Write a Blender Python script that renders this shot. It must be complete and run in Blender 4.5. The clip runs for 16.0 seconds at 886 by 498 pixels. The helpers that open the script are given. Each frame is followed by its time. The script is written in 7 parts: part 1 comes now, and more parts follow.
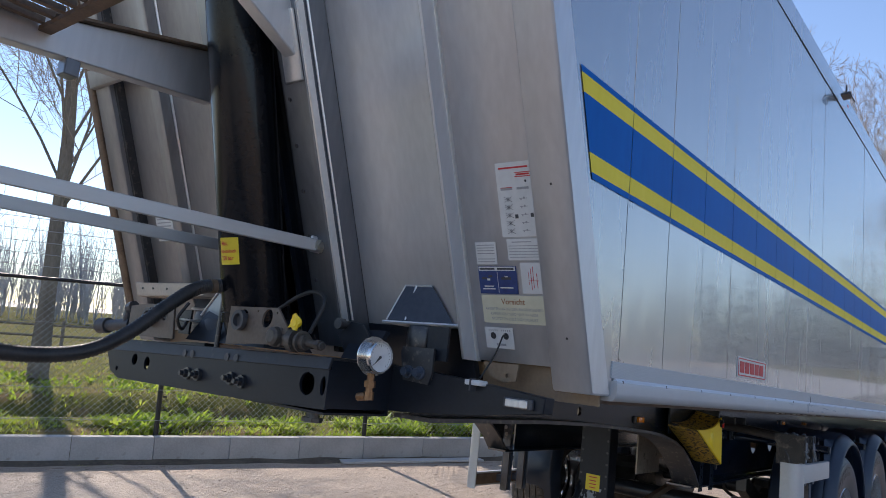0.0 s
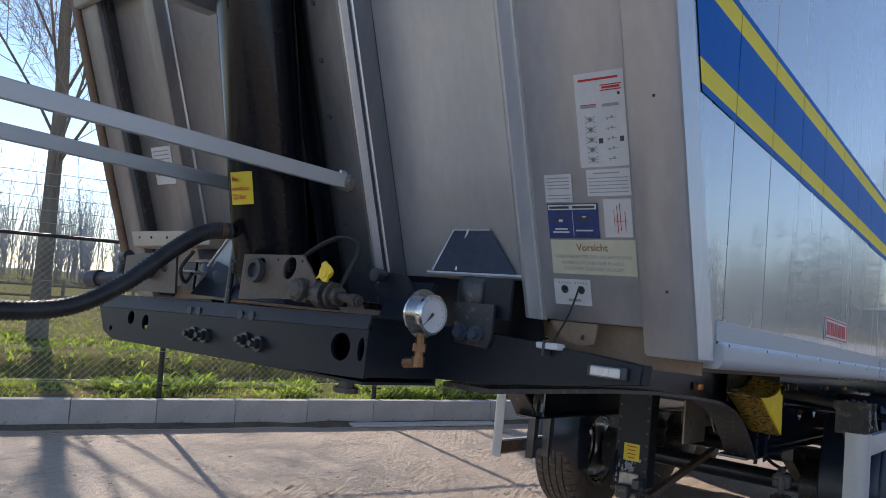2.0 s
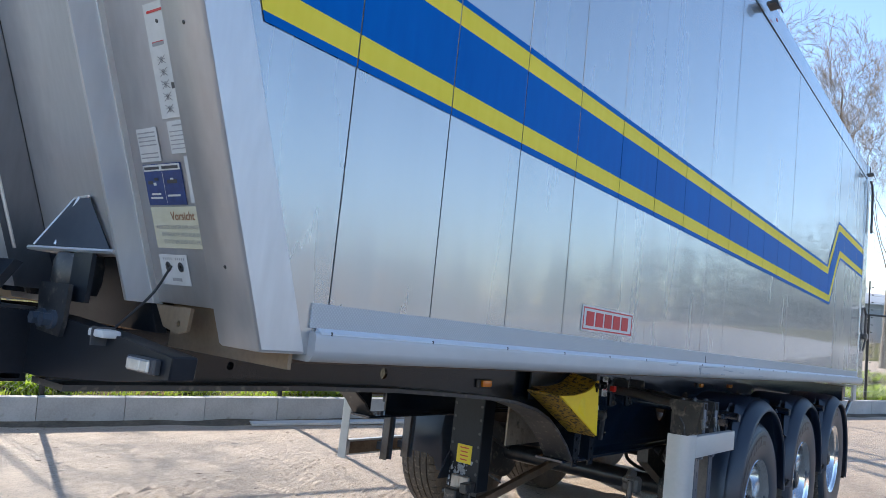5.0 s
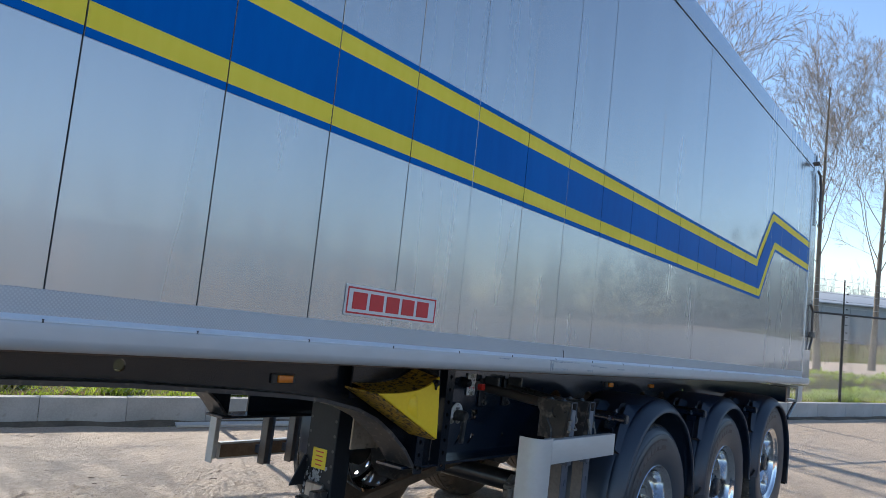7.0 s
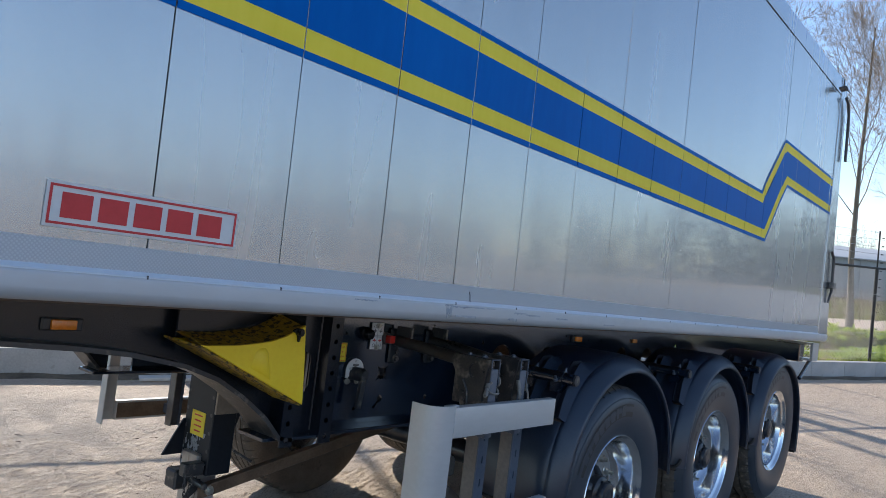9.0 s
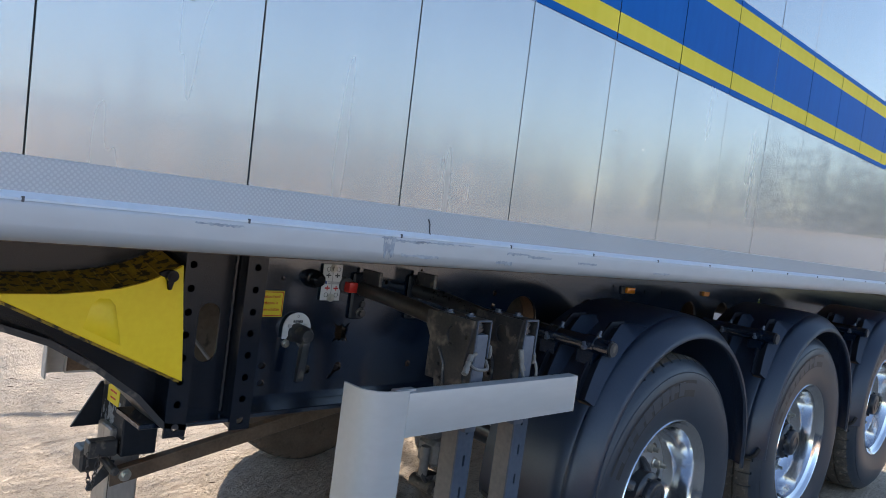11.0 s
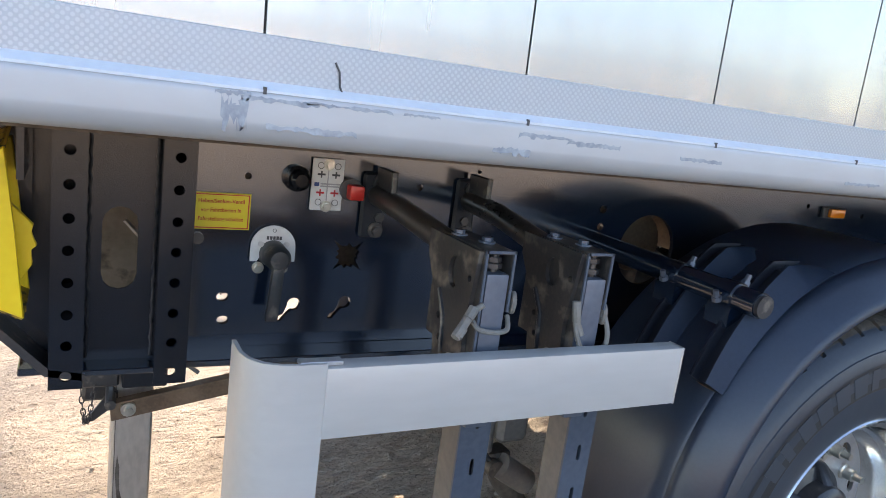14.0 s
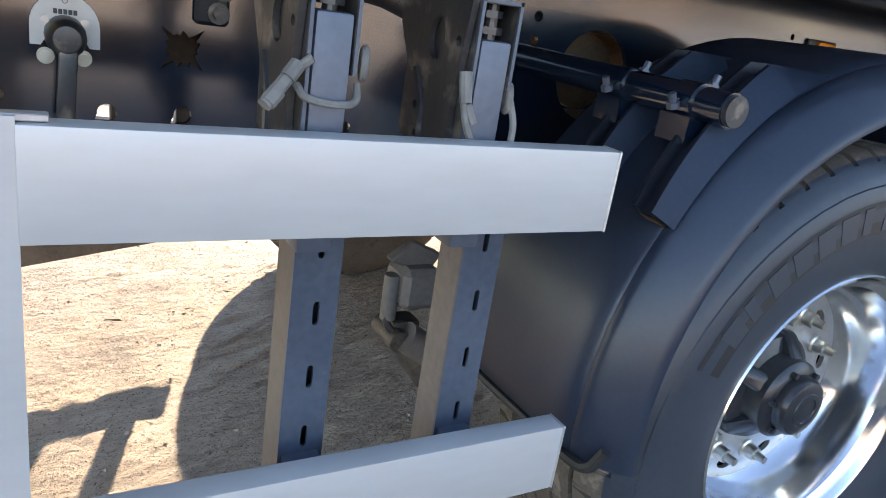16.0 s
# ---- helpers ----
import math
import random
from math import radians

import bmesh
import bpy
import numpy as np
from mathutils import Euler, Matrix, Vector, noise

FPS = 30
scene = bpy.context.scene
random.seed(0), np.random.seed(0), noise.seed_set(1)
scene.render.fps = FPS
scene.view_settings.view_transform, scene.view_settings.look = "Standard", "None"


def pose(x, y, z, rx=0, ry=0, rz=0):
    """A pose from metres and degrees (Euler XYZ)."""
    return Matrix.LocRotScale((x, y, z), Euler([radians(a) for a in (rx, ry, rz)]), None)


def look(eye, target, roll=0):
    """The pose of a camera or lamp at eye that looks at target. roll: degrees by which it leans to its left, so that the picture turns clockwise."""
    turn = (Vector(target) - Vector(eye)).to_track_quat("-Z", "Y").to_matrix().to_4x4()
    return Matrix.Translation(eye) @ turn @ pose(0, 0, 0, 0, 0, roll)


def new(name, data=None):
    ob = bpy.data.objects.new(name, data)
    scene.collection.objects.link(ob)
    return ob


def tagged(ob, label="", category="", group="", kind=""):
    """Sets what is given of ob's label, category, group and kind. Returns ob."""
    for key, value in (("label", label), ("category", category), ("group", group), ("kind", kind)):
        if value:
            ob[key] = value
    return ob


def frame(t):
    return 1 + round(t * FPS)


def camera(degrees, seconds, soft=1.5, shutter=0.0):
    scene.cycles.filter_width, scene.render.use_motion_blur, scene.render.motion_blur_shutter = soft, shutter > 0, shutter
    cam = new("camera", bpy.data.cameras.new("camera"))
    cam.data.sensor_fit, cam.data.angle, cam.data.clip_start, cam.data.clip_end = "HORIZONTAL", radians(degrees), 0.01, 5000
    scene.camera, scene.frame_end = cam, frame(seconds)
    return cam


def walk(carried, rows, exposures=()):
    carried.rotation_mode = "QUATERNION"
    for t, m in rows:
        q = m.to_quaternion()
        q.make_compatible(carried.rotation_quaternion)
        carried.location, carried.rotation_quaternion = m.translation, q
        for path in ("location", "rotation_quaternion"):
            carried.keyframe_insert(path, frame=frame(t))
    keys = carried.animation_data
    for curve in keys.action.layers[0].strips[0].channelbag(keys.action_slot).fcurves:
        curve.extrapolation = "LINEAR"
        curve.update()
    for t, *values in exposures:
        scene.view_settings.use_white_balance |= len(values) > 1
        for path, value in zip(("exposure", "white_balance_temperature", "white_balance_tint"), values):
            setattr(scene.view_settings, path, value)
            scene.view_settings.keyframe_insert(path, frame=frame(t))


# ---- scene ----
cam = camera(63.2, 16.0, 0.9)
# the whole walk: seconds, eye, target, roll
PATH = [
    (0, (-1.084, -1.009, 1.737), (0.448, 0.256, 1.969), 4.3),
    (0.5, (-1.019, -0.732, 1.703), (0.508, 0.547, 1.888), 4.4),
    (1, (-0.983, -0.537, 1.706), (0.549, 0.739, 1.865), 4.4),
    (1.5, (-0.932, -0.506, 1.7), (0.607, 0.764, 1.834), 4.3),
    (2, (-0.848, -0.608, 1.7), (0.696, 0.657, 1.828), 4.4),
    (2.5, (-0.749, -0.761, 1.714), (0.801, 0.498, 1.832), 4.3),
    (3, (-0.672, -0.88, 1.722), (0.883, 0.373, 1.832), 4.2),
    (3.5, (-0.536, -0.934, 1.712), (1.029, 0.307, 1.82), 4.4),
    (4, (-0.322, -0.952, 1.721), (1.251, 0.278, 1.834), 4.6),
    (4.5, (-0.165, -1.012, 1.734), (1.411, 0.214, 1.851), 4.7),
    (4.7, (-0.117, -1.06, 1.733), (1.459, 0.166, 1.853), 4.7),
    (6.8, (0.665, -1.469, 1.722), (2.238, -0.241, 1.858), 4.6),
    (7, (0.741, -1.501, 1.722), (2.314, -0.272, 1.852), 4.8),
    (7.5, (0.981, -1.587, 1.725), (2.558, -0.362, 1.833), 4.8),
    (8, (1.182, -1.606, 1.694), (2.768, -0.388, 1.756), 4.8),
    (8.5, (1.456, -1.515, 1.675), (3.047, -0.303, 1.714), 4.8),
    (9, (1.665, -1.473, 1.666), (3.193, -0.182, 1.667), 5.0),
    (9.5, (1.925, -1.452, 1.66), (3.397, -0.098, 1.613), 4.9),
    (9.7, (2.01, -1.444, 1.658), (3.477, -0.086, 1.571), 5.0),
    (11.8, (2.81, -0.929, 1.559), (4.148, 0.539, 1.322), 5.5),
    (12, (2.886, -0.893, 1.547), (4.221, 0.572, 1.275), 5.4),
    (12.5, (3.02, -0.78, 1.51), (4.336, 0.695, 1.202), 5.5),
    (13, (3.132, -0.677, 1.503), (4.196, 0.973, 1.123), 4.4),
    (13.5, (3.204, -0.682, 1.514), (4.098, 1.056, 1.091), 4.0),
    (14, (3.287, -0.836, 1.523), (4.181, 0.894, 1.066), 4.7),
    (14.5, (3.357, -0.98, 1.494), (4.237, 0.707, 0.877), 5.0),
    (15, (3.422, -0.981, 1.441), (4.312, 0.68, 0.772), 5.4),
    (15.5, (3.503, -0.821, 1.37), (4.41, 0.823, 0.68), 5.7),
    (16, (3.59, -0.635, 1.276), (4.542, 0.983, 0.587), 6.1),
]
EXPOSURES = [(0.0, 0.59, 6400, 18), (0.8, 0.65, 6650, 20), (1.7, 0.52, 6500, 18), (2.5, 0.55, 6350, 15), (3.3, 0.87, 6250, 14), (4.0, 1.09, 6250, 14), (4.7, 1.18, 6250, 13), (6.8, 0.70, 6250, 11), (9.7, 0.91, 6450, 13), (11.8, 1.53, 7000, 14), (12.5, 1.74, 7150, 14), (13.2, 1.97, 7350, 15), (14.0, 2.16, 7500, 16), (15.0, 2.28, 7600, 16), (16.0, 2.35, 7450, 15)]
walk(cam, [(t, look(eye, target, roll)) for t, eye, target, roll in PATH], EXPOSURES)

# ---- daylight ----
SUN_EL, SUN_AZ = radians(32), radians(20)      # azimuth from +y towards +x
world = bpy.data.worlds.new("sky")
scene.world = world
world.use_nodes = True
wn = world.node_tree
sky = wn.nodes.new("ShaderNodeTexSky")
sky.sky_type, sky.sun_disc = "NISHITA", False
sky.sun_elevation, sky.sun_rotation = SUN_EL, SUN_AZ
sky.air_density, sky.dust_density, sky.ozone_density = 1.0, 0.0, 1.6
sky.altitude = 500
wn.links.new(sky.outputs[0], wn.nodes["Background"].inputs[0])
wn.nodes["Background"].inputs[1].default_value = 0.13
sun_data = bpy.data.lights.new("sun", "SUN")
sun_data.energy, sun_data.angle, sun_data.color = 4.35, radians(0.6), (1.0, 0.915, 0.78)
sun = new("sun", sun_data)
sun.matrix_world = look((9, 25, 18), (9 - math.sin(SUN_AZ) * math.cos(SUN_EL), 25 - math.cos(SUN_AZ) * math.cos(SUN_EL), 18 - math.sin(SUN_EL)))


# ---- materials ----
def surface(name, a, b, rough=0.5, metal=0.0, scale=3.0, fine=60.0, bump=0.1, coat=0.0, spread=0.12, stretch=(1, 1, 1), ior=1.5, bump_size=0.004, coat_rough=0.06, worn=None, worn_at=0.62, per_piece=0.0, worn_soft=0.12):
    """Two colours mixed by noise at two scales, with uneven gloss and fine relief. worn: a third colour in patches."""
    m = bpy.data.materials.new(name)
    m.use_nodes = True
    nt = m.node_tree
    N, Lk = nt.nodes, nt.links
    bsdf = N["Principled BSDF"]
    tc = N.new("ShaderNodeTexCoord")
    mp = N.new("ShaderNodeMapping")
    mp.inputs["Scale"].default_value = stretch
    Lk.new(tc.outputs["Object"], mp.inputs["Vector"])

    def noise_at(s, detail=4.0):
        n = N.new("ShaderNodeTexNoise")
        n.inputs["Scale"].default_value, n.inputs["Detail"].default_value = s, detail
        Lk.new(mp.outputs[0], n.inputs["Vector"])
        return n

    big, small = noise_at(scale), noise_at(fine, 3.0)
    mix = N.new("ShaderNodeMix")
    mix.data_type = "FLOAT"
    mix.inputs[0].default_value = 0.4
    Lk.new(big.outputs[0], mix.inputs[2])
    Lk.new(small.outputs[0], mix.inputs[3])
    ramp = N.new("ShaderNodeValToRGB")
    ramp.color_ramp.elements[0].position, ramp.color_ramp.elements[1].position = 0.36, 0.64
    ramp.color_ramp.elements[0].color, ramp.color_ramp.elements[1].color = (*a, 1), (*b, 1)
    Lk.new(mix.outputs[0], ramp.inputs[0])
    colour = ramp.outputs[0]
    if worn:
        wn_ = noise_at(scale * 2.3, 6.0)
        r2 = N.new("ShaderNodeValToRGB")
        r2.color_ramp.elements[0].position, r2.color_ramp.elements[1].position = worn_at, worn_at + worn_soft
        Lk.new(wn_.outputs[0], r2.inputs[0])
        mc = N.new("ShaderNodeMix")
        mc.data_type = "RGBA"
        mc.inputs[7].default_value = (*worn, 1)
        Lk.new(r2.outputs[0], mc.inputs[0])
        Lk.new(colour, mc.inputs[6])
        colour = mc.outputs[2]
    if per_piece:
        oi = N.new("ShaderNodeObjectInfo")
        hv = N.new("ShaderNodeHueSaturation")
        mr = N.new("ShaderNodeMapRange")
        mr.inputs[3].default_value, mr.inputs[4].default_value = 1 - per_piece, 1 + per_piece
        Lk.new(oi.outputs["Random"], mr.inputs[0])
        Lk.new(mr.outputs[0], hv.inputs["Value"])
        Lk.new(colour, hv.inputs["Color"])
        colour = hv.outputs[0]
    Lk.new(colour, bsdf.inputs["Base Color"])
    rr = N.new("ShaderNodeMapRange")
    rr.inputs[3].default_value, rr.inputs[4].default_value = max(0.02, rough - spread), min(1, rough + spread)
    Lk.new(mix.outputs[0], rr.inputs[0])
    Lk.new(rr.outputs[0], bsdf.inputs["Roughness"])
    bsdf.inputs["Metallic"].default_value = metal
    bsdf.inputs["IOR"].default_value = ior
    bsdf.inputs["Coat Weight"].default_value, bsdf.inputs["Coat Roughness"].default_value = coat, coat_rough
    if bump:
        bp = N.new("ShaderNodeBump")
        bp.inputs["Strength"].default_value, bp.inputs["Distance"].default_value = bump, bump_size
        Lk.new(mix.outputs[0], bp.inputs["Height"])
        Lk.new(bp.outputs[0], bsdf.inputs["Normal"])
    return m


M_SIDE = surface("silver_side_paint", (0.425, 0.445, 0.465), (0.48, 0.50, 0.52), 0.27, 0.8, 1.2, 8, 0.07, 0.7, 0.04, (1.0, 1, 0.10), bump_size=0.004, coat_rough=0.045)
M_RAIL = surface("mill_aluminium_rail", (0.47, 0.48, 0.495), (0.53, 0.54, 0.555), 0.50, 0.3, 3, 40, 0.08, 0.0, 0.1, (0.35, 1, 1))
M_FRONT = surface("raw_aluminium_sheet", (0.56, 0.565, 0.58), (0.66, 0.665, 0.68), 0.44, 0.72, 1.6, 40, 0.05, 0.0, 0.08, (1, 1, 0.2))
M_EDGE = surface("bright_aluminium_edge", (0.72, 0.72, 0.71), (0.82, 0.82, 0.81), 0.35, 0.7, 6, 60, 0.05)
M_BLUE = surface("blue_stripe_paint", (0.0, 0.112, 0.44), (0.001, 0.135, 0.50), 0.42, 0.0, 2, 30, 0.02, 0.0, 0.05, (1, 1, 0.2), ior=1.13)
M_YELLOW = surface("yellow_stripe_paint", (0.86, 0.68, 0.06), (0.92, 0.74, 0.09), 0.5, 0.0, 2, 30, 0.02, 0.0, 0.05, (1, 1, 0.2), ior=1.15)
M_CHASSIS = surface("dark_blue_chassis_paint", (0.003, 0.009, 0.022), (0.005, 0.013, 0.029), 0.14, 0.0, 4, 70, 0.010, 0.0, 0.03, ior=2.2)
M_FRAME = surface("matt_black_frame_paint", (0.008, 0.011, 0.017), (0.014, 0.018, 0.026), 0.42, 0.0, 5, 70, 0.08, 0.0, 0.1, ior=1.4, worn=(0.03, 0.027, 0.024), worn_at=0.68)
M_GOOSE = surface("black_gooseneck_paint", (0.005, 0.008, 0.014), (0.009, 0.013, 0.021), 0.24, 0.0, 4, 70, 0.02, 0.0, 0.05, ior=1.55)
M_HEAD = surface("dust_smeared_bracket", (0.022, 0.022, 0.024), (0.055, 0.049, 0.044), 0.42, 0.0, 12, 120, 0.2, 0.0, 0.12, ior=1.6, worn=(0.20, 0.165, 0.13), worn_at=0.53, worn_soft=0.18)
M_ARM = surface("brown_dusty_tube", (0.030, 0.026, 0.024), (0.060, 0.049, 0.040), 0.30, 0.0, 9, 100, 0.08, 0.0, 0.1, ior=1.8, worn=(0.15, 0.115, 0.085), worn_at=0.60)
M_DUSTY = surface("dusty_dark_steel", (0.014, 0.016, 0.021), (0.034, 0.034, 0.036), 0.38, 0.0, 16, 120, 0.2, 0.0, 0.12, ior=1.7, worn=(0.17, 0.145, 0.12), worn_at=0.57, worn_soft=0.16)
M_BLACK = surface("black_cylinder_paint", (0.004, 0.005, 0.007), (0.009, 0.010, 0.013), 0.22, 0.0, 3, 50, 0.04, 0.1, 0.06, ior=1.3)
M_GALV = surface("galvanised_steel", (0.50, 0.50, 0.50), (0.68, 0.67, 0.65), 0.38, 0.65, 8, 60, 0.06, 0.0, 0.1, worn=(0.36, 0.31, 0.26), worn_at=0.66)
M_ZINC = surface("zinc_plated_bolts", (0.48, 0.46, 0.40), (0.62, 0.60, 0.54), 0.32, 0.9, 20, 90, 0.05)
M_GUARD = surface("satin_white_aluminium", (0.51, 0.51, 0.50), (0.56, 0.56, 0.55), 0.42, 0.3, 3, 70, 0.05, 0.0, 0.08, (0.2, 1, 1))
M_POST = surface("grey_painted_steel", (0.065, 0.085, 0.12), (0.10, 0.125, 0.165), 0.34, 0.25, 6, 80, 0.06, 0.2, 0.1, worn=(0.24, 0.22, 0.20), worn_at=0.70)
M_TUBE = surface("blue_grey_square_tube", (0.085, 0.105, 0.14), (0.125, 0.145, 0.185), 0.38, 0.3, 6, 80, 0.05)
# black rubber; blue skylight is worked into the base colour
M_TYRE = surface("sky_tinted_rubber", (0.020, 0.029, 0.043), (0.032, 0.043, 0.058), 0.42, 0.0, 7, 90, 0.10, 0.0, 0.1, ior=1.55, worn=(0.052, 0.056, 0.064), worn_at=0.68)
M_TREAD = surface("dusty_tyre_tread", (0.055, 0.048, 0.040), (0.11, 0.092, 0.074), 0.8, 0.0, 14, 120, 0.4, 0.0, 0.05, worn=(0.19, 0.16, 0.13), worn_at=0.56)
M_CLAY = surface("clay_dusted_rubber", (0.085, 0.066, 0.050), (0.15, 0.115, 0.088), 0.75, 0.0, 9, 110, 0.2, 0.0, 0.05, worn=(0.05, 0.042, 0.036), worn_at=0.62)
# black plastic with the sky's blue sheen mixed into its base colour
M_FENDER = surface("sky_tinted_mudguard_plastic", (0.028, 0.047, 0.084), (0.040, 0.062, 0.104), 0.34, 0.0, 4, 140, 0.08, 0.0, 0.07, ior=1.85, worn=(0.055, 0.068, 0.094), worn_at=0.66)
M_RIM = surface("polished_aluminium_rim", (0.66, 0.67, 0.69), (0.74, 0.75, 0.76), 0.13, 1.0, 8, 90, 0.03, 0.0, 0.05)
M_HUB = surface("dark_hub_paint", (0.009, 0.013, 0.021), (0.030, 0.032, 0.036), 0.32, 0.1, 14, 90, 0.1, 0.2)
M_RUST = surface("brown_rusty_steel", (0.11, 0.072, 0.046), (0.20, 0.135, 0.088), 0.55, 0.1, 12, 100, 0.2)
M_RIDGE = surface("black_ribbed_plastic", (0.010, 0.013, 0.020), (0.016, 0.020, 0.030), 0.5, 0.0, 4, 140, 0.15, 0.0, 0.1, ior=1.4)
# ridge plastic again, bluer for the flanks that face the sky
M_RSIDE = surface("sky_lit_plastic", (0.013, 0.024, 0.046), (0.020, 0.034, 0.060), 0.6, 0.0, 4, 140, 0.1, 0.0, 0.1, ior=1.35)
# dusty castings, and post cheeks with bounced sunlight put into the colour
M_CHEEK = surface("dusty_and_bounce_lit_steel", (0.13, 0.12, 0.11), (0.21, 0.185, 0.165), 0.5, 0.15, 6, 80, 0.06)
M_TAN = surface("primer_beige_plate", (0.42, 0.36, 0.30), (0.55, 0.48, 0.40), 0.45, 0.1, 6, 80, 0.06, worn=(0.28, 0.22, 0.18), worn_at=0.66)
M_PLATE = surface("brown_primer_plate", (0.095, 0.072, 0.055), (0.15, 0.115, 0.09), 0.5, 0.2, 7, 80, 0.08, worn=(0.045, 0.036, 0.030), worn_at=0.60)
M_CHOCK = surface("yellow_plastic_chock", (0.90, 0.60, 0.012), (0.95, 0.67, 0.02), 0.42, 0.0, 5, 80, 0.06)
# darker yellow for the chock's open grid and, as painted shade, its base
M_CHOCKG = surface("dark_yellow_grid", (0.22, 0.13, 0.014), (0.40, 0.25, 0.022), 0.6, 0.0, 24, 120, 0.25, worn=(0.035, 0.022, 0.010), worn_at=0.52, worn_soft=0.06)
M_PAPER = surface("white_sticker", (0.62, 0.62, 0.61), (0.70, 0.70, 0.69), 0.45, 0.0, 8, 60, 0.0)
M_CREAM = surface("cream_sticker", (0.60, 0.57, 0.42), (0.66, 0.63, 0.48), 0.45, 0.0, 8, 60, 0.0)
M_INK = surface("dark_print", (0.05, 0.05, 0.055), (0.08, 0.08, 0.085), 0.5, 0.0, 8, 60, 0.0)
M_GREY = surface("grey_print", (0.30, 0.30, 0.31), (0.38, 0.38, 0.39), 0.5, 0.0, 8, 60, 0.0)
M_RED = surface("red_print", (0.52, 0.02, 0.025), (0.60, 0.03, 0.035), 0.4, 0.0, 8, 60, 0.0)
M_NAVY = surface("blue_sticker", (0.015, 0.035, 0.14), (0.03, 0.065, 0.22), 0.4, 0.0, 12, 60, 0.0)
M_LABEL = surface("yellow_sticker", (0.72, 0.56, 0.02), (0.80, 0.64, 0.03), 0.42, 0.0, 6, 60, 0.0)
M_REDP = surface("red_plastic", (0.50, 0.02, 0.012), (0.62, 0.03, 0.02), 0.3, 0.0, 10, 60, 0.02)
M_AMBER = surface("amber_lamp_plastic", (0.72, 0.20, 0.008), (0.85, 0.27, 0.012), 0.2, 0.0, 60, 200, 0.1, 0.6)
M_BRASS = surface("tarnished_brass", (0.20, 0.11, 0.055), (0.32, 0.19, 0.10), 0.45, 0.8, 12, 80, 0.1)
M_STEEL = surface("stainless_gauge", (0.55, 0.54, 0.52), (0.68, 0.67, 0.65), 0.2, 1.0, 8, 60, 0.02)
M_ROPE = surface("grey_plastic_loop", (0.13, 0.125, 0.115), (0.22, 0.21, 0.19), 0.55, 0.0, 20, 90, 0.1)
M_CABLE = surface("black_cable_rubber", (0.016, 0.016, 0.018), (0.032, 0.031, 0.03), 0.5, 0.0, 10, 90, 0.1)
M_HOSE = surface("corrugated_black_hose", (0.016, 0.016, 0.017), (0.04, 0.038, 0.036), 0.45, 0.0, 14, 90, 0.15, worn=(0.10, 0.09, 0.08), worn_at=0.66)

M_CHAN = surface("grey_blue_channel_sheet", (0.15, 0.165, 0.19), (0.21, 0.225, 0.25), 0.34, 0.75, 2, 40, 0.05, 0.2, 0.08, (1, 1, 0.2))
# dusty brown, deepened to hold the light thrown up by the sand
M_UNDER = surface("sand_lit_dusty_underside", (0.42, 0.275, 0.16), (0.47, 0.31, 0.185), 0.6, 0.0, 3, 40, 0.1)
M_PATCH = surface("bare_grey_scuff", (0.25, 0.28, 0.33), (0.40, 0.44, 0.49), 0.5, 0.3, 60, 160, 0.1)
M_WELD = surface("dark_weld_bead", (0.010, 0.012, 0.016), (0.03, 0.03, 0.034), 0.35, 0.0, 30, 160, 0.4, 0.4)
M_DISC = surface("brushed_wheel_disc", (0.52, 0.525, 0.53), (0.62, 0.62, 0.62), 0.36, 0.8, 12, 90, 0.05, 0.0, 0.1, worn=(0.36, 0.33, 0.30), worn_at=0.6)
# pale blue paints the sky's reflection onto the ledge
M_LEDGE = surface("sky_tinted_ledge", (0.62, 0.67, 0.72), (0.70, 0.74, 0.78), 0.45, 0.0, 6, 80, 0.03)
M_BRKT = surface("beige_bracket", (0.24, 0.165, 0.105), (0.33, 0.235, 0.15), 0.5, 0.1, 8, 80, 0.08)
M_INNER = surface("lightened_tan_plate", (0.25, 0.20, 0.15), (0.37, 0.30, 0.23), 0.5, 0.0, 9, 60, 0.15, worn=(0.10, 0.078, 0.06), worn_at=0.58)
# darker copy of the front sheet: the far half's shade is in its colour
M_FRONT_SHADE = surface("shaded_aluminium_sheet", (0.30, 0.295, 0.295), (0.40, 0.39, 0.385), 0.46, 0.6, 1.6, 40, 0.05, 0.0, 0.08, (1, 1, 0.2))
M_FLANGE = surface("dusty_grey_flange", (0.020, 0.022, 0.027), (0.038, 0.039, 0.043), 0.5, 0.1, 9, 90, 0.1, worn=(0.07, 0.063, 0.055), worn_at=0.64)
M_HUSK = surface("dusty_cast_coupling", (0.055, 0.048, 0.042), (0.12, 0.105, 0.09), 0.5, 0.3, 14, 90, 0.15, worn=(0.19, 0.16, 0.13), worn_at=0.62)
M_GUSSET = surface("dark_blue_grey_sheet", (0.045, 0.055, 0.075), (0.07, 0.08, 0.10), 0.36, 0.4, 3, 50, 0.05)
# lighter, bluer copy of the front sheet: reflected sky is in its colour
M_FLANK = surface("sky_lit_aluminium_flank", (0.66, 0.68, 0.71), (0.74, 0.76, 0.79), 0.45, 0.55, 2, 40, 0.04, 0.0, 0.08, (1, 1, 0.2))


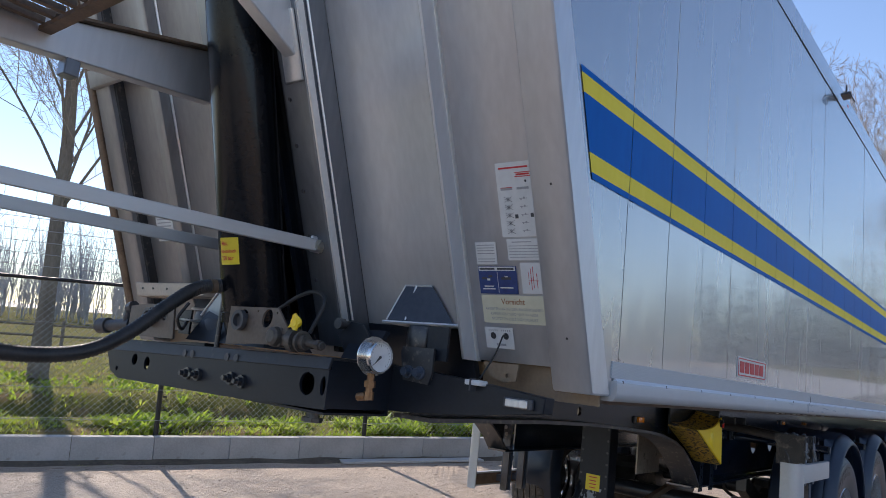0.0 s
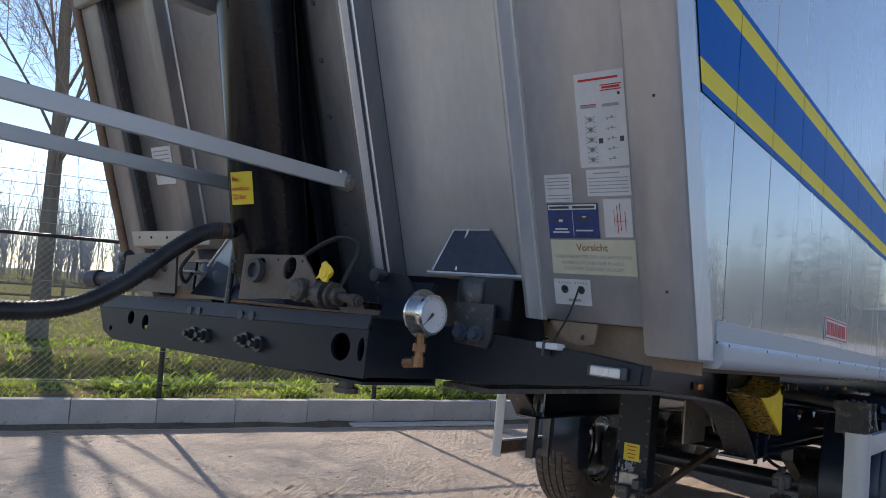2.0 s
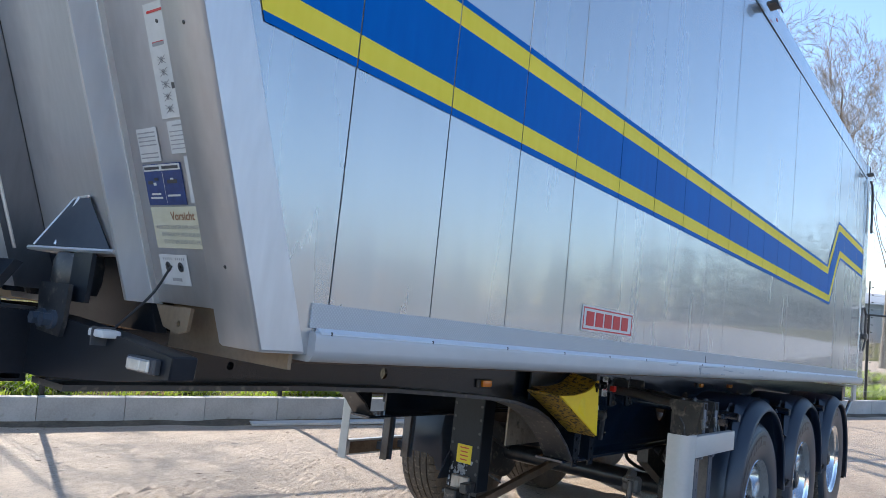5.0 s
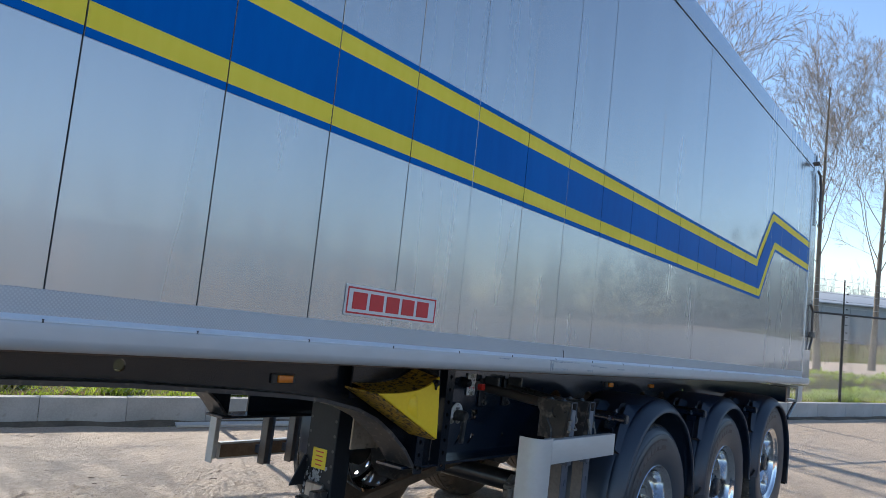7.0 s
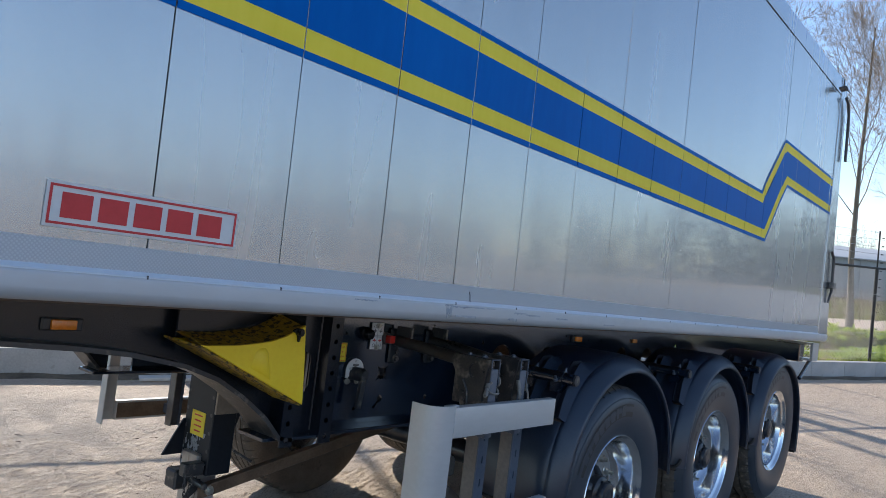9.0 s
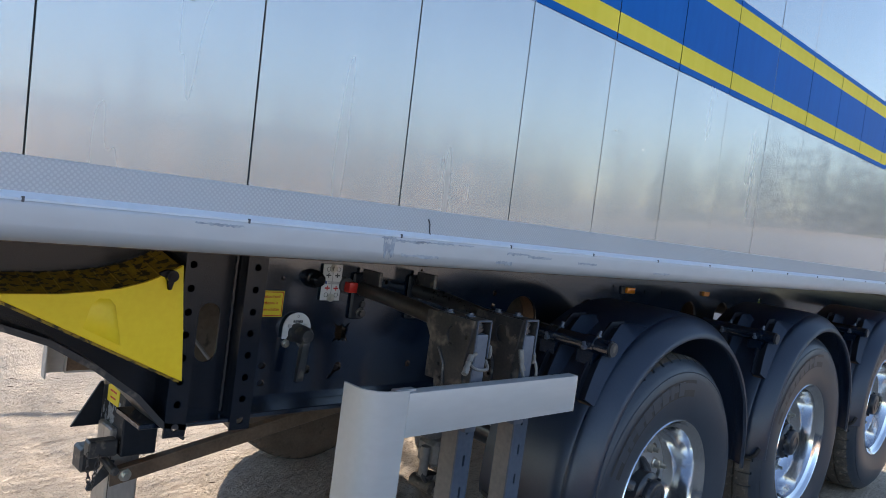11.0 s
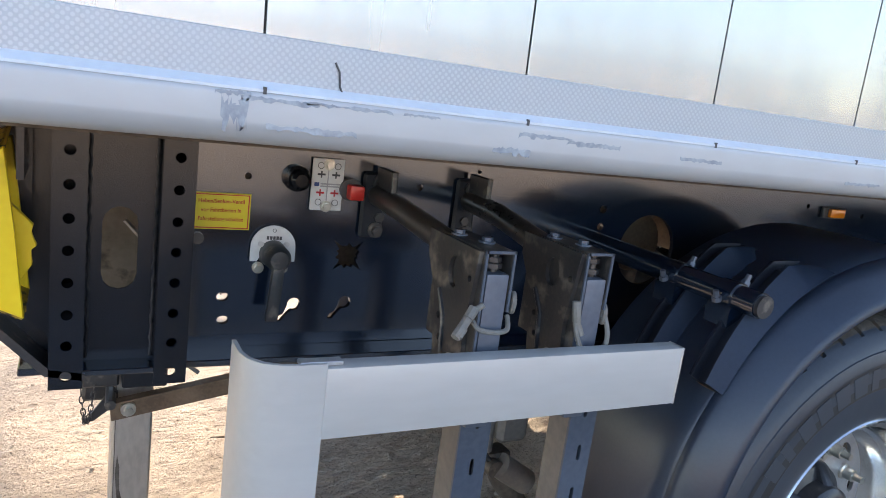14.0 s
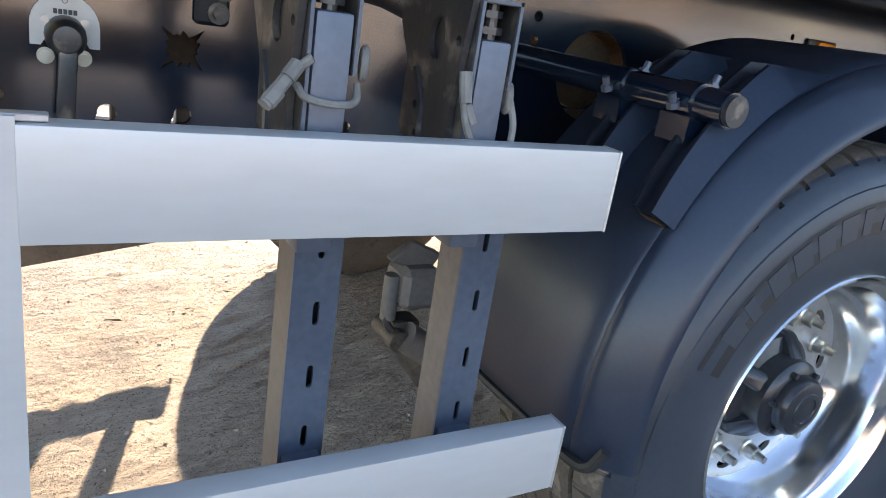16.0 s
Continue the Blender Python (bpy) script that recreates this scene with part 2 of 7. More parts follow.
def dotted(m, pitch=0.0062):
    """Rows of small raised dots on a strip that runs along x."""
    nt = m.node_tree
    N, Lk = nt.nodes, nt.links
    tc = N.new("ShaderNodeTexCoord")
    mp = N.new("ShaderNodeMapping")
    mp.inputs["Rotation"].default_value = (0, radians(45), 0)
    mp.inputs["Scale"].default_value = (1 / pitch, 0, 1 / pitch)
    vor = N.new("ShaderNodeTexVoronoi")
    vor.inputs["Scale"].default_value, vor.inputs["Randomness"].default_value = 1.0, 0.0
    Lk.new(tc.outputs["Object"], mp.inputs["Vector"])
    Lk.new(mp.outputs[0], vor.inputs["Vector"])
    ramp = N.new("ShaderNodeMapRange")
    ramp.inputs[1].default_value, ramp.inputs[2].default_value = 0.42, 0.25
    Lk.new(vor.outputs["Distance"], ramp.inputs[0])
    bp = N.new("ShaderNodeBump")
    bp.inputs["Strength"].default_value, bp.inputs["Distance"].default_value = 0.09, 0.002
    Lk.new(ramp.outputs[0], bp.inputs["Height"])
    Lk.new(bp.outputs[0], N["Principled BSDF"].inputs["Normal"])
    mx = N.new("ShaderNodeMix")
    mx.data_type = "RGBA"
    old = N["Principled BSDF"].inputs["Base Color"].links[0].from_socket
    mx.inputs[7].default_value = (0.45, 0.49, 0.535, 1)
    Lk.new(ramp.outputs[0], mx.inputs[0])
    Lk.new(old, mx.inputs[6])
    Lk.new(mx.outputs[2], N["Principled BSDF"].inputs["Base Color"])
    return m


M_TRIM = dotted(surface("dimpled_aluminium_strip", (0.36, 0.40, 0.45), (0.41, 0.45, 0.50), 0.42, 0.5, 4, 160, 0.0, 0.1, 0.08))


# ---- mesh helpers ----
from mathutils.geometry import tessellate_polygon


def part(name, bm, material, parent, label="", m=None, angle=35, data=None):
    """One mesh object under a thing or part."""
    if data is None:
        bmesh.ops.recalc_face_normals(bm, faces=bm.faces)
        data = bpy.data.meshes.new(name)
        bm.to_mesh(data)
        bm.free()
        for mt in material if isinstance(material, (list, tuple)) else (material,):
            data.materials.append(mt)
        data.shade_smooth()
        data.set_sharp_from_angle(angle=radians(angle))
    ob = new(name, data)
    ob.parent = parent
    if m is not None:
        ob.matrix_basis = m
    return tagged(ob, label)


def thing(name, label, category, m=None, group="", kind=""):
    ob = new(name)
    ob.empty_display_size = 0.1
    if m is not None:
        ob.matrix_basis = m
    return tagged(ob, label, category, group, kind)


def solid(verts, faces):
    bm = bmesh.new()
    vs = [bm.verts.new(v) for v in verts]
    for f in faces:
        bm.faces.new([vs[i] for i in f])
    return bm


def join(*bms):
    out = bms[0]
    for b in bms[1:]:
        me = bpy.data.meshes.new("tmp")
        b.to_mesh(me)
        b.free()
        out.from_mesh(me)
        bpy.data.meshes.remove(me)
    return out


def moved(bm, m):
    bmesh.ops.transform(bm, matrix=m, verts=bm.verts)
    return bm


def bevelled(bm, b, n=1):
    if b:
        bmesh.ops.bevel(bm, geom=bm.edges[:], offset=b, segments=n, affect="EDGES", profile=0.6)
    return bm


HEX = [(0, 1, 2, 3), (4, 7, 6, 5), (0, 4, 5, 1), (1, 5, 6, 2), (2, 6, 7, 3), (3, 7, 4, 0)]


def box(x0, x1, y0, y1, z0, z1, b=0.0, n=1):
    return bevelled(solid([(x0, y0, z0), (x1, y0, z0), (x1, y1, z0), (x0, y1, z0), (x0, y0, z1), (x1, y0, z1), (x1, y1, z1), (x0, y1, z1)], HEX), b, n)


def prism(poly, axis, a, b, bev=0.0):
    """A polygon pushed along an axis: y takes (x, z), x takes (y, z), z takes (x, y)."""
    put = {"y": lambda p, w: (p[0], w, p[1]), "x": lambda p, w: (w, p[0], p[1]), "z": lambda p, w: (p[0], p[1], w)}[axis]
    n = len(poly)
    return bevelled(solid([put(p, a) for p in poly] + [put(p, b) for p in poly], [tuple(range(n)), tuple(range(2 * n - 1, n - 1, -1))] + [(i, (i + 1) % n, n + (i + 1) % n, n + i) for i in range(n)]), bev)


def plate(outline, holes, put, t):
    """A sheet of thickness t with real holes; put maps (u, v, w) to a place."""
    loops = [outline] + list(holes)
    flat = [Vector((u, v, 0)) for lp in loops for u, v in lp]
    tris = tessellate_polygon([[Vector((u, v, 0)) for u, v in lp] for lp in loops])
    n = len(flat)
    bm = bmesh.new()
    va = [bm.verts.new(put(p.x, p.y, 0)) for p in flat]
    vb = [bm.verts.new(put(p.x, p.y, t)) for p in flat]
    for a, b, c in tris:
        for vs in ((va[a], va[b], va[c]), (vb[a], vb[c], vb[b])):
            try:
                bm.faces.new(vs)
            except ValueError:
                pass
    k = 0
    for lp in loops:
        for i in range(len(lp)):
            j = (i + 1) % len(lp)
            bm.faces.new((va[k + i], va[k + j], vb[k + j], vb[k + i]))
        k += len(lp)
    return bm


def ring(cx, cy, r, n=14, ry=None, turn=0.0):
    ry = r if ry is None else ry
    out = []
    for i in range(n):
        a = 2 * math.pi * i / n
        u, v = r * math.cos(a), ry * math.sin(a)
        out.append((cx + u * math.cos(turn) - v * math.sin(turn), cy + u * math.sin(turn) + v * math.cos(turn)))
    return out


def slot(cx, cy, w, h, n=6):
    """An upright slot with round ends."""
    r = w / 2
    return [(cx + r * math.cos(a), cy + (h / 2 - r) + r * math.sin(a)) for a in [math.pi * i / n for i in range(n + 1)]] + [(cx + r * math.cos(a), cy - (h / 2 - r) + r * math.sin(a)) for a in [math.pi + math.pi * i / n for i in range(n + 1)]]


def sweep(pts, r, n=8, closed=False, ends=True):
    """A round tube along points; r a number or one for each point."""
    pts = [Vector(p) for p in pts]
    rs = r if isinstance(r, (list, tuple)) else [r] * len(pts)
    bm = bmesh.new()
    rings = []
    t0 = (pts[1] - pts[0]).normalized()
    up = Vector((0, 0, 1)) if abs(t0.z) < 0.9 else Vector((1, 0, 0))
    u = t0.cross(up).normalized()
    for i, p in enumerate(pts):
        t = (pts[min(i + 1, len(pts) - 1)] - pts[max(i - 1, 0)]).normalized()
        u = (u - t * u.dot(t)).normalized()
        v = t.cross(u)
        rings.append([bm.verts.new(p + (u * math.cos(2 * math.pi * k / n) + v * math.sin(2 * math.pi * k / n)) * rs[i]) for k in range(n)])
    for a, b in zip(rings, rings[1:]):
        for k in range(n):
            bm.faces.new((a[k], a[(k + 1) % n], b[(k + 1) % n], b[k]))
    if ends:
        bm.faces.new(rings[0][::-1])
        bm.faces.new(rings[-1])
    return bm


def rod(p, q, r, n=12, r2=None):
    return sweep([p, q], [r, r if r2 is None else r2], n)


def curve_pts(ctrl, steps=8):
    """Catmull-Rom points through the given ones."""
    c = [Vector(p) for p in ctrl]
    c = [c[0] * 2 - c[1]] + c + [c[-1] * 2 - c[-2]]
    out = []
    for i in range(1, len(c) - 2):
        for k in range(steps):
            t = k / steps
            out.append(0.5 * (2 * c[i] + (c[i + 1] - c[i - 1]) * t + (2 * c[i - 1] - 5 * c[i] + 4 * c[i + 1] - c[i + 2]) * t * t + (3 * c[i] - c[i - 1] - 3 * c[i + 1] + c[i + 2]) * t ** 3))
    return out + [c[-2]]


def lathe(profile, put, n=32, closed=False):
    """A profile of (radius, height) turned round; put maps (u, v, h) to a place."""
    bm = bmesh.new()
    rings = [[bm.verts.new(put(r * math.cos(2 * math.pi * k / n), r * math.sin(2 * math.pi * k / n), h)) for k in range(n)] for r, h in profile]
    pairs = list(zip(rings, rings[1:])) + ([(rings[-1], rings[0])] if closed else [])
    for a, b in pairs:
        for k in range(n):
            bm.faces.new((a[k], a[(k + 1) % n], b[(k + 1) % n], b[k]))
    if not closed:
        if profile[0][0] > 1e-6:
            bm.faces.new(rings[0])
        if profile[-1][0] > 1e-6:
            bm.faces.new(rings[-1][::-1])
    bmesh.ops.remove_doubles(bm, verts=bm.verts, dist=1e-6)
    return bm


def writing(body, size, put, align="LEFT", bold=0.0):
    """Lettering as a flat mesh; put maps (u, v) to a place."""
    cu = bpy.data.curves.new("lettering", "FONT")
    cu.body, cu.size, cu.align_x, cu.offset, cu.resolution_u = body, size, align, bold, 3
    ob = bpy.data.objects.new("lettering", cu)
    me = bpy.data.meshes.new_from_object(ob)
    bm = bmesh.new()
    bm.from_mesh(me)
    for v in bm.verts:
        v.co = Vector(put(v.co.x, v.co.y))
    bpy.data.objects.remove(ob)
    bpy.data.curves.remove(cu)
    bpy.data.meshes.remove(me)
    return bm


def quad(a, b, c, d):
    return solid([a, b, c, d], [(0, 1, 2, 3)])


Q_Y = lambda y: (lambda u, v, w: (u, y + w, v))      # sheets that face the roadside
Q_X = lambda x: (lambda u, v, w: (x + w, u, v))      # sheets that face forwards
TILT = 3.1                                           # the trailer stands nose-up
BASE = pose(0, 0, 0, 0, TILT, 0)
SN, CS = math.sin(radians(TILT)), math.cos(radians(TILT))


def local_z(x, z):
    """The height within the trailer of a world height z."""
    return (z + x * SN) / CS

# ---- the trailer ----
trailer = thing("tipper_semi_trailer", "silver aluminium tipper semi-trailer with blue and yellow stripes", "trailer", BASE)
WIDE = 2.5
RAKE = 0.383
Z_BOT, Z_TOP, Z_LEDGE, Z_TRIM, Z_SEAM = 1.62, 3.89, 1.683, 1.742, 3.735
SEAM0, PITCH, SEAM_LEAN = 0.950, 0.348, 0.021
REAR0, REAR1 = 8.30, 8.60


def nose(z):
    """Where the raked front edge lies at height z."""
    return 0.779 - RAKE * (z - 1.638)


def seam_x(x, z):
    """A panel joint that stands at x above the trim leans forwards as it rises."""
    return x - SEAM_LEAN * (z - Z_TRIM)


def fpt(y, z, d=0.0):
    """A point of the raked front, d behind the corner posts' face."""
    return (nose(z) + d, y, z)


def fslab(y0, y1, z0, z1, d0, d1, b=0.0):
    """A slab that follows the rake."""
    return bevelled(solid([fpt(y0, z0, d0), fpt(y0, z0, d1), fpt(y1, z0, d1), fpt(y1, z0, d0), fpt(y0, z1, d0), fpt(y0, z1, d1), fpt(y1, z1, d1), fpt(y1, z1, d0)], HEX), b)


def frib(prof, z0, z1):
    """A rib of profile (y, d) that follows the rake."""
    n = len(prof)
    return solid([fpt(y, z0, d) for y, d in prof] + [fpt(y, z1, d) for y, d in prof], [tuple(range(n)), tuple(range(2 * n - 1, n - 1, -1))] + [(i, (i + 1) % n, n + (i + 1) % n, n + i) for i in range(n)])


# side walls of upright hollow panels
def side_wall(mirror):
    tilt = random.Random(19)
    sy = (lambda y: WIDE - y) if mirror else (lambda y: y)
    z0, z1 = Z_BOT + 0.03, Z_TOP - 0.02
    core = solid([(nose(z0) + 0.03, sy(0.012), z0), (REAR1 - 0.05, sy(0.012), z0), (REAR1 - 0.05, sy(0.05), z0), (nose(z0) + 0.03, sy(0.05), z0),
                  (nose(z1) + 0.03, sy(0.012), z1), (REAR1 - 0.05, sy(0.012), z1), (REAR1 - 0.05, sy(0.05), z1), (nose(z1) + 0.03, sy(0.05), z1)], HEX)
    wall = part("side_wall", core, M_DUSTY, trailer, "ribbed silver aluminium side wall" if not mirror else "")
    edges = [None] + [SEAM0 + PITCH * i for i in range(22)]
    g = 0.0013
    for a, b in zip(edges, edges[1:] + [REAR0]):
        if a is None:
            xa0, xa1 = nose(Z_TRIM) + 0.004, nose(Z_SEAM) + 0.004
            zs = (1.634, Z_SEAM)
            xa0 = nose(zs[0]) + 0.004
        else:
            zs = (Z_TRIM - 0.02, Z_SEAM)
            xa0, xa1 = seam_x(a, zs[0]) + g, seam_x(a, zs[1]) + g
        xb0, xb1 = (b, b) if b == REAR0 else (seam_x(b, zs[0]) - g, seam_x(b, zs[1]) - g)
        if mirror and b > 6:
            continue
        da, db, dc = tilt.uniform(-0.0009, 0.0009), tilt.uniform(-0.0009, 0.0009), tilt.uniform(-0.0008, 0.0008)
        bm = solid([(xa0, sy(da), zs[0]), (xb0, sy(db), zs[0]), (xb0, sy(0.014), zs[0]), (xa0, sy(0.014), zs[0]), (xa1, sy(da + dc), zs[1]), (xb1, sy(db + dc), zs[1]), (xb1, sy(0.014), zs[1]), (xa1, sy(0.014), zs[1])], HEX)
        part("wall_panel", bevelled(bm, 0.0007), M_SIDE, wall)
    # rails along the top and the bottom
    low = [(-0.014, Z_LEDGE), (-0.016, Z_LEDGE - 0.0005), (-0.0205, Z_LEDGE - 0.005), (-0.022, Z_LEDGE - 0.009), (-0.0222, Z_LEDGE - 0.011), (-0.0225, Z_BOT + 0.026), (-0.0222, Z_BOT + 0.023), (-0.0205, Z_BOT + 0.016), (-0.016, Z_BOT + 0.008), (-0.009, Z_BOT + 0.002), (-0.003, Z_BOT), (0.0, Z_BOT), (0.05, Z_BOT), (0.05, Z_LEDGE)]
    part("bottom_rail", prism([(sy(y), z) for y, z in low], "x", 0.905, REAR1 - 0.02, 0.0), M_RAIL, trailer, "rounded aluminium bottom rail with scuffed patches" if not mirror else "", angle=50)
    part("trim_strip", box(0.90, REAR0 + 0.02, *sorted((sy(-0.005), sy(0.006))), Z_LEDGE + 0.007, Z_TRIM, 0.001), M_TRIM, trailer)
    part("ledge_groove", prism([(sy(-0.003), Z_LEDGE + 0.009), (sy(-0.0208), Z_LEDGE - 0.001), (sy(-0.0208), Z_LEDGE - 0.004), (sy(0.0), Z_LEDGE - 0.004)], "x", 0.92, REAR0), M_LEDGE, trailer)
    top = [(-0.003, Z_SEAM + 0.004), (-0.003, Z_TOP - 0.02), (0.006, Z_TOP), (0.06, Z_TOP), (0.06, Z_SEAM + 0.004)]
    bm = bmesh.new()
    n = len(top)
    va = [bm.verts.new((nose(z) + 0.002, sy(y), z)) for y, z in top]
    vb = [bm.verts.new((REAR1 - 0.12, sy(y), z)) for y, z in top]
    bm.faces.new(va)
    bm.faces.new(vb[::-1])
    for i in range(n):
        bm.faces.new((va[i], va[(i + 1) % n], vb[(i + 1) % n], vb[i]))
    part("top_rail", bm, M_SIDE, trailer)
    part("rubber_seal", solid([(nose(Z_SEAM) + 0.01, sy(-0.004), Z_SEAM), (REAR0, sy(-0.004), Z_SEAM), (REAR0, sy(0.01), Z_SEAM), (nose(Z_SEAM) + 0.01, sy(0.01), Z_SEAM),
                               (nose(Z_SEAM) + 0.01, sy(-0.004), Z_SEAM + 0.004), (REAR0, sy(-0.004), Z_SEAM + 0.004), (REAR0, sy(0.01), Z_SEAM + 0.004), (nose(Z_SEAM) + 0.01, sy(0.01), Z_SEAM + 0.004)], HEX), M_CABLE, trailer)
    part("rear_post", bevelled(solid([(REAR0 + 0.003, sy(-0.008), Z_BOT), (REAR1 + 0.02, sy(-0.008), Z_BOT), (REAR1 + 0.02, sy(0.06), Z_BOT), (REAR0 + 0.003, sy(0.06), Z_BOT),
                                      (REAR0 + 0.003, sy(-0.008), Z_TOP), (REAR1 - 0.12, sy(-0.008), Z_TOP), (REAR1 - 0.12, sy(0.06), Z_TOP), (REAR0 + 0.003, sy(0.06), Z_TOP)], HEX), 0.004), M_SIDE, trailer)


side_wall(False)
side_wall(True)

# painted bands, cut at every joint of the panels
BANDS = [(0.0, 0.020, M_BLUE, "blue_band"), (0.020, 0.076, M_YELLOW, "yellow_band"), (0.076, 0.241, M_BLUE, "blue_band"), (0.241, 0.296, M_YELLOW, "yellow_band"), (0.296, 0.315, M_BLUE, "blue_band")]
STRIPE_Z, JUMP = 2.265, 0.435


def band_z(x, h):
    a, b = 6.600 - 0.52 * h, 6.990 - 0.38 * h
    t = min(1.0, max(0.0, (x - a) / (b - a)))
    return STRIPE_Z + h + JUMP * t


for h0, h1, mt, nm in BANDS:
    edges = [0.0] + [SEAM0 + PITCH * i for i in range(22)]
    for a, b in zip(edges, edges[1:] + [REAR0 - 0.002]):
        bm = bmesh.new()
        xs = sorted({a + 0.002, b - 0.002} | {k for h in (h0, h1) for k in (6.600 - 0.52 * h, 6.990 - 0.38 * h) if a + 0.002 < k < b - 0.002})
        for p, q in zip(xs, xs[1:]):
            cs = []
            for x, h in ((p, h0), (q, h0), (q, h1), (p, h1)):
                z = band_z(x, h)
                x = seam_x(x, z) if x in (a + 0.002, b - 0.002) and a and b < REAR0 - 0.01 or (a == 0.0 and x == b - 0.002) else x
                cs.append((max(x, nose(z) + 0.145) if a == 0.0 else x, -0.0022, z))
            bm.faces.new([bm.verts.new(c) for c in cs])
        bmesh.ops.remove_doubles(bm, verts=bm.verts, dist=1e-5)
        part(nm, bm, mt, trailer)

# front wall
for sgn in (0, 1):
    fy = (lambda y: WIDE + 0.10 - y) if sgn else (lambda y: y)
    o = lambda a, b: sorted((fy(a), fy(b)))
    part("corner_post", fslab(*o(-0.004, 0.13), 1.634, Z_TOP, 0.0, 0.12, 0.006), M_FRONT_SHADE if sgn else M_FRONT, trailer)
    if sgn:
        continue
    part("front_panel", fslab(*o(0.13, 0.457), 1.705, Z_TOP, 0.075, 0.10, 0.002), M_FRONT, trailer)
    bow = [(0.464, -0.006), (0.52, 0.011), (0.58, 0.028), (0.64, 0.043), (0.70, 0.054), (0.76, 0.060), (0.82, 0.062), (0.944, 0.062)]
    part("front_panel", frib([(fy(y), d) for y, d in bow + [(y, d + 0.008) for y, d in bow[::-1]]], 1.80, Z_TOP), M_FRONT, trailer, "bowed raw aluminium front panel", angle=30)
    part("panel_flank", fslab(*o(0.452, 0.463), 1.70, Z_TOP, -0.007, 0.085, 0.001), M_FLANK, trailer)
    part("weld_line", sweep([fpt(fy(0.937), 1.80, -0.033), fpt(fy(0.937), Z_TOP, -0.033)], 0.0045, 6), M_EDGE, trailer)
    part("rib_edge", fslab(*o(0.447, 0.455), 1.70, Z_TOP, 0.060, 0.082), M_EDGE, trailer)
    # black slab for the panel's lower part: dirt and shade put into one colour
    part("panel_foot", fslab(*o(0.464, 0.945), 1.63, 1.798, 0.060, 0.09, 0.002), M_FRAME, trailer)
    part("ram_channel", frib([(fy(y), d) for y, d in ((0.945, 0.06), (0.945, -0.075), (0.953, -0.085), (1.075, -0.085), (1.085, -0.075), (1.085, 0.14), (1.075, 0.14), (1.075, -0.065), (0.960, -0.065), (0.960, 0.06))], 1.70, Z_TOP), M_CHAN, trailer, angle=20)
    part("rib_edge", fslab(*o(0.936, 0.944), 1.70, Z_TOP, -0.085, -0.055), M_EDGE, trailer)
    # small black discs drawn in place of the channel's dark holes
    for k in range(11):
        z = 1.93 + 0.155 * k
        bm = lathe([(0.007, 0), (0.007, 0.006), (0.0, 0.006)], lambda u, v, h, z=z: fpt(fy(1.045) + u, z + v, -0.086 - h), 8)
        part("hole_plug", bm, M_INK, trailer)
# the far half: a ribbed sheet behind a brown rubber edge
part("rubber_edge", fslab(2.606, 2.665, 1.66, Z_TOP, -0.012, 0.04, 0.006), M_RUST, trailer)
part("front_panel", fslab(2.10, 2.474, 1.70, Z_TOP, 0.075, 0.09, 0.002), M_FRONT_SHADE, trailer)
part("front_rib", fslab(2.035, 2.105, 1.70, Z_TOP, 0.0, 0.09, 0.004), M_FRONT_SHADE, trailer)
part("front_panel", fslab(1.56, 2.034, 1.70, Z_TOP, 0.063, 0.08, 0.002), M_FRONT_SHADE, trailer)
for y, d in ((2.468, 0.071), (2.028, 0.060)):
    part("weld_line", sweep([fpt(y, 1.70, d), fpt(y, Z_TOP, d)], 0.0065, 6), M_EDGE, trailer)
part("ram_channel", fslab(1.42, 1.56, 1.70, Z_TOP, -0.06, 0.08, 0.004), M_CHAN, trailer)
part("corner_bracket", fslab(2.16, 2.60, 2.83, 2.91, -0.030, -0.004, 0.003), M_FRONT_SHADE, trailer)
# recess behind the ram: sheet and ribs darker than the front panels
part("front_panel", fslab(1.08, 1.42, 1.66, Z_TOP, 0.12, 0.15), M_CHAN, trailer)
for y in (1.16, 1.34):
    part("ram_rib", frib([(y - 0.03, 0.125), (y - 0.015, 0.07), (y + 0.015, 0.07), (y + 0.03, 0.125)], 1.68, Z_TOP), M_CHASSIS, trailer, angle=20)
part("rear_door", box(REAR1 - 0.13, REAR1 - 0.06, 0.06, WIDE - 0.06, Z_BOT + 0.02, Z_TOP - 0.02, 0.004), M_SIDE, trailer)
part("roof_cover", solid([(nose(Z_TOP) + 0.02, 0.03, Z_TOP - 0.01), (REAR1 - 0.13, 0.03, Z_TOP - 0.01), (REAR1 - 0.13, WIDE / 2, Z_TOP + 0.05), (nose(Z_TOP) + 0.02, WIDE / 2, Z_TOP + 0.05), (REAR1 - 0.13, WIDE - 0.03, Z_TOP - 0.01), (nose(Z_TOP) + 0.02, WIDE - 0.03, Z_TOP - 0.01)], [(0, 1, 2, 3), (3, 2, 4, 5), (0, 3, 5), (1, 4, 2), (0, 5, 4, 1)]), M_TUBE, trailer)
part("body_floor", box(nose(1.66) + 0.12, REAR1 - 0.1, 0.052, WIDE - 0.052, 1.655, 1.70), M_UNDER, trailer)

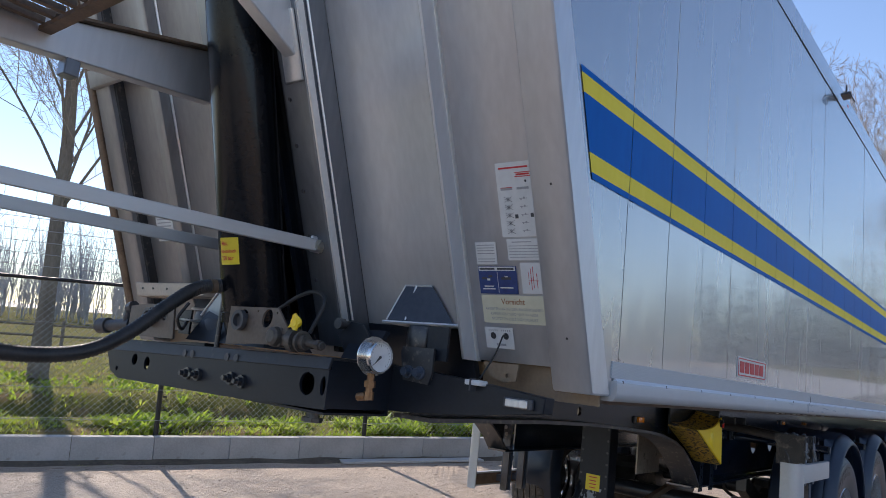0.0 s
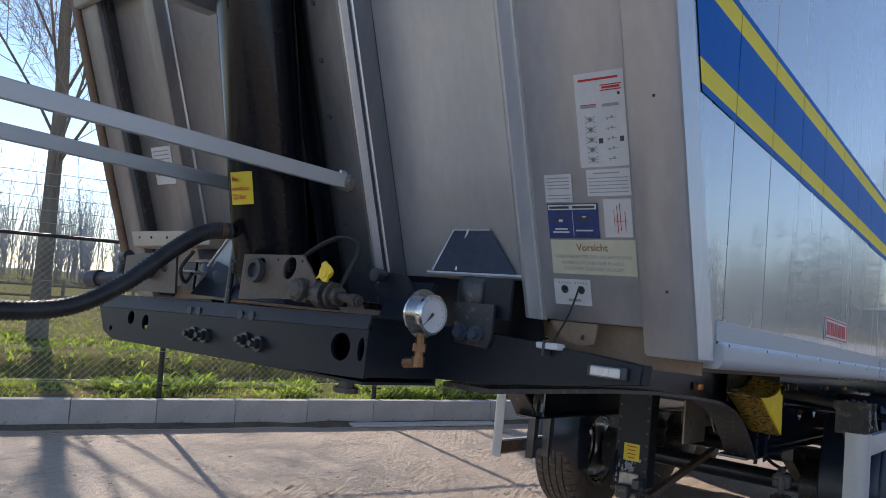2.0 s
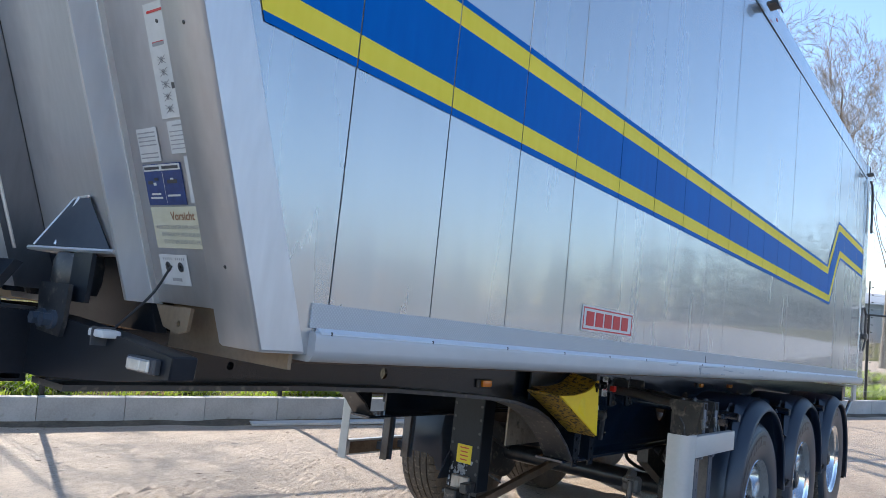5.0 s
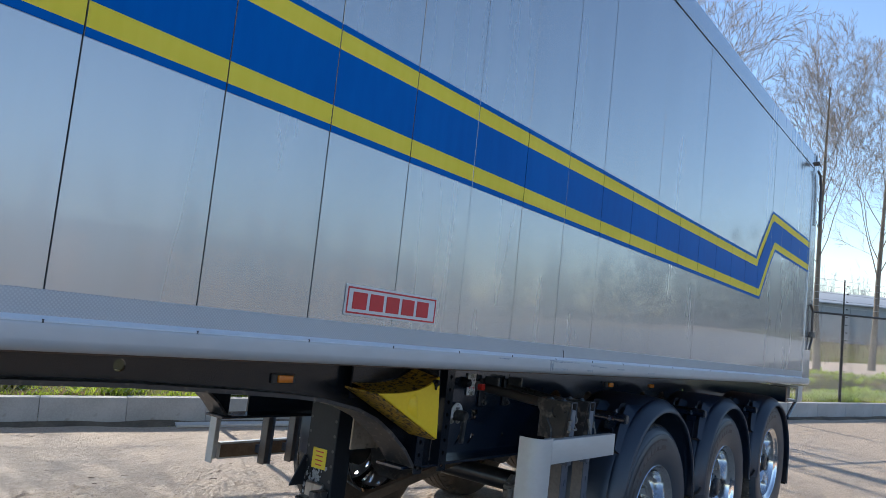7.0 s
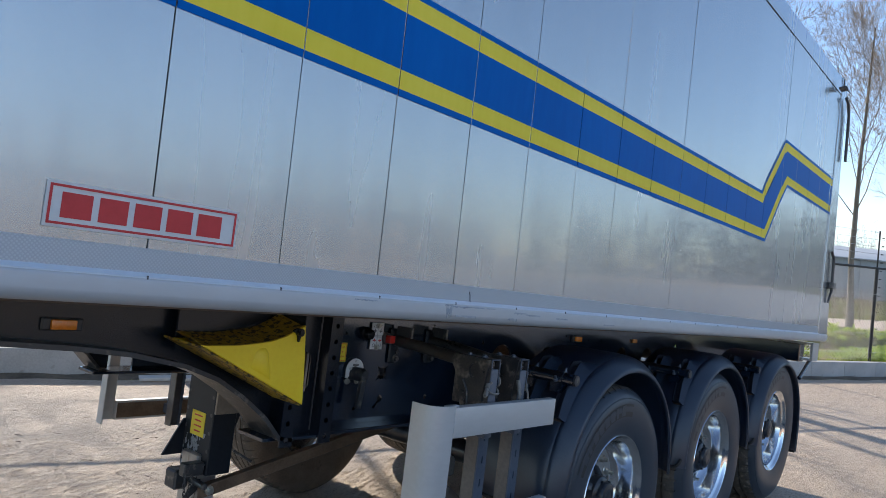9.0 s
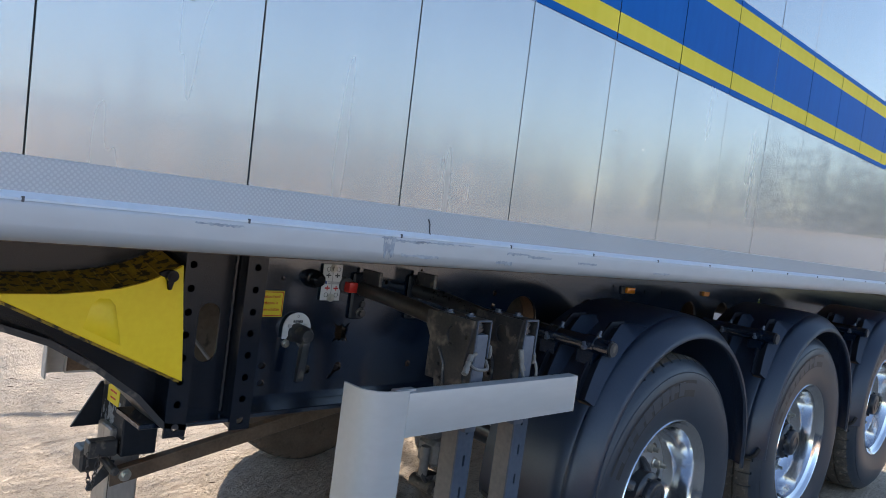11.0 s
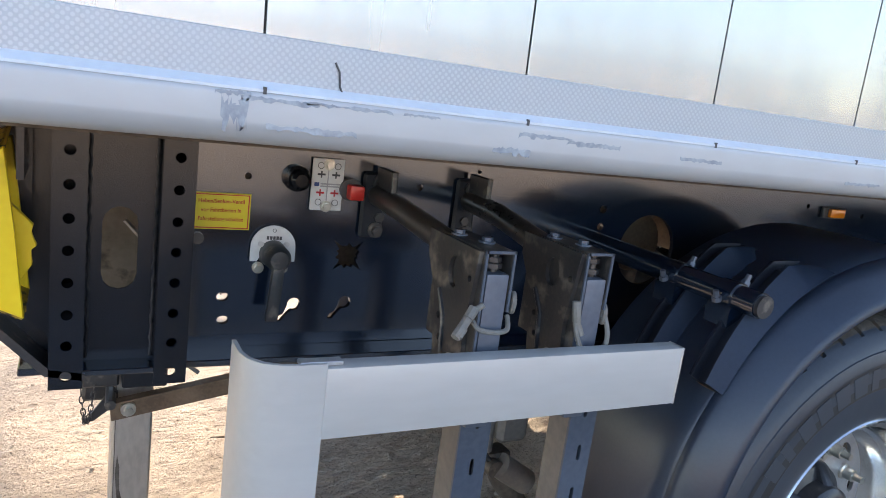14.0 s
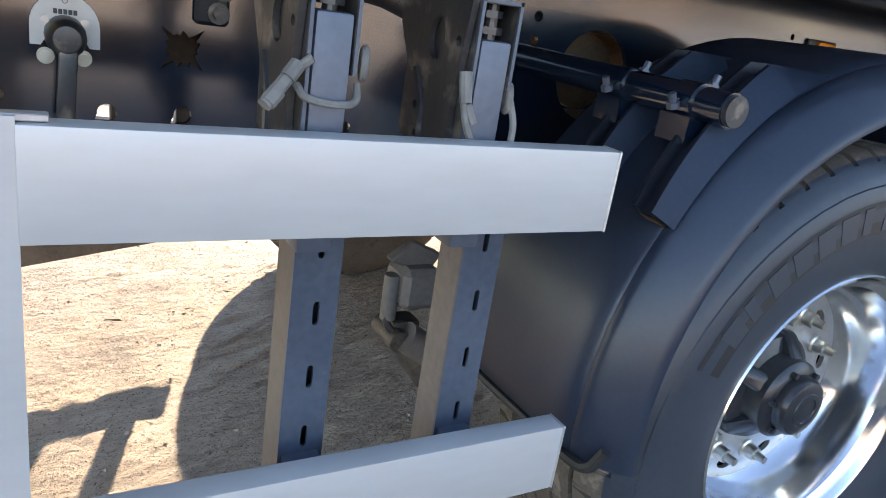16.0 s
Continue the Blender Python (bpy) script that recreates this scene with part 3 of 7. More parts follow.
# hooks on the top rail and the bent end of the tail lock
for x, z in ((4.09, 3.80), (8.17, 3.765)):
    bm = join(prism([(-0.02, z - 0.03), (-0.07, z - 0.022), (-0.085, z - 0.05), (-0.092, z - 0.05), (-0.078, z - 0.008), (-0.02, z - 0.014)], "x", x - 0.05, x + 0.05), rod((x, -0.045, z - 0.02), (x, -0.045, z + 0.06), 0.006, 8))
    part("cover_hook", bm, M_DUSTY, trailer)
part("tail_lock", join(rod((8.52, -0.03, 2.06), (8.50, -0.03, 2.34), 0.012, 8), box(8.46, 8.56, -0.055, -0.012, 2.08, 2.14, 0.008), rod((8.50, -0.03, 2.34), (8.44, -0.02, 2.40), 0.012, 8), rod((8.52, -0.03, 2.06), (8.47, -0.02, 1.96), 0.010, 8)), M_DUSTY, trailer)
part("tail_rod", sweep([(8.36, -0.03, 3.72), (8.44, -0.035, 3.69), (8.50, -0.035, 3.60), (8.53, -0.035, 3.20)], 0.012, 8), M_INK, trailer)
# joints of the rail, a crack and scuffs
for i in range(22):
    x = SEAM0 + PITCH * i
    part("rail_joint", box(x - 0.0018, x + 0.0018, -0.0217, -0.0185, Z_LEDGE - 0.006, Z_LEDGE + 0.002), M_INK, trailer)
part("weld_crack", sweep([(3.468, -0.0062, 1.722), (3.474, -0.0062, 1.712), (3.476, -0.0062, 1.695), (3.482, -0.0065, 1.684)], 0.0013, 5), M_INK, trailer)

rs = random.Random(41)
for x0, x1, z0, z1 in ((3.337, 3.368, 1.672, 1.678), (3.343, 3.366, 1.637, 1.672), (3.40, 3.485, 1.638, 1.646), (3.445, 3.53, 1.670, 1.675), (3.37, 3.44, 1.668, 1.674), (3.69, 3.738, 1.636, 1.646), (3.73, 3.80, 1.661, 1.668), (3.81, 3.885, 1.657, 1.664), (3.56, 3.60, 1.671, 1.675), (4.02, 4.09, 1.652, 1.658), (2.95, 3.02, 1.668, 1.673), (4.42, 4.50, 1.640, 1.646)):
    n = 22
    x0, x1, z0, z1 = x0 - 0.12 * (x1 - x0), x1 + 0.12 * (x1 - x0), z0 - 0.2 * (z1 - z0), z1 + 0.1 * (z1 - z0)
    edge = []
    for i in range(n):
        t = i / (n - 1)
        edge.append((x0 + (x1 - x0) * t + rs.uniform(-0.002, 0.002), z0 + (z1 - z0) * rs.uniform(0.0, 0.48)))
    for i in range(n):
        t = 1 - i / (n - 1)
        edge.append((x0 + (x1 - x0) * t + rs.uniform(-0.002, 0.002), z1 - (z1 - z0) * rs.uniform(0.0, 0.35)))
    part("rail_scuff", plate(edge, [], lambda u, v, w: (u, -0.0228 + w, v), 0.0006), M_PATCH, trailer)
part("floor_bearer", box(0.95, REAR0, 0.205, 0.225, 1.5965, 1.654), M_PLATE, trailer)
# bright strips stand in for daylight showing through gaps under the floor
for x, w in ((3.709, 0.058), (3.814, 0.073), (3.978, 0.065), (4.100, 0.039), (4.246, 0.078), (4.528, 0.077), (4.795, 0.069), (3.58, 0.046)):
    part("floor_clip", box(x, x + w, 0.198, 0.2045, 1.6015, 1.6055, 0.001), M_EDGE, trailer)
for x, z, w in ((4.13, 2.03, 0.012), (4.28, 2.00, 0.01), (2.9, 2.02, 0.008), (5.2, 2.05, 0.012)):
    part("scratch", box(x, x + w, -0.0012, 0.0, z, z + 0.0018), M_GREY, trailer)
part("red_tag", box(4.28, 4.31, -0.0215, -0.018, 3.775, 3.79), M_REDP, trailer)
# the maker's plate: a framed panel with plain red blocks
bx0, bx1, bz0, bz1 = 2.125, 2.553, 1.763, 1.853
plaque = part("maker_plate", box(bx0, bx1, -0.0045, -0.001, bz0, bz1, 0.0008), M_PAPER, trailer, "white maker's plate with red frame and red blocks")
fr = plate([(bx0 + 0.006, bz0 + 0.006), (bx1 - 0.006, bz0 + 0.006), (bx1 - 0.006, bz1 - 0.006), (bx0 + 0.006, bz1 - 0.006)], [[(bx0 + 0.011, bz0 + 0.011), (bx1 - 0.011, bz0 + 0.011), (bx1 - 0.011, bz1 - 0.011), (bx0 + 0.011, bz1 - 0.011)]], Q_Y(-0.0060), 0.001)
part("red_border", fr, M_RED, plaque)
cell = (bx1 - bx0 - 0.06) / 5
for i in range(5):
    x = bx0 + 0.030 + i * cell
    w, h, z = cell - 0.014, 0.050, bz0 + 0.020
    cuts = [[], [[(x + w * 0.42, z + h * 0.22), (x + w, z + h * 0.22), (x + w, z + h * 0.40), (x + w * 0.42, z + h * 0.40)]]][0]
    bm = box(x, x + w, -0.0060, -0.0046, z, z + h)
    part("red_block", bm, M_RED, plaque)


# stickers on the front
def sticker(y0, y1, z0, z1, mt, name, label="", d=0.0735):
    return part(name, fslab(y0, y1, z0, z1, d - 0.0012, d), mt, trailer, label)


def fbars(rows, mt, parent, d=0.0712):
    for y0, y1, z0, z1 in rows:
        part("print_bar", quad(*[fpt(*p, d) for p in ((y0, z0), (y1, z0), (y1, z1), (y0, z1))]), mt, parent)


def fwrite(body, size, y, z, mt, parent, align="CENTER", bold=0.0, d=0.0712):
    bm = writing(body, size, lambda u, v: fpt(y - u, z + v * 0.94, d), align, bold)
    return part("lettering", bm, mt, parent)


data = sticker(0.161, 0.295, 2.094, 2.313, M_PAPER, "data_sticker", "white instruction sticker with pictograms")
fbars([(0.175, 0.283, 2.294, 2.299)], M_RED, data)
fbars([(0.168, 0.225, 2.280, 2.2825), (0.168, 0.225, 2.268, 2.2705), (0.172, 0.220, 2.273, 2.278)], M_RED, data)
fbars([(0.238, 0.282, 2.232, 2.239), (0.178, 0.222, 2.232, 2.239)], M_GREY, data)
fbars([(0.238, 0.282, 2.2385, 2.2405)], M_RED, data)
for k in range(5):
    z = 2.205 - 0.0235 * k
    fbars([(0.244, 0.272, z, z + 0.0016), (0.254, 0.262, z - 0.006, z + 0.006), (0.188, 0.216, z, z + 0.0016), (0.196, 0.202, z - 0.001, z + 0.005), (0.208, 0.212, z - 0.004, z + 0.001)], M_GREY, data)
    bm = bmesh.new()
    for s in (1, -1):
        bm.faces.new([bm.verts.new(fpt(*p, 0.071)) for p in ((0.242, z - s * 0.008), (0.2445, z - s * 0.008), (0.273, z + s * 0.008), (0.2705, z + s * 0.008))])
    part("cross_marks", bm, M_INK, data)
fbars([(0.226, 0.238, 2.148, 2.160), (0.170, 0.181, 2.150, 2.162)], M_INK, data)
note = sticker(0.327, 0.408, 2.012, 2.081, M_PAPER, "note_sticker", "small white printed note")
fbars([(0.333, 0.402, 2.070 - 0.0085 * k, 2.0725 - 0.0085 * k) for k in range(7) if k != 4], M_GREY, note)
note = sticker(0.162, 0.282, 2.024, 2.088, M_PAPER, "note_sticker", "small white printed note")
fbars([(0.190, 0.262, 2.077, 2.080)] + [(0.168, 0.276, 2.066 - 0.0085 * k, 2.068 - 0.0085 * k) for k in range(5)], M_GREY, note)
note = sticker(0.165, 0.241, 1.924, 2.017, M_PAPER, "drawing_sticker", "white sticker with a red line drawing")
fbars([(0.195, 0.197, 1.940, 2.005), (0.203, 0.205, 1.935, 2.0), (0.212, 0.2135, 1.95, 1.99), (0.182, 0.184, 1.94, 1.985), (0.178, 0.21, 1.962, 1.9635)], M_RED, note)
blue = sticker(0.258, 0.407, 1.921, 2.007, M_NAVY, "blue_sticker", "blue notice with white header and two pictures")
fbars([(0.261, 0.404, 1.992, 2.005)], M_PAPER, blue)
fbars([(0.340, 0.400, 1.995, 2.001), (0.266, 0.330, 1.995, 2.001)], M_INK, blue, 0.0705)
fbars([(0.331, 0.3325, 1.925, 1.99)], M_PAPER, blue)
fbars([(0.375, 0.395, 1.965, 1.972), (0.352, 0.368, 1.972, 1.978), (0.280, 0.318, 1.965, 1.973)], M_INK, blue)
fbars([(0.362, 0.374, 1.962, 1.968), (0.292, 0.304, 1.972, 1.976), (0.350, 0.388, 1.942, 1.946), (0.345, 0.394, 1.934, 1.938), (0.275, 0.325, 1.938, 1.942)], M_PAPER, blue)
care = sticker(0.161, 0.406, 1.829, 1.917, M_CREAM, "warning_sticker", "cream warning sticker with brown lettering")
M_BROWN = surface("brown_print", (0.30, 0.13, 0.06), (0.36, 0.17, 0.08), 0.5, 0.0, 8, 60, 0.0)
fwrite("Vorsicht", 0.0265, 0.283, 1.889, M_BROWN, care, bold=0.0004)
for k, row in enumerate(("ARBEITEN UNTER DER ANGEHOBENEN", "KIPPBRÜCKE SIND NUR IN ABGE-", "STÜTZTEM ZUSTAND ERLAUBT")):
    fwrite(row, 0.0125, 0.283, 1.870 - 0.0155 * k, M_GREY, care)
dial = sticker(0.297, 0.408, 1.748, 1.815, M_PAPER, "valve_sticker", "white sticker with two dial drawings")
for y in (0.375, 0.325):
    part("dial_mark", lathe([(0.0, 0), (0.007, 0), (0.011, 0.0002), (0.011, 0), (0.0, 0)], lambda u, v, h: fpt(y + u, 1.788 + v, 0.0708 - h), 14), M_INK, dial)
    fbars([(y - 0.018 + 0.008 * k, y - 0.015 + 0.008 * k, 1.803, 1.808) for k in range(5)], M_GREY, dial)
fbars([(0.328, 0.366, 1.757, 1.764)], M_GREY, dial)
for y, z in ((0.06, 2.22), (0.06, 1.79), (0.145, 2.235)):
    part("rivet", lathe([(0.004, 0), (0.003, 0.002), (0, 0.0025)], lambda u, v, h: fpt(y + u, z + v, -h), 8), M_DUSTY, trailer)
sheet = part("notice_sheet", fslab(2.21, 2.36, 2.125, 2.275, 0.068, 0.070), M_PAPER, trailer, "white notice on the far front panel")
fbars([(2.225, 2.345, 2.255 - 0.016 * k, 2.260 - 0.016 * k) for k in range(7)], M_GREY, sheet, 0.0665)

# hydraulic ram before the wall
axis0, axis1 = Vector((0.505, 1.25, 1.69)), Vector((-0.06, 1.25, 3.95))
ram = part("hydraulic_ram", sweep([axis0, axis0.lerp(axis1, 0.04), axis1], [0.105, 0.118, 0.118], 40), M_BLACK, trailer, "glossy black hydraulic ram", angle=60)
part("ram_rim", sweep([axis0.lerp(axis1, 0.035), axis0.lerp(axis1, 0.05)], 0.125, 40), M_BLACK, ram)
cdir = (axis1 - axis0).normalized()


def on_ram(u, t, lift=0.0015):
    """u: metres round the ram from its forward line towards the roadside; t: height."""
    p = axis0 + cdir * ((t - axis0.z) / cdir.z)
    a = u / 0.118
    side = Vector((0, -1, 0))
    fwd = Vector((-1, 0, 0)) - cdir * cdir.dot(Vector((-1, 0, 0)))
    fwd.normalize()
    return p + (fwd * math.cos(a) + side * math.sin(a)) * (0.118 + lift)


bm = bmesh.new()
cols = [[bm.verts.new(on_ram(-0.022 + 0.022 * i, z)) for z in (1.973, 2.068)] for i in range(5)]
for a, b in zip(cols, cols[1:]):
    bm.faces.new((a[0], b[0], b[1], a[1]))
lab = part("pressure_label", bm, M_LABEL, ram, "yellow pressure sticker")
for k, (row, u0) in enumerate((("Max.", -0.012), ("Arbeitsdruck", -0.019), ("220 bar", -0.012))):
    bm = writing(row, 0.0165 if k == 1 else 0.021, lambda u, v: on_ram(u0 + u * 0.86, 2.041 - 0.026 * k + v, 0.0028), "LEFT", 0.0003)
    part("lettering", bm, M_RED, lab)
# stay bars that run forward from the channel, and the platform arms
for y in (1.0, 1.5):
    part("stay_bar", bevelled(solid([(-1.25, y - 0.006, 1.985), (0.55, y - 0.006, 2.028), (0.55, y + 0.006, 2.028), (-1.25, y + 0.006, 1.985), (-1.25, y - 0.006, 2.03), (0.55, y - 0.006, 2.073), (0.55, y + 0.006, 2.073), (-1.25, y + 0.006, 2.03)], HEX), 0.003), M_GUARD, trailer, "flat aluminium stay bar")
    s = -1 if y < 1.2 else 1
    bolt = part("stay_bolt", rod((0.528, y - 0.02, 2.05), (0.528, y + 0.03, 2.05), 0.015, 6), M_ZINC, trailer)
    part("washer", rod((0.528, y - 0.011, 2.05), (0.528, y + 0.011, 2.05), 0.023, 16), M_ZINC, bolt)
    part("bolt_lug", box(0.50, 0.575, y + 0.008, y + 0.02, 2.025, 2.085, 0.004), M_FRONT, trailer)
arm = part("platform_arm", bevelled(solid([(-0.62, 1.47, 2.515), (0.30, 1.47, 2.585), (0.30, 1.53, 2.585), (-0.62, 1.53, 2.515), (-0.62, 1.47, 2.60), (0.30, 1.47, 2.79), (0.30, 1.53, 2.79), (-0.62, 1.53, 2.60)], HEX), 0.004), M_FRONT, trailer, "tapered aluminium platform arm")
part("arm_lip", solid([(-0.62, 1.44, 2.602), (0.30, 1.44, 2.792), (0.30, 1.55, 2.792), (-0.62, 1.55, 2.602), (-0.62, 1.44, 2.612), (0.30, 1.44, 2.802), (0.30, 1.55, 2.802), (-0.62, 1.55, 2.612)], HEX), M_RUST, arm)
part("arm_bracket", box(-0.26, -0.21, 1.47, 1.53, 2.49, 2.55, 0.004), M_CHAN, arm)
part("platform_arm", bevelled(solid([(-0.30, 0.97, 2.975), (0.40, 0.97, 2.62), (0.40, 1.03, 2.62), (-0.30, 1.03, 2.975), (-0.20, 0.97, 3.06), (0.372, 0.97, 2.81), (0.372, 1.03, 2.81), (-0.20, 1.03, 3.06)], HEX), 0.004), M_FRONT, trailer)
part("arm_foot", fslab(0.955, 1.045, 2.60, 2.83, -0.10, -0.086, 0.003), M_EDGE, trailer)
part("platform_grating", join(*[box(-1.2, -0.36, 0.9 + 0.075 * k, 0.925 + 0.075 * k, 2.612, 2.63) for k in range(10)], *[box(-1.2 + 0.42 * k, -1.16 + 0.42 * k, 0.9, 1.62, 2.596, 2.612) for k in range(3)]), M_RUST, trailer, "brown rusty platform grating")

# cross beam and wings under the nose
BX = 0.36
holes = [ring(1.976, 1.512, 0.010), ring(1.843, 1.560, 0.022, 14, 0.024), ring(1.744, 1.552, 0.021, 14, 0.027), ring(0.767, 1.570, 0.036, 20, 0.036), ring(0.692, 1.570, 0.012, 14, 0.030)]
beam = part("front_cross_beam", plate([(2.085, 1.586), (2.03, 1.500), (1.955, 1.474), (1.2, 1.483), (0.672, 1.500), (0.672, 1.622)], holes, Q_X(BX), 0.01), M_FRAME, trailer, "dark blue front cross beam with round cut-outs")
bm = solid([(BX - 0.006, 2.09, 1.583), (BX - 0.006, 0.672, 1.621), (BX + 0.004, 0.672, 1.621), (BX + 0.004, 2.09, 1.583), (BX + 0.004, 2.00, 1.634), (BX + 0.004, 0.672, 1.660), (BX + 0.018, 0.672, 1.660), (BX + 0.018, 2.00, 1.634)], HEX)
part("beam_flange", bevelled(bm, 0.002), M_FLANGE, beam)
part("beam_top", solid([(BX + 0.016, 2.00, 1.634), (BX + 0.016, 0.672, 1.660), (0.66, 0.672, 1.660), (0.66, 2.00, 1.634), (BX + 0.016, 2.00, 1.626), (BX + 0.016, 0.672, 1.652), (0.66, 0.672, 1.652), (0.66, 2.00, 1.626)], HEX), M_FLANGE, beam)
part("beam_cheek", box(BX + 0.01, 0.66, 0.672, 0.684, 1.503, 1.651), M_FRAME, beam)
part("beam_cheek", box(BX + 0.01, 0.66, 1.99, 2.002, 1.53, 1.625), M_FRAME, beam)
part("beam_back", box(0.645, 0.658, 0.684, 1.99, 1.490, 1.628), M_FRAME, beam)
part("beam_bottom", box(BX + 0.01, 0.66, 0.684, 1.98, 1.483, 1.490), M_FRAME, beam)
for y, z in ((1.436, 1.540), (1.369, 1.541), (1.164, 1.548), (1.099, 1.543)):
    part("beam_bolt", join(rod((BX - 0.012, y, z), (BX, y, z), 0.023, 14), rod((BX - 0.026, y, z), (BX - 0.010, y, z), 0.016, 6), rod((BX - 0.040, y, z), (BX - 0.024, y, z), 0.009, 8)), M_DUSTY, beam)
for y, z in ((1.475, 1.612), (1.425, 1.613), (1.205, 1.619), (1.15, 1.620)):
    part("flange_hole", lathe([(0.013, 0), (0.013, 0.002), (0.0, 0.002)], lambda u, v, h: (BX - 0.005 - h, y + u, z + v * 1.1), 14), M_INK, beam)
for s in (0, 1):
    o = (lambda y: WIDE - y) if s else (lambda y: y)
    wing = part("beam_wing", prism([(o(0.70), 1.655), (o(0.55), 1.650), (o(0.30), 1.632), (o(0.07), 1.612), (o(0.074), 1.566), (o(0.28), 1.538), (o(0.60), 1.507), (o(0.70), 1.503)], "x", 0.645, 0.70, 0.003), M_FRAME, trailer)
    lamp = part("side_lamp", box(0.630, 0.646, *sorted((o(0.105), o(0.205))), 1.572, 1.602, 0.003), M_INK, trailer, "white front position lamp")
    part("lamp_glass", box(0.624, 0.632, *sorted((o(0.118), o(0.195))), 1.575, 1.599, 0.003), M_GALV, lamp)
    part("lamp_reflector", box(0.6225, 0.630, *sorted((o(0.145), o(0.16))), 1.577, 1.597, 0.001), M_GALV, lamp)
part("white_clip", box(0.615, 0.655, 0.28, 0.343, 1.623, 1.640, 0.006, 2), M_PAPER, trailer, "white plastic clip")
part("clip_strap", box(0.612, 0.66, 0.316, 0.321, 1.606, 1.644), M_INK, trailer)
part("thin_cable", sweep(curve_pts([(0.765, 0.318, 1.788), (0.73, 0.320, 1.72), (0.66, 0.318, 1.645)]), 0.0028, 6), M_CABLE, trailer)
hang = part("hanger_plate", plate([(0.49, 1.722), (0.625, 1.722), (0.632, 1.70), (0.610, 1.612), (0.500, 1.605), (0.49, 1.64)], [], Q_X(0.632), 0.01), M_DUSTY, trailer)
for y in (0.588, 0.538):
    part("hanger_bolt", join(rod((0.605, y, 1.640), (0.632, y, 1.640), 0.015, 6), rod((0.624, y, 1.640), (0.632, y, 1.640), 0.022, 14)), M_POST, hang)
part("front_bracket", plate([(0.272, 1.70), (0.412, 1.70), (0.372, 1.652), (0.312, 1.640), (0.277, 1.648)], [ring(0.312, 1.662, 0.007)], Q_X(0.80), 0.008), M_BRKT, trailer)
# pressure gauge
gauge = new("pressure_gauge")
gauge.parent = trailer
tagged(gauge, "round steel pressure gauge with a white dial")
GM = pose(0.430, 0.543, 1.676, 0, 0, 84) @ Matrix.Scale(0.89, 4)
gp = lambda u, v, h: GM @ Vector((-h, u, v))
case = part("gauge_case", lathe([(0.0, -0.05), (0.050, -0.05), (0.052, 0.005), (0.056, 0.010), (0.056, 0.020), (0.050, 0.024), (0.050, 0.014), (0.0, 0.014)], gp, 32), M_STEEL, gauge)
part("gauge_flange", lathe([(0.050, -0.025), (0.069, -0.025), (0.069, -0.020), (0.050, -0.020)], gp, 32, True), M_STEEL, gauge)
face = part("gauge_dial", lathe([(0.0, 0.015), (0.050, 0.015), (0.050, 0.0145), (0, 0.0145)], gp, 32), M_PAPER, gauge)
bm = bmesh.new()
for k in range(21):
    a = radians(225 - 270 * k / 20)
    r0 = 0.036 if k % 5 == 0 else 0.040
    d, n2 = Vector((math.cos(a), math.sin(a))), Vector((-math.sin(a), math.cos(a))) * 0.0007
    bm.faces.new([bm.verts.new(gp(*(-(d * r + n2 * s))[0:1], (d * r + n2 * s)[1], 0.0156)) for r, s in ((r0, 1), (0.045, 1), (0.045, -1), (r0, -1))])
part("dial_marks", bm, M_INK, gauge)
needle = bmesh.new()
needle.faces.new([needle.verts.new(gp(u, v, 0.017)) for u, v in ((0.004, 0.003), (-0.003, -0.004), (0.028, -0.030))])
part("gauge_needle", join(needle, lathe([(0.005, 0.0155), (0.005, 0.018), (0, 0.018)], gp, 12)), M_INK, gauge)
part("brass_fitting", join(rod((0.430, 0.560, 1.625), (0.430, 0.560, 1.565), 0.012, 8), rod((0.430, 0.560, 1.602), (0.430, 0.560, 1.582), 0.018, 6), rod((0.430, 0.562, 1.556), (0.425, 0.600, 1.550), 0.013, 8), rod((0.430, 0.560, 1.570), (0.430, 0.560, 1.545), 0.016, 8)), M_BRASS, gauge)

# shelf brackets on both sides of the ram
for s in (0, 1):
    o = (lambda y: WIDE - y) if s else (lambda y: y)
    hx = lambda pts, dz: [(x, o(y), z + dz) for x, y, z in pts]
    rim_ = [(0.638, 0.735, 1.800), (0.706, 0.462, 1.806), (0.75, 0.462, 1.806), (0.75, 0.735, 1.800)]
    sh = part("shelf_bracket", bevelled(solid(hx(rim_, -0.006) + hx(rim_, 0.004), HEX), 0.001), M_FRONT, trailer, "folded aluminium shelf bracket")
    tri = [(0.644, 0.727, 1.808), (0.702, 0.478, 1.812), (0.678, 0.565, 1.931), (0.722, 0.727, 1.939)]
    part("gusset", solid(hx(tri, 0.0) + [(x + 0.006, y, z - 0.004) for x, y, z in hx(tri, 0.0)], HEX), M_GUSSET, sh)
    for a, b, r in ((tri[0], tri[3], 0.0035), (tri[3], tri[2], 0.0035), ((0.660, 0.655, 1.812), (0.698, 0.655, 1.935), 0.0035)):
        part("gusset_edge", sweep(hx([a, b], 0.0), r, 6), M_EDGE, sh)
    part("shelf_lip", sweep(hx([(0.637, 0.738, 1.800), (0.705, 0.460, 1.806)], 0.0), 0.006, 6), M_EDGE, sh)
    part("rubber_buffer", lathe([(0.048, 1.70), (0.056, 1.73), (0.056, 1.775), (0.05, 1.794)], lambda u, v, h: (0.70 + u, o(0.60) + v, h), 20), M_DUSTY, trailer)
    part("buffer_cheek", box(0.655, 0.665, *sorted((o(0.455), o(0.54))), 1.685, 1.795), M_FRAME, trailer)
    part("floor_edge", box(0.875, 0.885, *sorted((o(0.02), o(0.46))), 1.600, 1.706), M_BRKT, trailer)
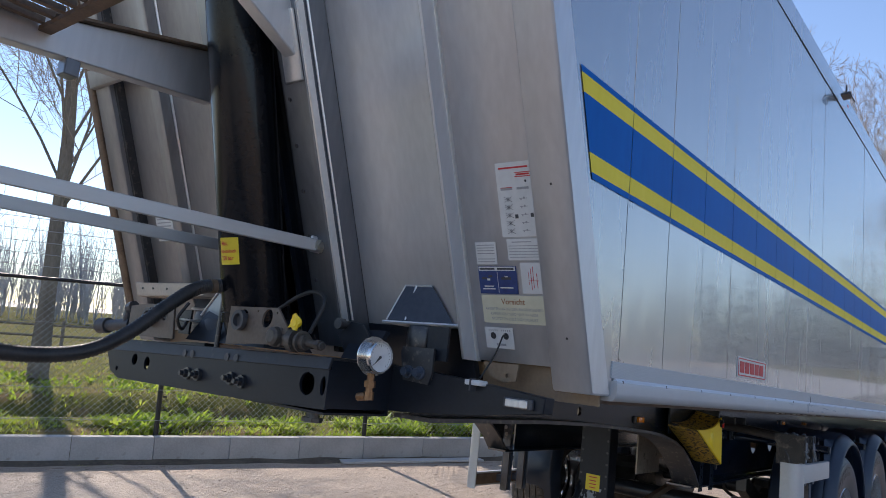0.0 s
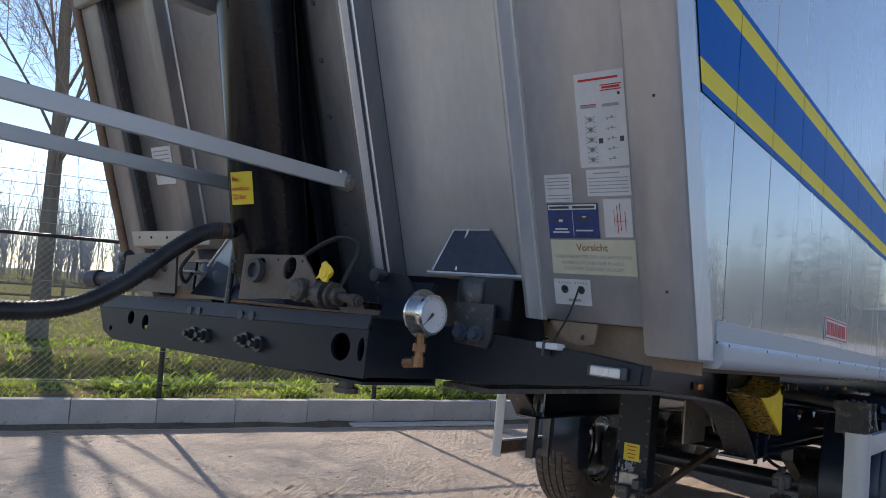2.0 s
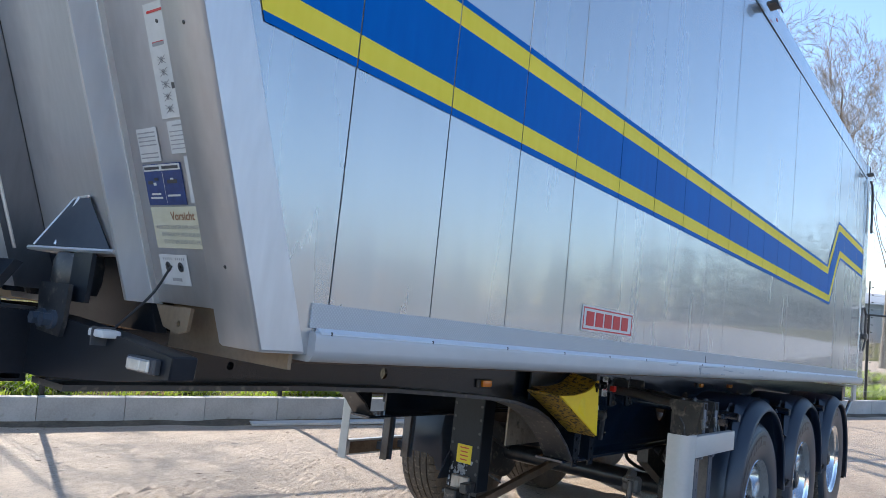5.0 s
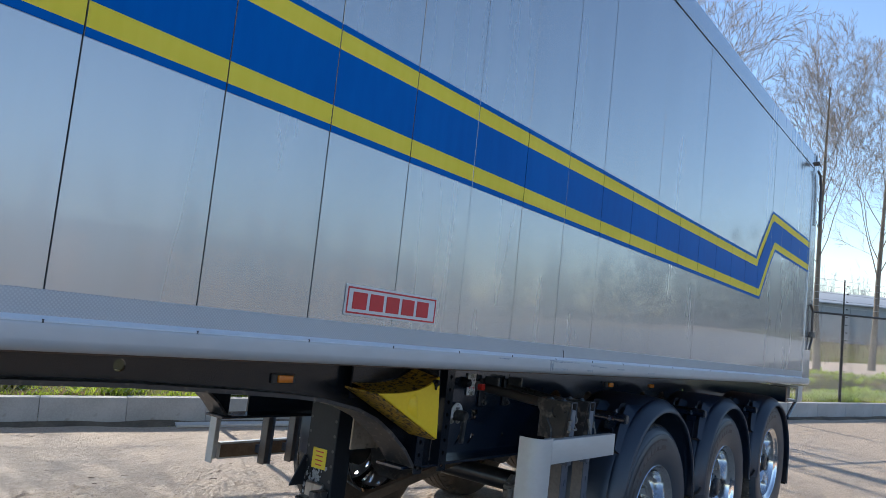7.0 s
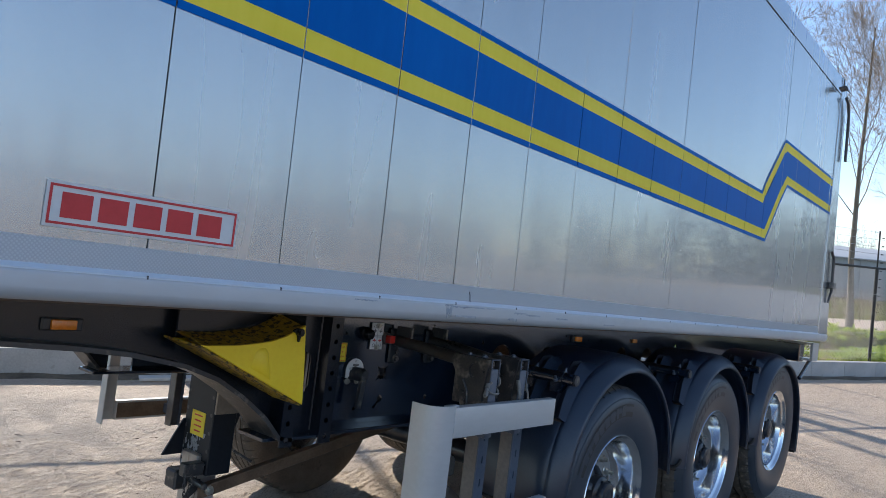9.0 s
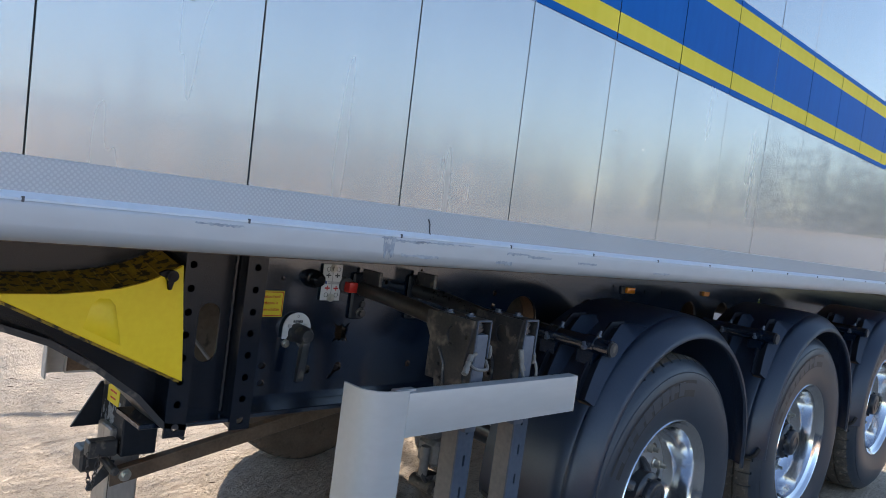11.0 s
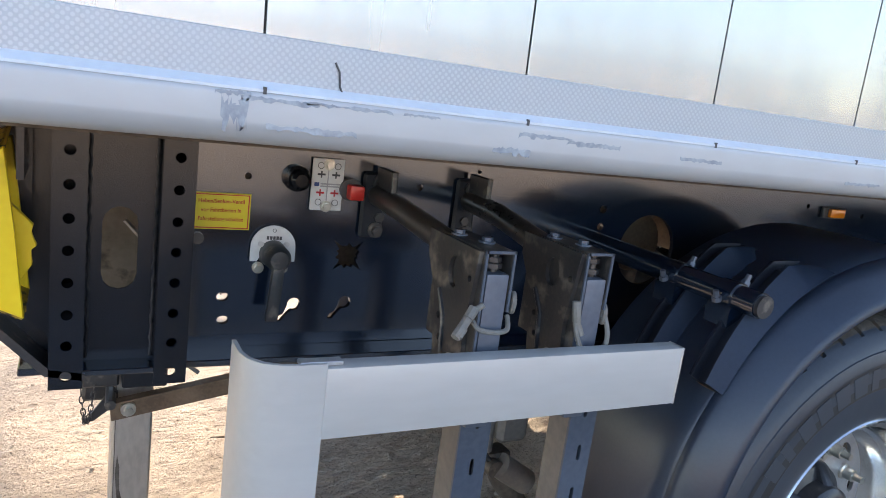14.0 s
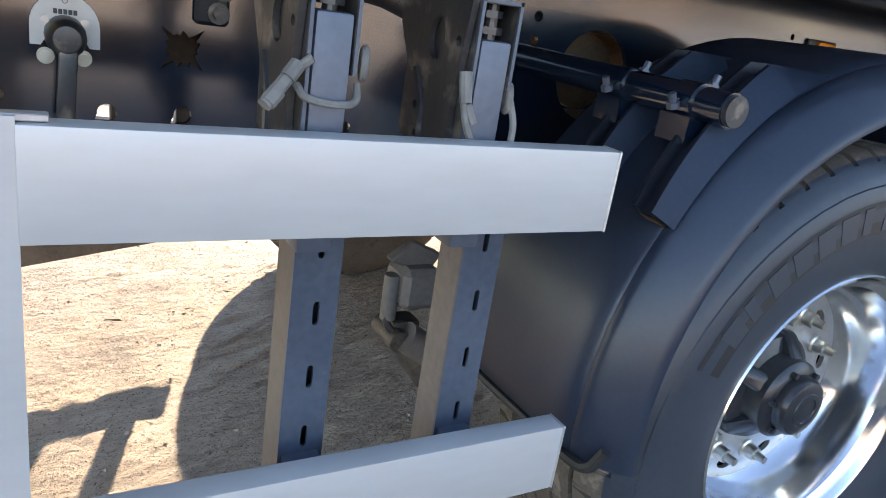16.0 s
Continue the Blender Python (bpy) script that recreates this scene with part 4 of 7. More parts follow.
# gussets at the foot of the ram
foot = part("ram_seat", solid([(0.40, 1.06, 1.664), (0.62, 1.06, 1.664), (0.62, 1.56, 1.664), (0.40, 1.56, 1.664), (0.45, 1.18, 1.80), (0.56, 1.18, 1.80), (0.56, 1.42, 1.86), (0.45, 1.42, 1.86)], HEX), M_FRAME, trailer)
part("seat_plate", box(0.38, 0.64, 1.52, 1.72, 1.735, 1.742), M_EDGE, foot)
part("seat_gusset", plate([(1.52, 1.764), (1.428, 1.855), (1.36, 1.86), (1.30, 1.70), (1.33, 1.672), (1.50, 1.755)], [], Q_X(0.43), 0.012), M_CHAN, foot)
# bright rod draws the highlight on the gusset's slanting edge
part("gusset_edge", sweep([(0.428, 1.523, 1.763), (0.428, 1.429, 1.857)], 0.004, 6), M_EDGE, foot)
part("seat_drum", lathe([(0.115, 1.665), (0.118, 1.68), (0.108, 1.69), (0.108, 1.745), (0.100, 1.752)], lambda u, v, h: (0.48 + u * 0.6, 1.44 + v, h), 24), M_CABLE, foot)
part("grease_pipe", rod((0.40, 1.345, 1.64), (0.40, 1.345, 1.84), 0.010, 10), M_DUSTY, foot)
part("gusset", plate([(0.64, 1.66), (0.80, 1.66), (0.86, 1.74), (0.80, 1.785), (0.745, 1.78)], [], Q_X(0.55), 0.012), M_FRAME, trailer)
part("gusset_lip", prism([(0.52, 1.66), (0.54, 1.66), (0.60, 1.76), (0.58, 1.765)], "y", 0.66, 0.80), M_FRAME, trailer)
part("pivot_bolt", join(rod((0.52, 0.83, 1.775), (0.60, 0.83, 1.775), 0.013, 8), rod((0.515, 0.83, 1.775), (0.54, 0.83, 1.775), 0.019, 14)), M_DUSTY, trailer)


# coupling plates with air and light sockets
def socket(y, z, r, length, mt, parent, name, x=0.33):
    return part(name, join(lathe([(r, 0), (r, length * 0.6), (r * 1.25, length * 0.65), (r * 1.25, length), (r * 0.8, length), (r * 0.8, length * 0.7), (0, length * 0.7)], lambda u, v, h: (x - h, y + u, z + v), 18)), mt, parent)


cp = part("coupling_plate", plate([(1.19, 1.664), (1.19, 1.797), (0.925, 1.800), (0.862, 1.735), (0.848, 1.680), (1.02, 1.676)], [ring(0.975, 1.763, 0.026, 16, 0.033, 0.5), ring(1.105, 1.765, 0.024, 14), ring(0.925, 1.783, 0.004, 8), ring(1.03, 1.785, 0.004, 8)], Q_X(0.33), 0.008), M_PLATE, trailer, "beige coupling plate with cut-outs")
socket(1.115, 1.750, 0.028, 0.05, M_INK, cp, "light_socket", 0.36)
air = part("air_coupling", join(lathe([(0.012, -0.012), (0.020, -0.012), (0.030, -0.004), (0.033, 0.012), (0.030, 0.034), (0.024, 0.05)], lambda u, v, h: (0.315 + h, 0.915 + u, 1.706 + v), 20), box(0.325, 0.362, 0.885, 0.945, 1.672, 1.738, 0.010, 2), rod((0.345, 0.885, 1.704), (0.345, 0.835, 1.702), 0.020, 14)), M_HUSK, trailer, "dusty grey air coupling")
part("coupling_body", join(rod((0.345, 0.850, 1.700), (0.345, 0.822, 1.699), 0.038, 18), rod((0.345, 0.806, 1.699), (0.345, 0.796, 1.698), 0.034, 18), rod((0.345, 0.822, 1.699), (0.345, 0.775, 1.697), 0.024, 14), rod((0.345, 0.775, 1.697), (0.345, 0.700, 1.690), 0.012, 10), rod((0.345, 0.728, 1.693), (0.345, 0.710, 1.691), 0.017, 6), prism([(0.335, 1.73), (0.352, 1.735), (0.356, 1.70), (0.333, 1.70)], "y", 0.846, 0.876, 0.003)), M_HUSK, air)
flap = [(0.862, 1.738), (0.845, 1.752), (0.835, 1.762), (0.838, 1.778), (0.822, 1.786), (0.812, 1.779), (0.796, 1.774), (0.776, 1.757), (0.792, 1.748), (0.802, 1.730), (0.824, 1.733), (0.840, 1.742)]
part("yellow_cap", join(plate(flap, [], lambda u, v, w: (0.318 + w + (u - 0.82) * 0.25, u, v), 0.007), rod((0.312, 0.816, 1.757), (0.335, 0.816, 1.757), 0.015, 14)), M_CHOCK, air, "yellow coupling cap")
cp = part("coupling_plate", plate([(1.885, 1.655), (1.885, 1.775), (1.76, 1.788), (1.56, 1.788), (1.535, 1.66)], [ring(1.70, 1.735, 0.03, 16), ring(1.62, 1.745, 0.02, 14)], Q_X(0.33), 0.008), M_PLATE, trailer, "beige coupling plate with cut-outs")
socket(1.70, 1.735, 0.030, 0.05, M_INK, cp, "light_socket", 0.35)
air = part("air_coupling", join(rod((0.36, 1.92, 1.70), (0.33, 2.09, 1.682), 0.024, 14), rod((0.335, 2.06, 1.685), (0.325, 2.115, 1.68), 0.033, 14), rod((0.35, 1.95, 1.70), (0.35, 1.93, 1.765), 0.016, 10), rod((0.35, 1.935, 1.765), (0.35, 1.90, 1.775), 0.024, 10)), M_INK, trailer)
cov = part("far_cover", bevelled(solid([(0.585, 2.34, 1.84), (0.66, 2.34, 1.84), (0.66, 1.74, 1.85), (0.56, 1.74, 1.85), (0.575, 2.36, 1.905), (0.64, 2.36, 1.905), (0.64, 1.72, 1.905), (0.55, 1.72, 1.905)], HEX), 0.004), M_TAN, trailer, "pale folded cover on the front wall")
for y in (1.80, 1.92, 2.05, 2.18, 2.28):
    part("rivet", rod((0.552 + (y - 1.72) * 0.035, y, 1.878), (0.57 + (y - 1.72) * 0.035, y, 1.878), 0.005, 8), M_INK, cov)
part("black_hose_loop", sweep(curve_pts([(0.40, 1.56, 1.74), (0.34, 1.50, 1.70), (0.30, 1.47, 1.74), (0.33, 1.46, 1.80)]), 0.006, 8), M_CABLE, trailer)
part("black_hose_loop", sweep(curve_pts([(0.44, 0.88, 1.73), (0.47, 0.86, 1.84), (0.48, 0.93, 1.875), (0.48, 1.02, 1.855), (0.46, 1.10, 1.80)]), 0.007, 8), M_CABLE, trailer)
part("drain_plug", join(rod((0.43, 0.80, 1.487), (0.43, 0.80, 1.455), 0.022, 12), rod((0.43, 0.80, 1.462), (0.43, 0.80, 1.448), 0.034, 8)), M_DUSTY, trailer)
# corrugated hose that leaves the ram forwards
pts = curve_pts([(0.43, 1.30, 1.875), (0.34, 1.30, 1.868), (0.25, 1.30, 1.845), (0.15, 1.30, 1.77), (0.03, 1.30, 1.665), (-0.10, 1.30, 1.595), (-0.26, 1.30, 1.572), (-0.42, 1.30, 1.585), (-0.62, 1.31, 1.64), (-0.95, 1.33, 1.76)], 24)
hose = part("feed_hose", sweep(pts[20:], [0.0215 + 0.0040 * (k % 2) for k in range(len(pts[20:]))], 14), M_HOSE, trailer, "corrugated black feed hose", angle=80)
part("hose_fitting", join(rod(pts[0], pts[34], 0.019, 14), rod(pts[12], pts[17], 0.026, 14), rod(pts[28], pts[34], 0.026, 14)), M_RUST, hose)
part("hose_elbow", box(0.37, 0.44, 1.26, 1.34, 1.84, 1.91, 0.012, 2), M_INK, hose)

# ---- chassis ----
GOOSE = [(0.66, 1.500), (1.40, 1.500), (1.80, 1.492), (2.20, 1.472), (2.45, 1.456), (2.60, 1.440), (2.78, 1.404), (2.90, 1.360), (3.00, 1.300), (3.10, 1.225), (3.17, 1.150), (3.226, 1.140)]
for s in (0, 1):
    o = (lambda y: WIDE - y) if s else (lambda y: y)
    w0, w1 = sorted((o(0.575), o(0.587)))
    gn = part("gooseneck_beam", plate([(0.66, 1.625)] + GOOSE + [(3.226, 1.654)], [ring(1.80, 1.535, 0.02), ring(1.15, 1.545, 0.012)] if not s else [], Q_Y(w0), 0.012), M_GOOSE, trailer, "dark painted gooseneck beam" if not s else "")
    f0, f1 = sorted((o(0.50), o(0.655)))
    bm = bmesh.new()
    rows = []
    for i, (x, z) in enumerate(GOOSE):
        a, b = GOOSE[max(0, i - 1)], GOOSE[min(len(GOOSE) - 1, i + 1)]
        t = Vector((b[0] - a[0], b[1] - a[1])).normalized()
        n2 = Vector((t.y, -t.x)) * 0.014
        rows.append([bm.verts.new(p) for p in ((x, f0, z), (x, f1, z), (x + n2.x, f1, z + n2.y), (x + n2.x, f0, z + n2.y))])
    for a, b in zip(rows, rows[1:]):
        for k in range(4):
            bm.faces.new((a[k], a[(k + 1) % 4], b[(k + 1) % 4], b[k]))
    bm.faces.new(rows[0])
    bm.faces.new(rows[-1][::-1])
    part("lower_flange", bm, M_DUSTY, gn)
    # main beam with its holes
    hs = []
    if not s:
        keyhole = lambda cx, cz: [(cx + 0.014 * math.cos(a), cz + 0.014 * math.sin(a)) for a in [radians(-110 + 20 * k) for k in range(16)]] + [(cx - 0.022, cz - 0.022), (cx - 0.032, cz - 0.026), (cx - 0.037, cz - 0.036), (cx - 0.026, cz - 0.038), (cx - 0.020, cz - 0.030), (cx - 0.012, cz - 0.020)]
        flower = []
        for k in range(32):
            a = 2 * math.pi * k / 32
            spike = 0.047 if k % 8 == 4 else 0.0245 if k % 8 in (3, 5) else 0.021 + 0.004 * (k % 3)
            flower.append((3.732 + spike * math.cos(a), 1.340 + spike * math.sin(a)))
        hs = [ring(3.508, 1.499, 0.007, 10), ring(3.884, 1.499, 0.008, 10), ring(4.030, 1.545, 0.006, 8), ring(4.407, 1.474, 0.011, 10), ring(4.406, 1.428, 0.010, 10),
              ring(4.575, 1.370, 0.096, 32), ring(5.013, 1.370, 0.090, 28), ring(5.918, 1.370, 0.090, 28), ring(6.305, 1.370, 0.090, 28), ring(3.474, 1.250, 0.012, 12, 0.010), ring(3.477, 1.200, 0.012, 12, 0.009),
              keyhole(3.622, 1.232), keyhole(3.735, 1.235), flower, ring(5.46, 1.50, 0.008, 8), ring(5.19, 1.52, 0.008, 8), ring(4.02, 1.23, 0.011, 10), ring(5.62, 1.50, 0.007, 8), ring(6.8, 1.46, 0.03, 14)]
    w0, w1 = sorted((o(0.60), o(0.612)))
    mb = part("main_beam", plate([(3.336, 1.142), (7.20, 1.150), (8.10, 1.36), (8.22, 1.46), (8.22, 1.604), (8.1, 1.652), (3.336, 1.652)], hs, Q_Y(w0), 0.012), M_CHASSIS, trailer, "deep dark blue main beam with cut-outs" if not s else "")
    f0, f1 = sorted((o(0.53), o(0.68)))
    part("lower_flange", box(3.12, 7.20, f0, f1, 1.128, 1.142, 0.002), M_CHASSIS, mb)
    part("upper_flange", box(3.12, 8.2, f0, f1, 1.640, 1.652, 0.002), M_CHASSIS, mb)
part("rear_cross_member", box(8.22, 8.36, 0.10, WIDE - 0.10, 1.43, 1.58, 0.006), M_CHASSIS, trailer)
part("rear_box_end", plate([(0.02, 1.445), (0.26, 1.445), (0.26, 1.60), (0.02, 1.60)], [[(0.04, 1.465), (0.24, 1.465), (0.24, 1.58), (0.04, 1.58)]], Q_X(8.30), 0.2), M_GALV, trailer)
part("rear_stay", rod((8.12, 0.06, 1.30), (8.34, 0.05, 1.44), 0.016, 8), M_CHASSIS, trailer)
for x in (3.6, 4.3, 5.5, 6.8):
    part("cross_member", sweep([(x, 0.61, 1.40), (x, WIDE - 0.61, 1.40)], 0.05, 16), M_HUB, trailer)
part("nose_cross_member", box(1.1, 1.2, 0.59, WIDE - 0.59, 1.50, 1.60), M_CHASSIS, trailer)
part("nose_cross_member", box(2.0, 2.1, 0.59, WIDE - 0.59, 1.48, 1.60), M_CHASSIS, trailer)
for x in (4.575, 5.013, 5.918, 6.305):
    part("cross_tube", sweep([(x + 0.05, 0.70, 1.37), (x + 0.05, WIDE - 0.70, 1.37)], 0.085, 18), M_RUST, trailer)
# side frame of drilled channels beside the chock
for x0, x1 in ((3.168, 3.222), (3.340, 3.397)):
    ch = part("drilled_channel", plate([(x0, 1.112), (x1, 1.112), (x1, 1.645), (x0, 1.645)], [ring((x0 + x1) / 2, z, 0.0095, 12) for z in (1.136, 1.193, 1.250, 1.308, 1.365, 1.421, 1.479, 1.537)], Q_Y(0.50), 0.006), M_GOOSE, trailer, "drilled upright channel")
    for x in (x0, x1 - 0.006):
        part("channel_leg", box(x, x + 0.006, 0.507, 0.598, 1.135, 1.60), M_GOOSE, ch)
part("slotted_plate", plate([(3.2165, 1.142), (3.3445, 1.142), (3.3445, 1.645), (3.2165, 1.645)], [slot(3.278, 1.358, 0.060, 0.155)], Q_Y(0.555), 0.006), M_GOOSE, trailer)
part("slotted_sill", box(3.20, 3.36, 0.505, 0.60, 1.132, 1.144, 0.002), M_CHASSIS, trailer)
for x, y in ((3.227, 0.552), (3.337, 0.552), (3.402, 0.597)):
    part("weld_bead", sweep([(x + 0.0012 * ((k * 7) % 3 - 1), y, 1.15 + 0.0115 * k) for k in range(42)], [0.0028 + 0.0009 * (k % 2) for k in range(42)], 6), M_WELD, trailer)
# the space behind the slot: added plates, the tan one lightened as if lit
part("inner_bracket", plate([(3.66, 1.22), (3.84, 1.22), (3.84, 1.46), (3.66, 1.50)], [], Q_Y(0.74), 0.012), M_RUST, trailer)
back = part("inner_plate", plate([(3.16, 1.145), (3.50, 1.145), (3.50, 1.23), (3.62, 1.23), (3.62, 1.65), (3.16, 1.65)], [ring(3.395, 1.40, 0.02, 14, 0.06)], Q_Y(0.88), 0.01), M_INNER, trailer)
part("bright_line", rod((3.30, 0.80, 1.36), (3.42, 0.80, 1.22), 0.005, 6), M_GALV, back)


# small fittings on the main beam
def bolt_y(x, z, y, r, name="bolt", mt=None, depth=0.012, parent=None):
    return part(name, join(rod((x, y - depth, z), (x, y, z), r, 6), rod((x, y - depth * 0.35, z), (x, y, z), r * 1.5, 14)), mt or M_ZINC, parent or trailer)


lab = part("lift_valve_label", box(3.404, 3.516, 0.5965, 0.599, 1.390, 1.463), M_LABEL, trailer, "yellow sticker with red lettering")
bmf = plate([(3.4065, 1.3925), (3.5135, 1.3925), (3.5135, 1.4605), (3.4065, 1.4605)], [[(3.4085, 1.3945), (3.5115, 1.3945), (3.5115, 1.4585), (3.4085, 1.4585)]], Q_Y(0.5955), 0.0006)
part("label_border", bmf, M_REDP, lab)
for k, row in enumerate(("Heben/Senken-Ventil", "vor Fahrtbeginn in", "Fahrstellung schalten")):
    part("lettering", writing(row, 0.0112, lambda u, v: (3.460 + u * 0.93, 0.5958, 1.443 - 0.0178 * k + v), "CENTER", 0.0002), M_REDP, lab)
sign = part("brake_plate", box(3.634, 3.702, 0.590, 0.594, 1.439, 1.547, 0.001), M_PAPER, trailer, "white brake valve plate with arrows and circles")
for x0, x1, z0, z1, mt in ((3.645, 3.662, 1.512, 1.516, M_INK), (3.676, 3.693, 1.512, 1.516, M_INK), (3.652, 3.655, 1.507, 1.521, M_INK), (3.683, 3.686, 1.507, 1.521, M_INK), (3.645, 3.662, 1.474, 1.478, M_RED), (3.676, 3.693, 1.474, 1.478, M_RED), (3.652, 3.655, 1.469, 1.483, M_RED), (3.683, 3.686, 1.469, 1.483, M_RED), (3.640, 3.650, 1.489, 1.497, M_NAVY), (3.653, 3.697, 1.493, 1.496, M_GREY), (3.653, 3.697, 1.488, 1.491, M_GREY), (3.667, 3.669, 1.455, 1.53, M_GREY)):
    part("print_bar", box(x0, x1, 0.5888, 0.5896, z0, z1), mt, sign)
for x, z in ((3.651, 1.532), (3.687, 1.532), (3.651, 1.456), (3.687, 1.456)):
    part("print_ring", plate(ring(x, z, 0.007, 14), [ring(x, z, 0.0058, 14)], Q_Y(0.5886), 0.0006), M_INK, sign)
for z in (1.535, 1.448):
    bolt_y(3.668, z, 0.590, 0.008, "plate_bolt", M_ZINC, 0.012, sign)
kn = part("black_knob", lathe([(0.0, 0.046), (0.013, 0.046), (0.020, 0.040), (0.020, 0.018), (0.027, 0.016), (0.027, 0)], lambda u, v, h: (3.604 + u, 0.60 - h, 1.502 + v), 12), M_BLACK, trailer)
kn = part("red_knob", box(3.706, 3.738, 0.552, 0.580, 1.468, 1.500, 0.006, 2), M_REDP, trailer, "red square brake knob")
part("knob_stem", rod((3.718, 0.579, 1.486), (3.718, 0.60, 1.486), 0.024, 14), M_INK, kn)
sem = [(3.566 + 0.046 * math.cos(math.pi * k / 16), 1.357 + 0.046 * math.sin(math.pi * k / 16)) for k in range(17)]
valve = part("valve_dial", plate(sem + [(3.520, 1.328), (3.534, 1.328), (3.545, 1.347), (3.587, 1.347), (3.598, 1.328), (3.612, 1.328)], [], Q_Y(0.588), 0.004), M_PAPER, trailer, "white half-round dial of the lift valve")
for k in range(5):
    part("dial_bar", box(3.551 + 0.0065 * k, 3.556 + 0.0065 * k, 0.5866, 0.5876, 1.374, 1.381), M_INK, valve)
part("dial_ring", plate(ring(3.566, 1.393, 0.004, 10), [ring(3.566, 1.393, 0.003, 10)], Q_Y(0.5868), 0.0006), M_INK, valve)
for x, z in ((3.540, 1.365), (3.592, 1.365)):
    part("dial_rivet", rod((x, 0.583, z), (x, 0.589, z), 0.006, 10), M_GALV, valve)
for x, z in ((3.540, 1.312), (3.590, 1.312)):
    bolt_y(x, z, 0.60, 0.008)
lever = part("valve_lever", join(lathe([(0.0, 0.075), (0.018, 0.073), (0.026, 0.06), (0.027, 0.02), (0.03, 0)], lambda u, v, h: (3.566 + u, 0.60 - h, 1.345 + v), 18),
                                 bevelled(solid([(3.548, 0.535, 1.215), (3.574, 0.535, 1.215), (3.574, 0.55, 1.215), (3.548, 0.55, 1.215), (3.556, 0.53, 1.335), (3.580, 0.53, 1.335), (3.580, 0.552, 1.335), (3.556, 0.552, 1.335)], HEX), 0.005, 2)), M_DUSTY, trailer, "grey plastic valve lever")
for x, z, r in ((3.418, 1.372, 0.012), (3.395, 1.462, 0.006), (3.395, 1.393, 0.006)):
    part("plug", rod((x, 0.59, z), (x, 0.60, z), r, 10), M_ZINC if r < 0.01 else M_DUSTY, trailer)
for x in (3.775, 3.985):
    for z in (1.505, 1.43):
        bolt_y(x + 0.012, z, 0.593, 0.010, "bracket_bolt", M_DUSTY, 0.014)
for x, mtx in ((2.43, 0.0), (5.305, 0.0)):
    y0 = 0.575 if x < 3 else 0.60
    mk = part("marker_lamp", box(x - 0.055, x + 0.055, y0 - 0.012, y0, 1.488, 1.524, 0.004), M_INK, trailer, "amber side marker lamp")
    part("amber_lens", box(x - 0.034, x + 0.034, y0 - 0.024, y0 - 0.011, 1.492, 1.520, 0.005, 2), M_AMBER, mk)
part("reflector", box(3.84 + 2.2, 3.90 + 2.2, 0.585, 0.60, 1.49, 1.515, 0.003), M_AMBER, trailer)

# landing leg
M_FOOT = surface("dusty_grey_foot", (0.095, 0.085, 0.074), (0.18, 0.16, 0.138), 0.5, 0.4, 9, 90, 0.15, worn=(0.07, 0.056, 0.044), worn_at=0.56)
M_LEGTUBE = surface("dull_galvanised_tube", (0.40, 0.375, 0.345), (0.56, 0.53, 0.49), 0.36, 0.6, 7, 70, 0.06, 0.0, 0.1, (1, 1, 0.4), worn=(0.27, 0.225, 0.185), worn_at=0.60)
leg = part("landing_leg", box(3.330, 3.445, 1.147, 1.357, 0.820, 1.49, 0.004), M_FRAME, trailer, "scuffed black landing leg with galvanised inner tube")
inner_t = part("inner_tube", box(3.311, 3.416, 1.195, 1.315, 0.30, 0.90, 0.006), M_LEGTUBE, leg)
part("dirt_stain", plate([(3.327, 0.60), (3.334, 0.56), (3.336, 0.49), (3.350, 0.42), (3.366, 0.375), (3.352, 0.36), (3.337, 0.365), (3.336, 0.42), (3.328, 0.48), (3.323, 0.54)], [], Q_Y(1.1935), 0.0012), M_FOOT, inner_t)
part("tube_seam", box(3.3185, 3.3205, 1.1932, 1.196, 0.40, 0.84), M_FOOT, inner_t)
for y in (1.162, 1.342):
    for k in range(7):
        part("leg_hole", rod((3.3285, y, 0.92 + 0.075 * k), (3.331, y, 0.92 + 0.075 * k), 0.008, 10), M_INK, leg)
chip = random.Random(8)
bm = bmesh.new()
for _ in range(75):
    u, z, q = min(1.34, max(1.16, chip.gauss(1.272, 0.035))), 0.83 + 0.15 * chip.random() ** 1.4, chip.uniform(0.003, 0.011)
    bm.faces.new([bm.verts.new((3.3292, u + q * chip.uniform(0.4, 1.2) * math.cos(a), z + 1.6 * q * chip.uniform(0.4, 1.2) * math.sin(a))) for a in [0.9 * k for k in range(7)]])
tagged(part("paint_chips", bm, M_PATCH, leg), "bare grey chips in the black paint", "", "", "stuff")
lab = part("leg_label", box(3.3275, 3.3302, 1.202, 1.302, 0.968, 1.070), M_LABEL, leg, "yellow sticker on the leg")
for k, row in enumerate((0.06, 0.05, 0.055, 0.045)):
    part("print_bar", box(3.3268, 3.3275, 1.252 - row / 2, 1.252 + row / 2, 1.050 - 0.022 * k, 1.056 - 0.022 * k), M_RED, lab)
part("leg_side_plate", plate([(3.455, 1.43), (3.505, 1.43), (3.505, 1.07), (3.455, 0.92)], [], Q_Y(1.20), 0.01), M_FRAME, leg)
part("leg_wing", prism([(3.318, 1.02), (3.328, 1.02), (3.328, 0.87), (3.235, 0.87)], "y", 1.345, 1.353), M_FRAME, leg)
foot_o = [(3.253, 0.253), (3.255, 0.326), (3.312, 0.375), (3.412, 0.372), (3.462, 0.330), (3.463, 0.252), (3.42, 0.205), (3.357, 0.192), (3.29, 0.207)]
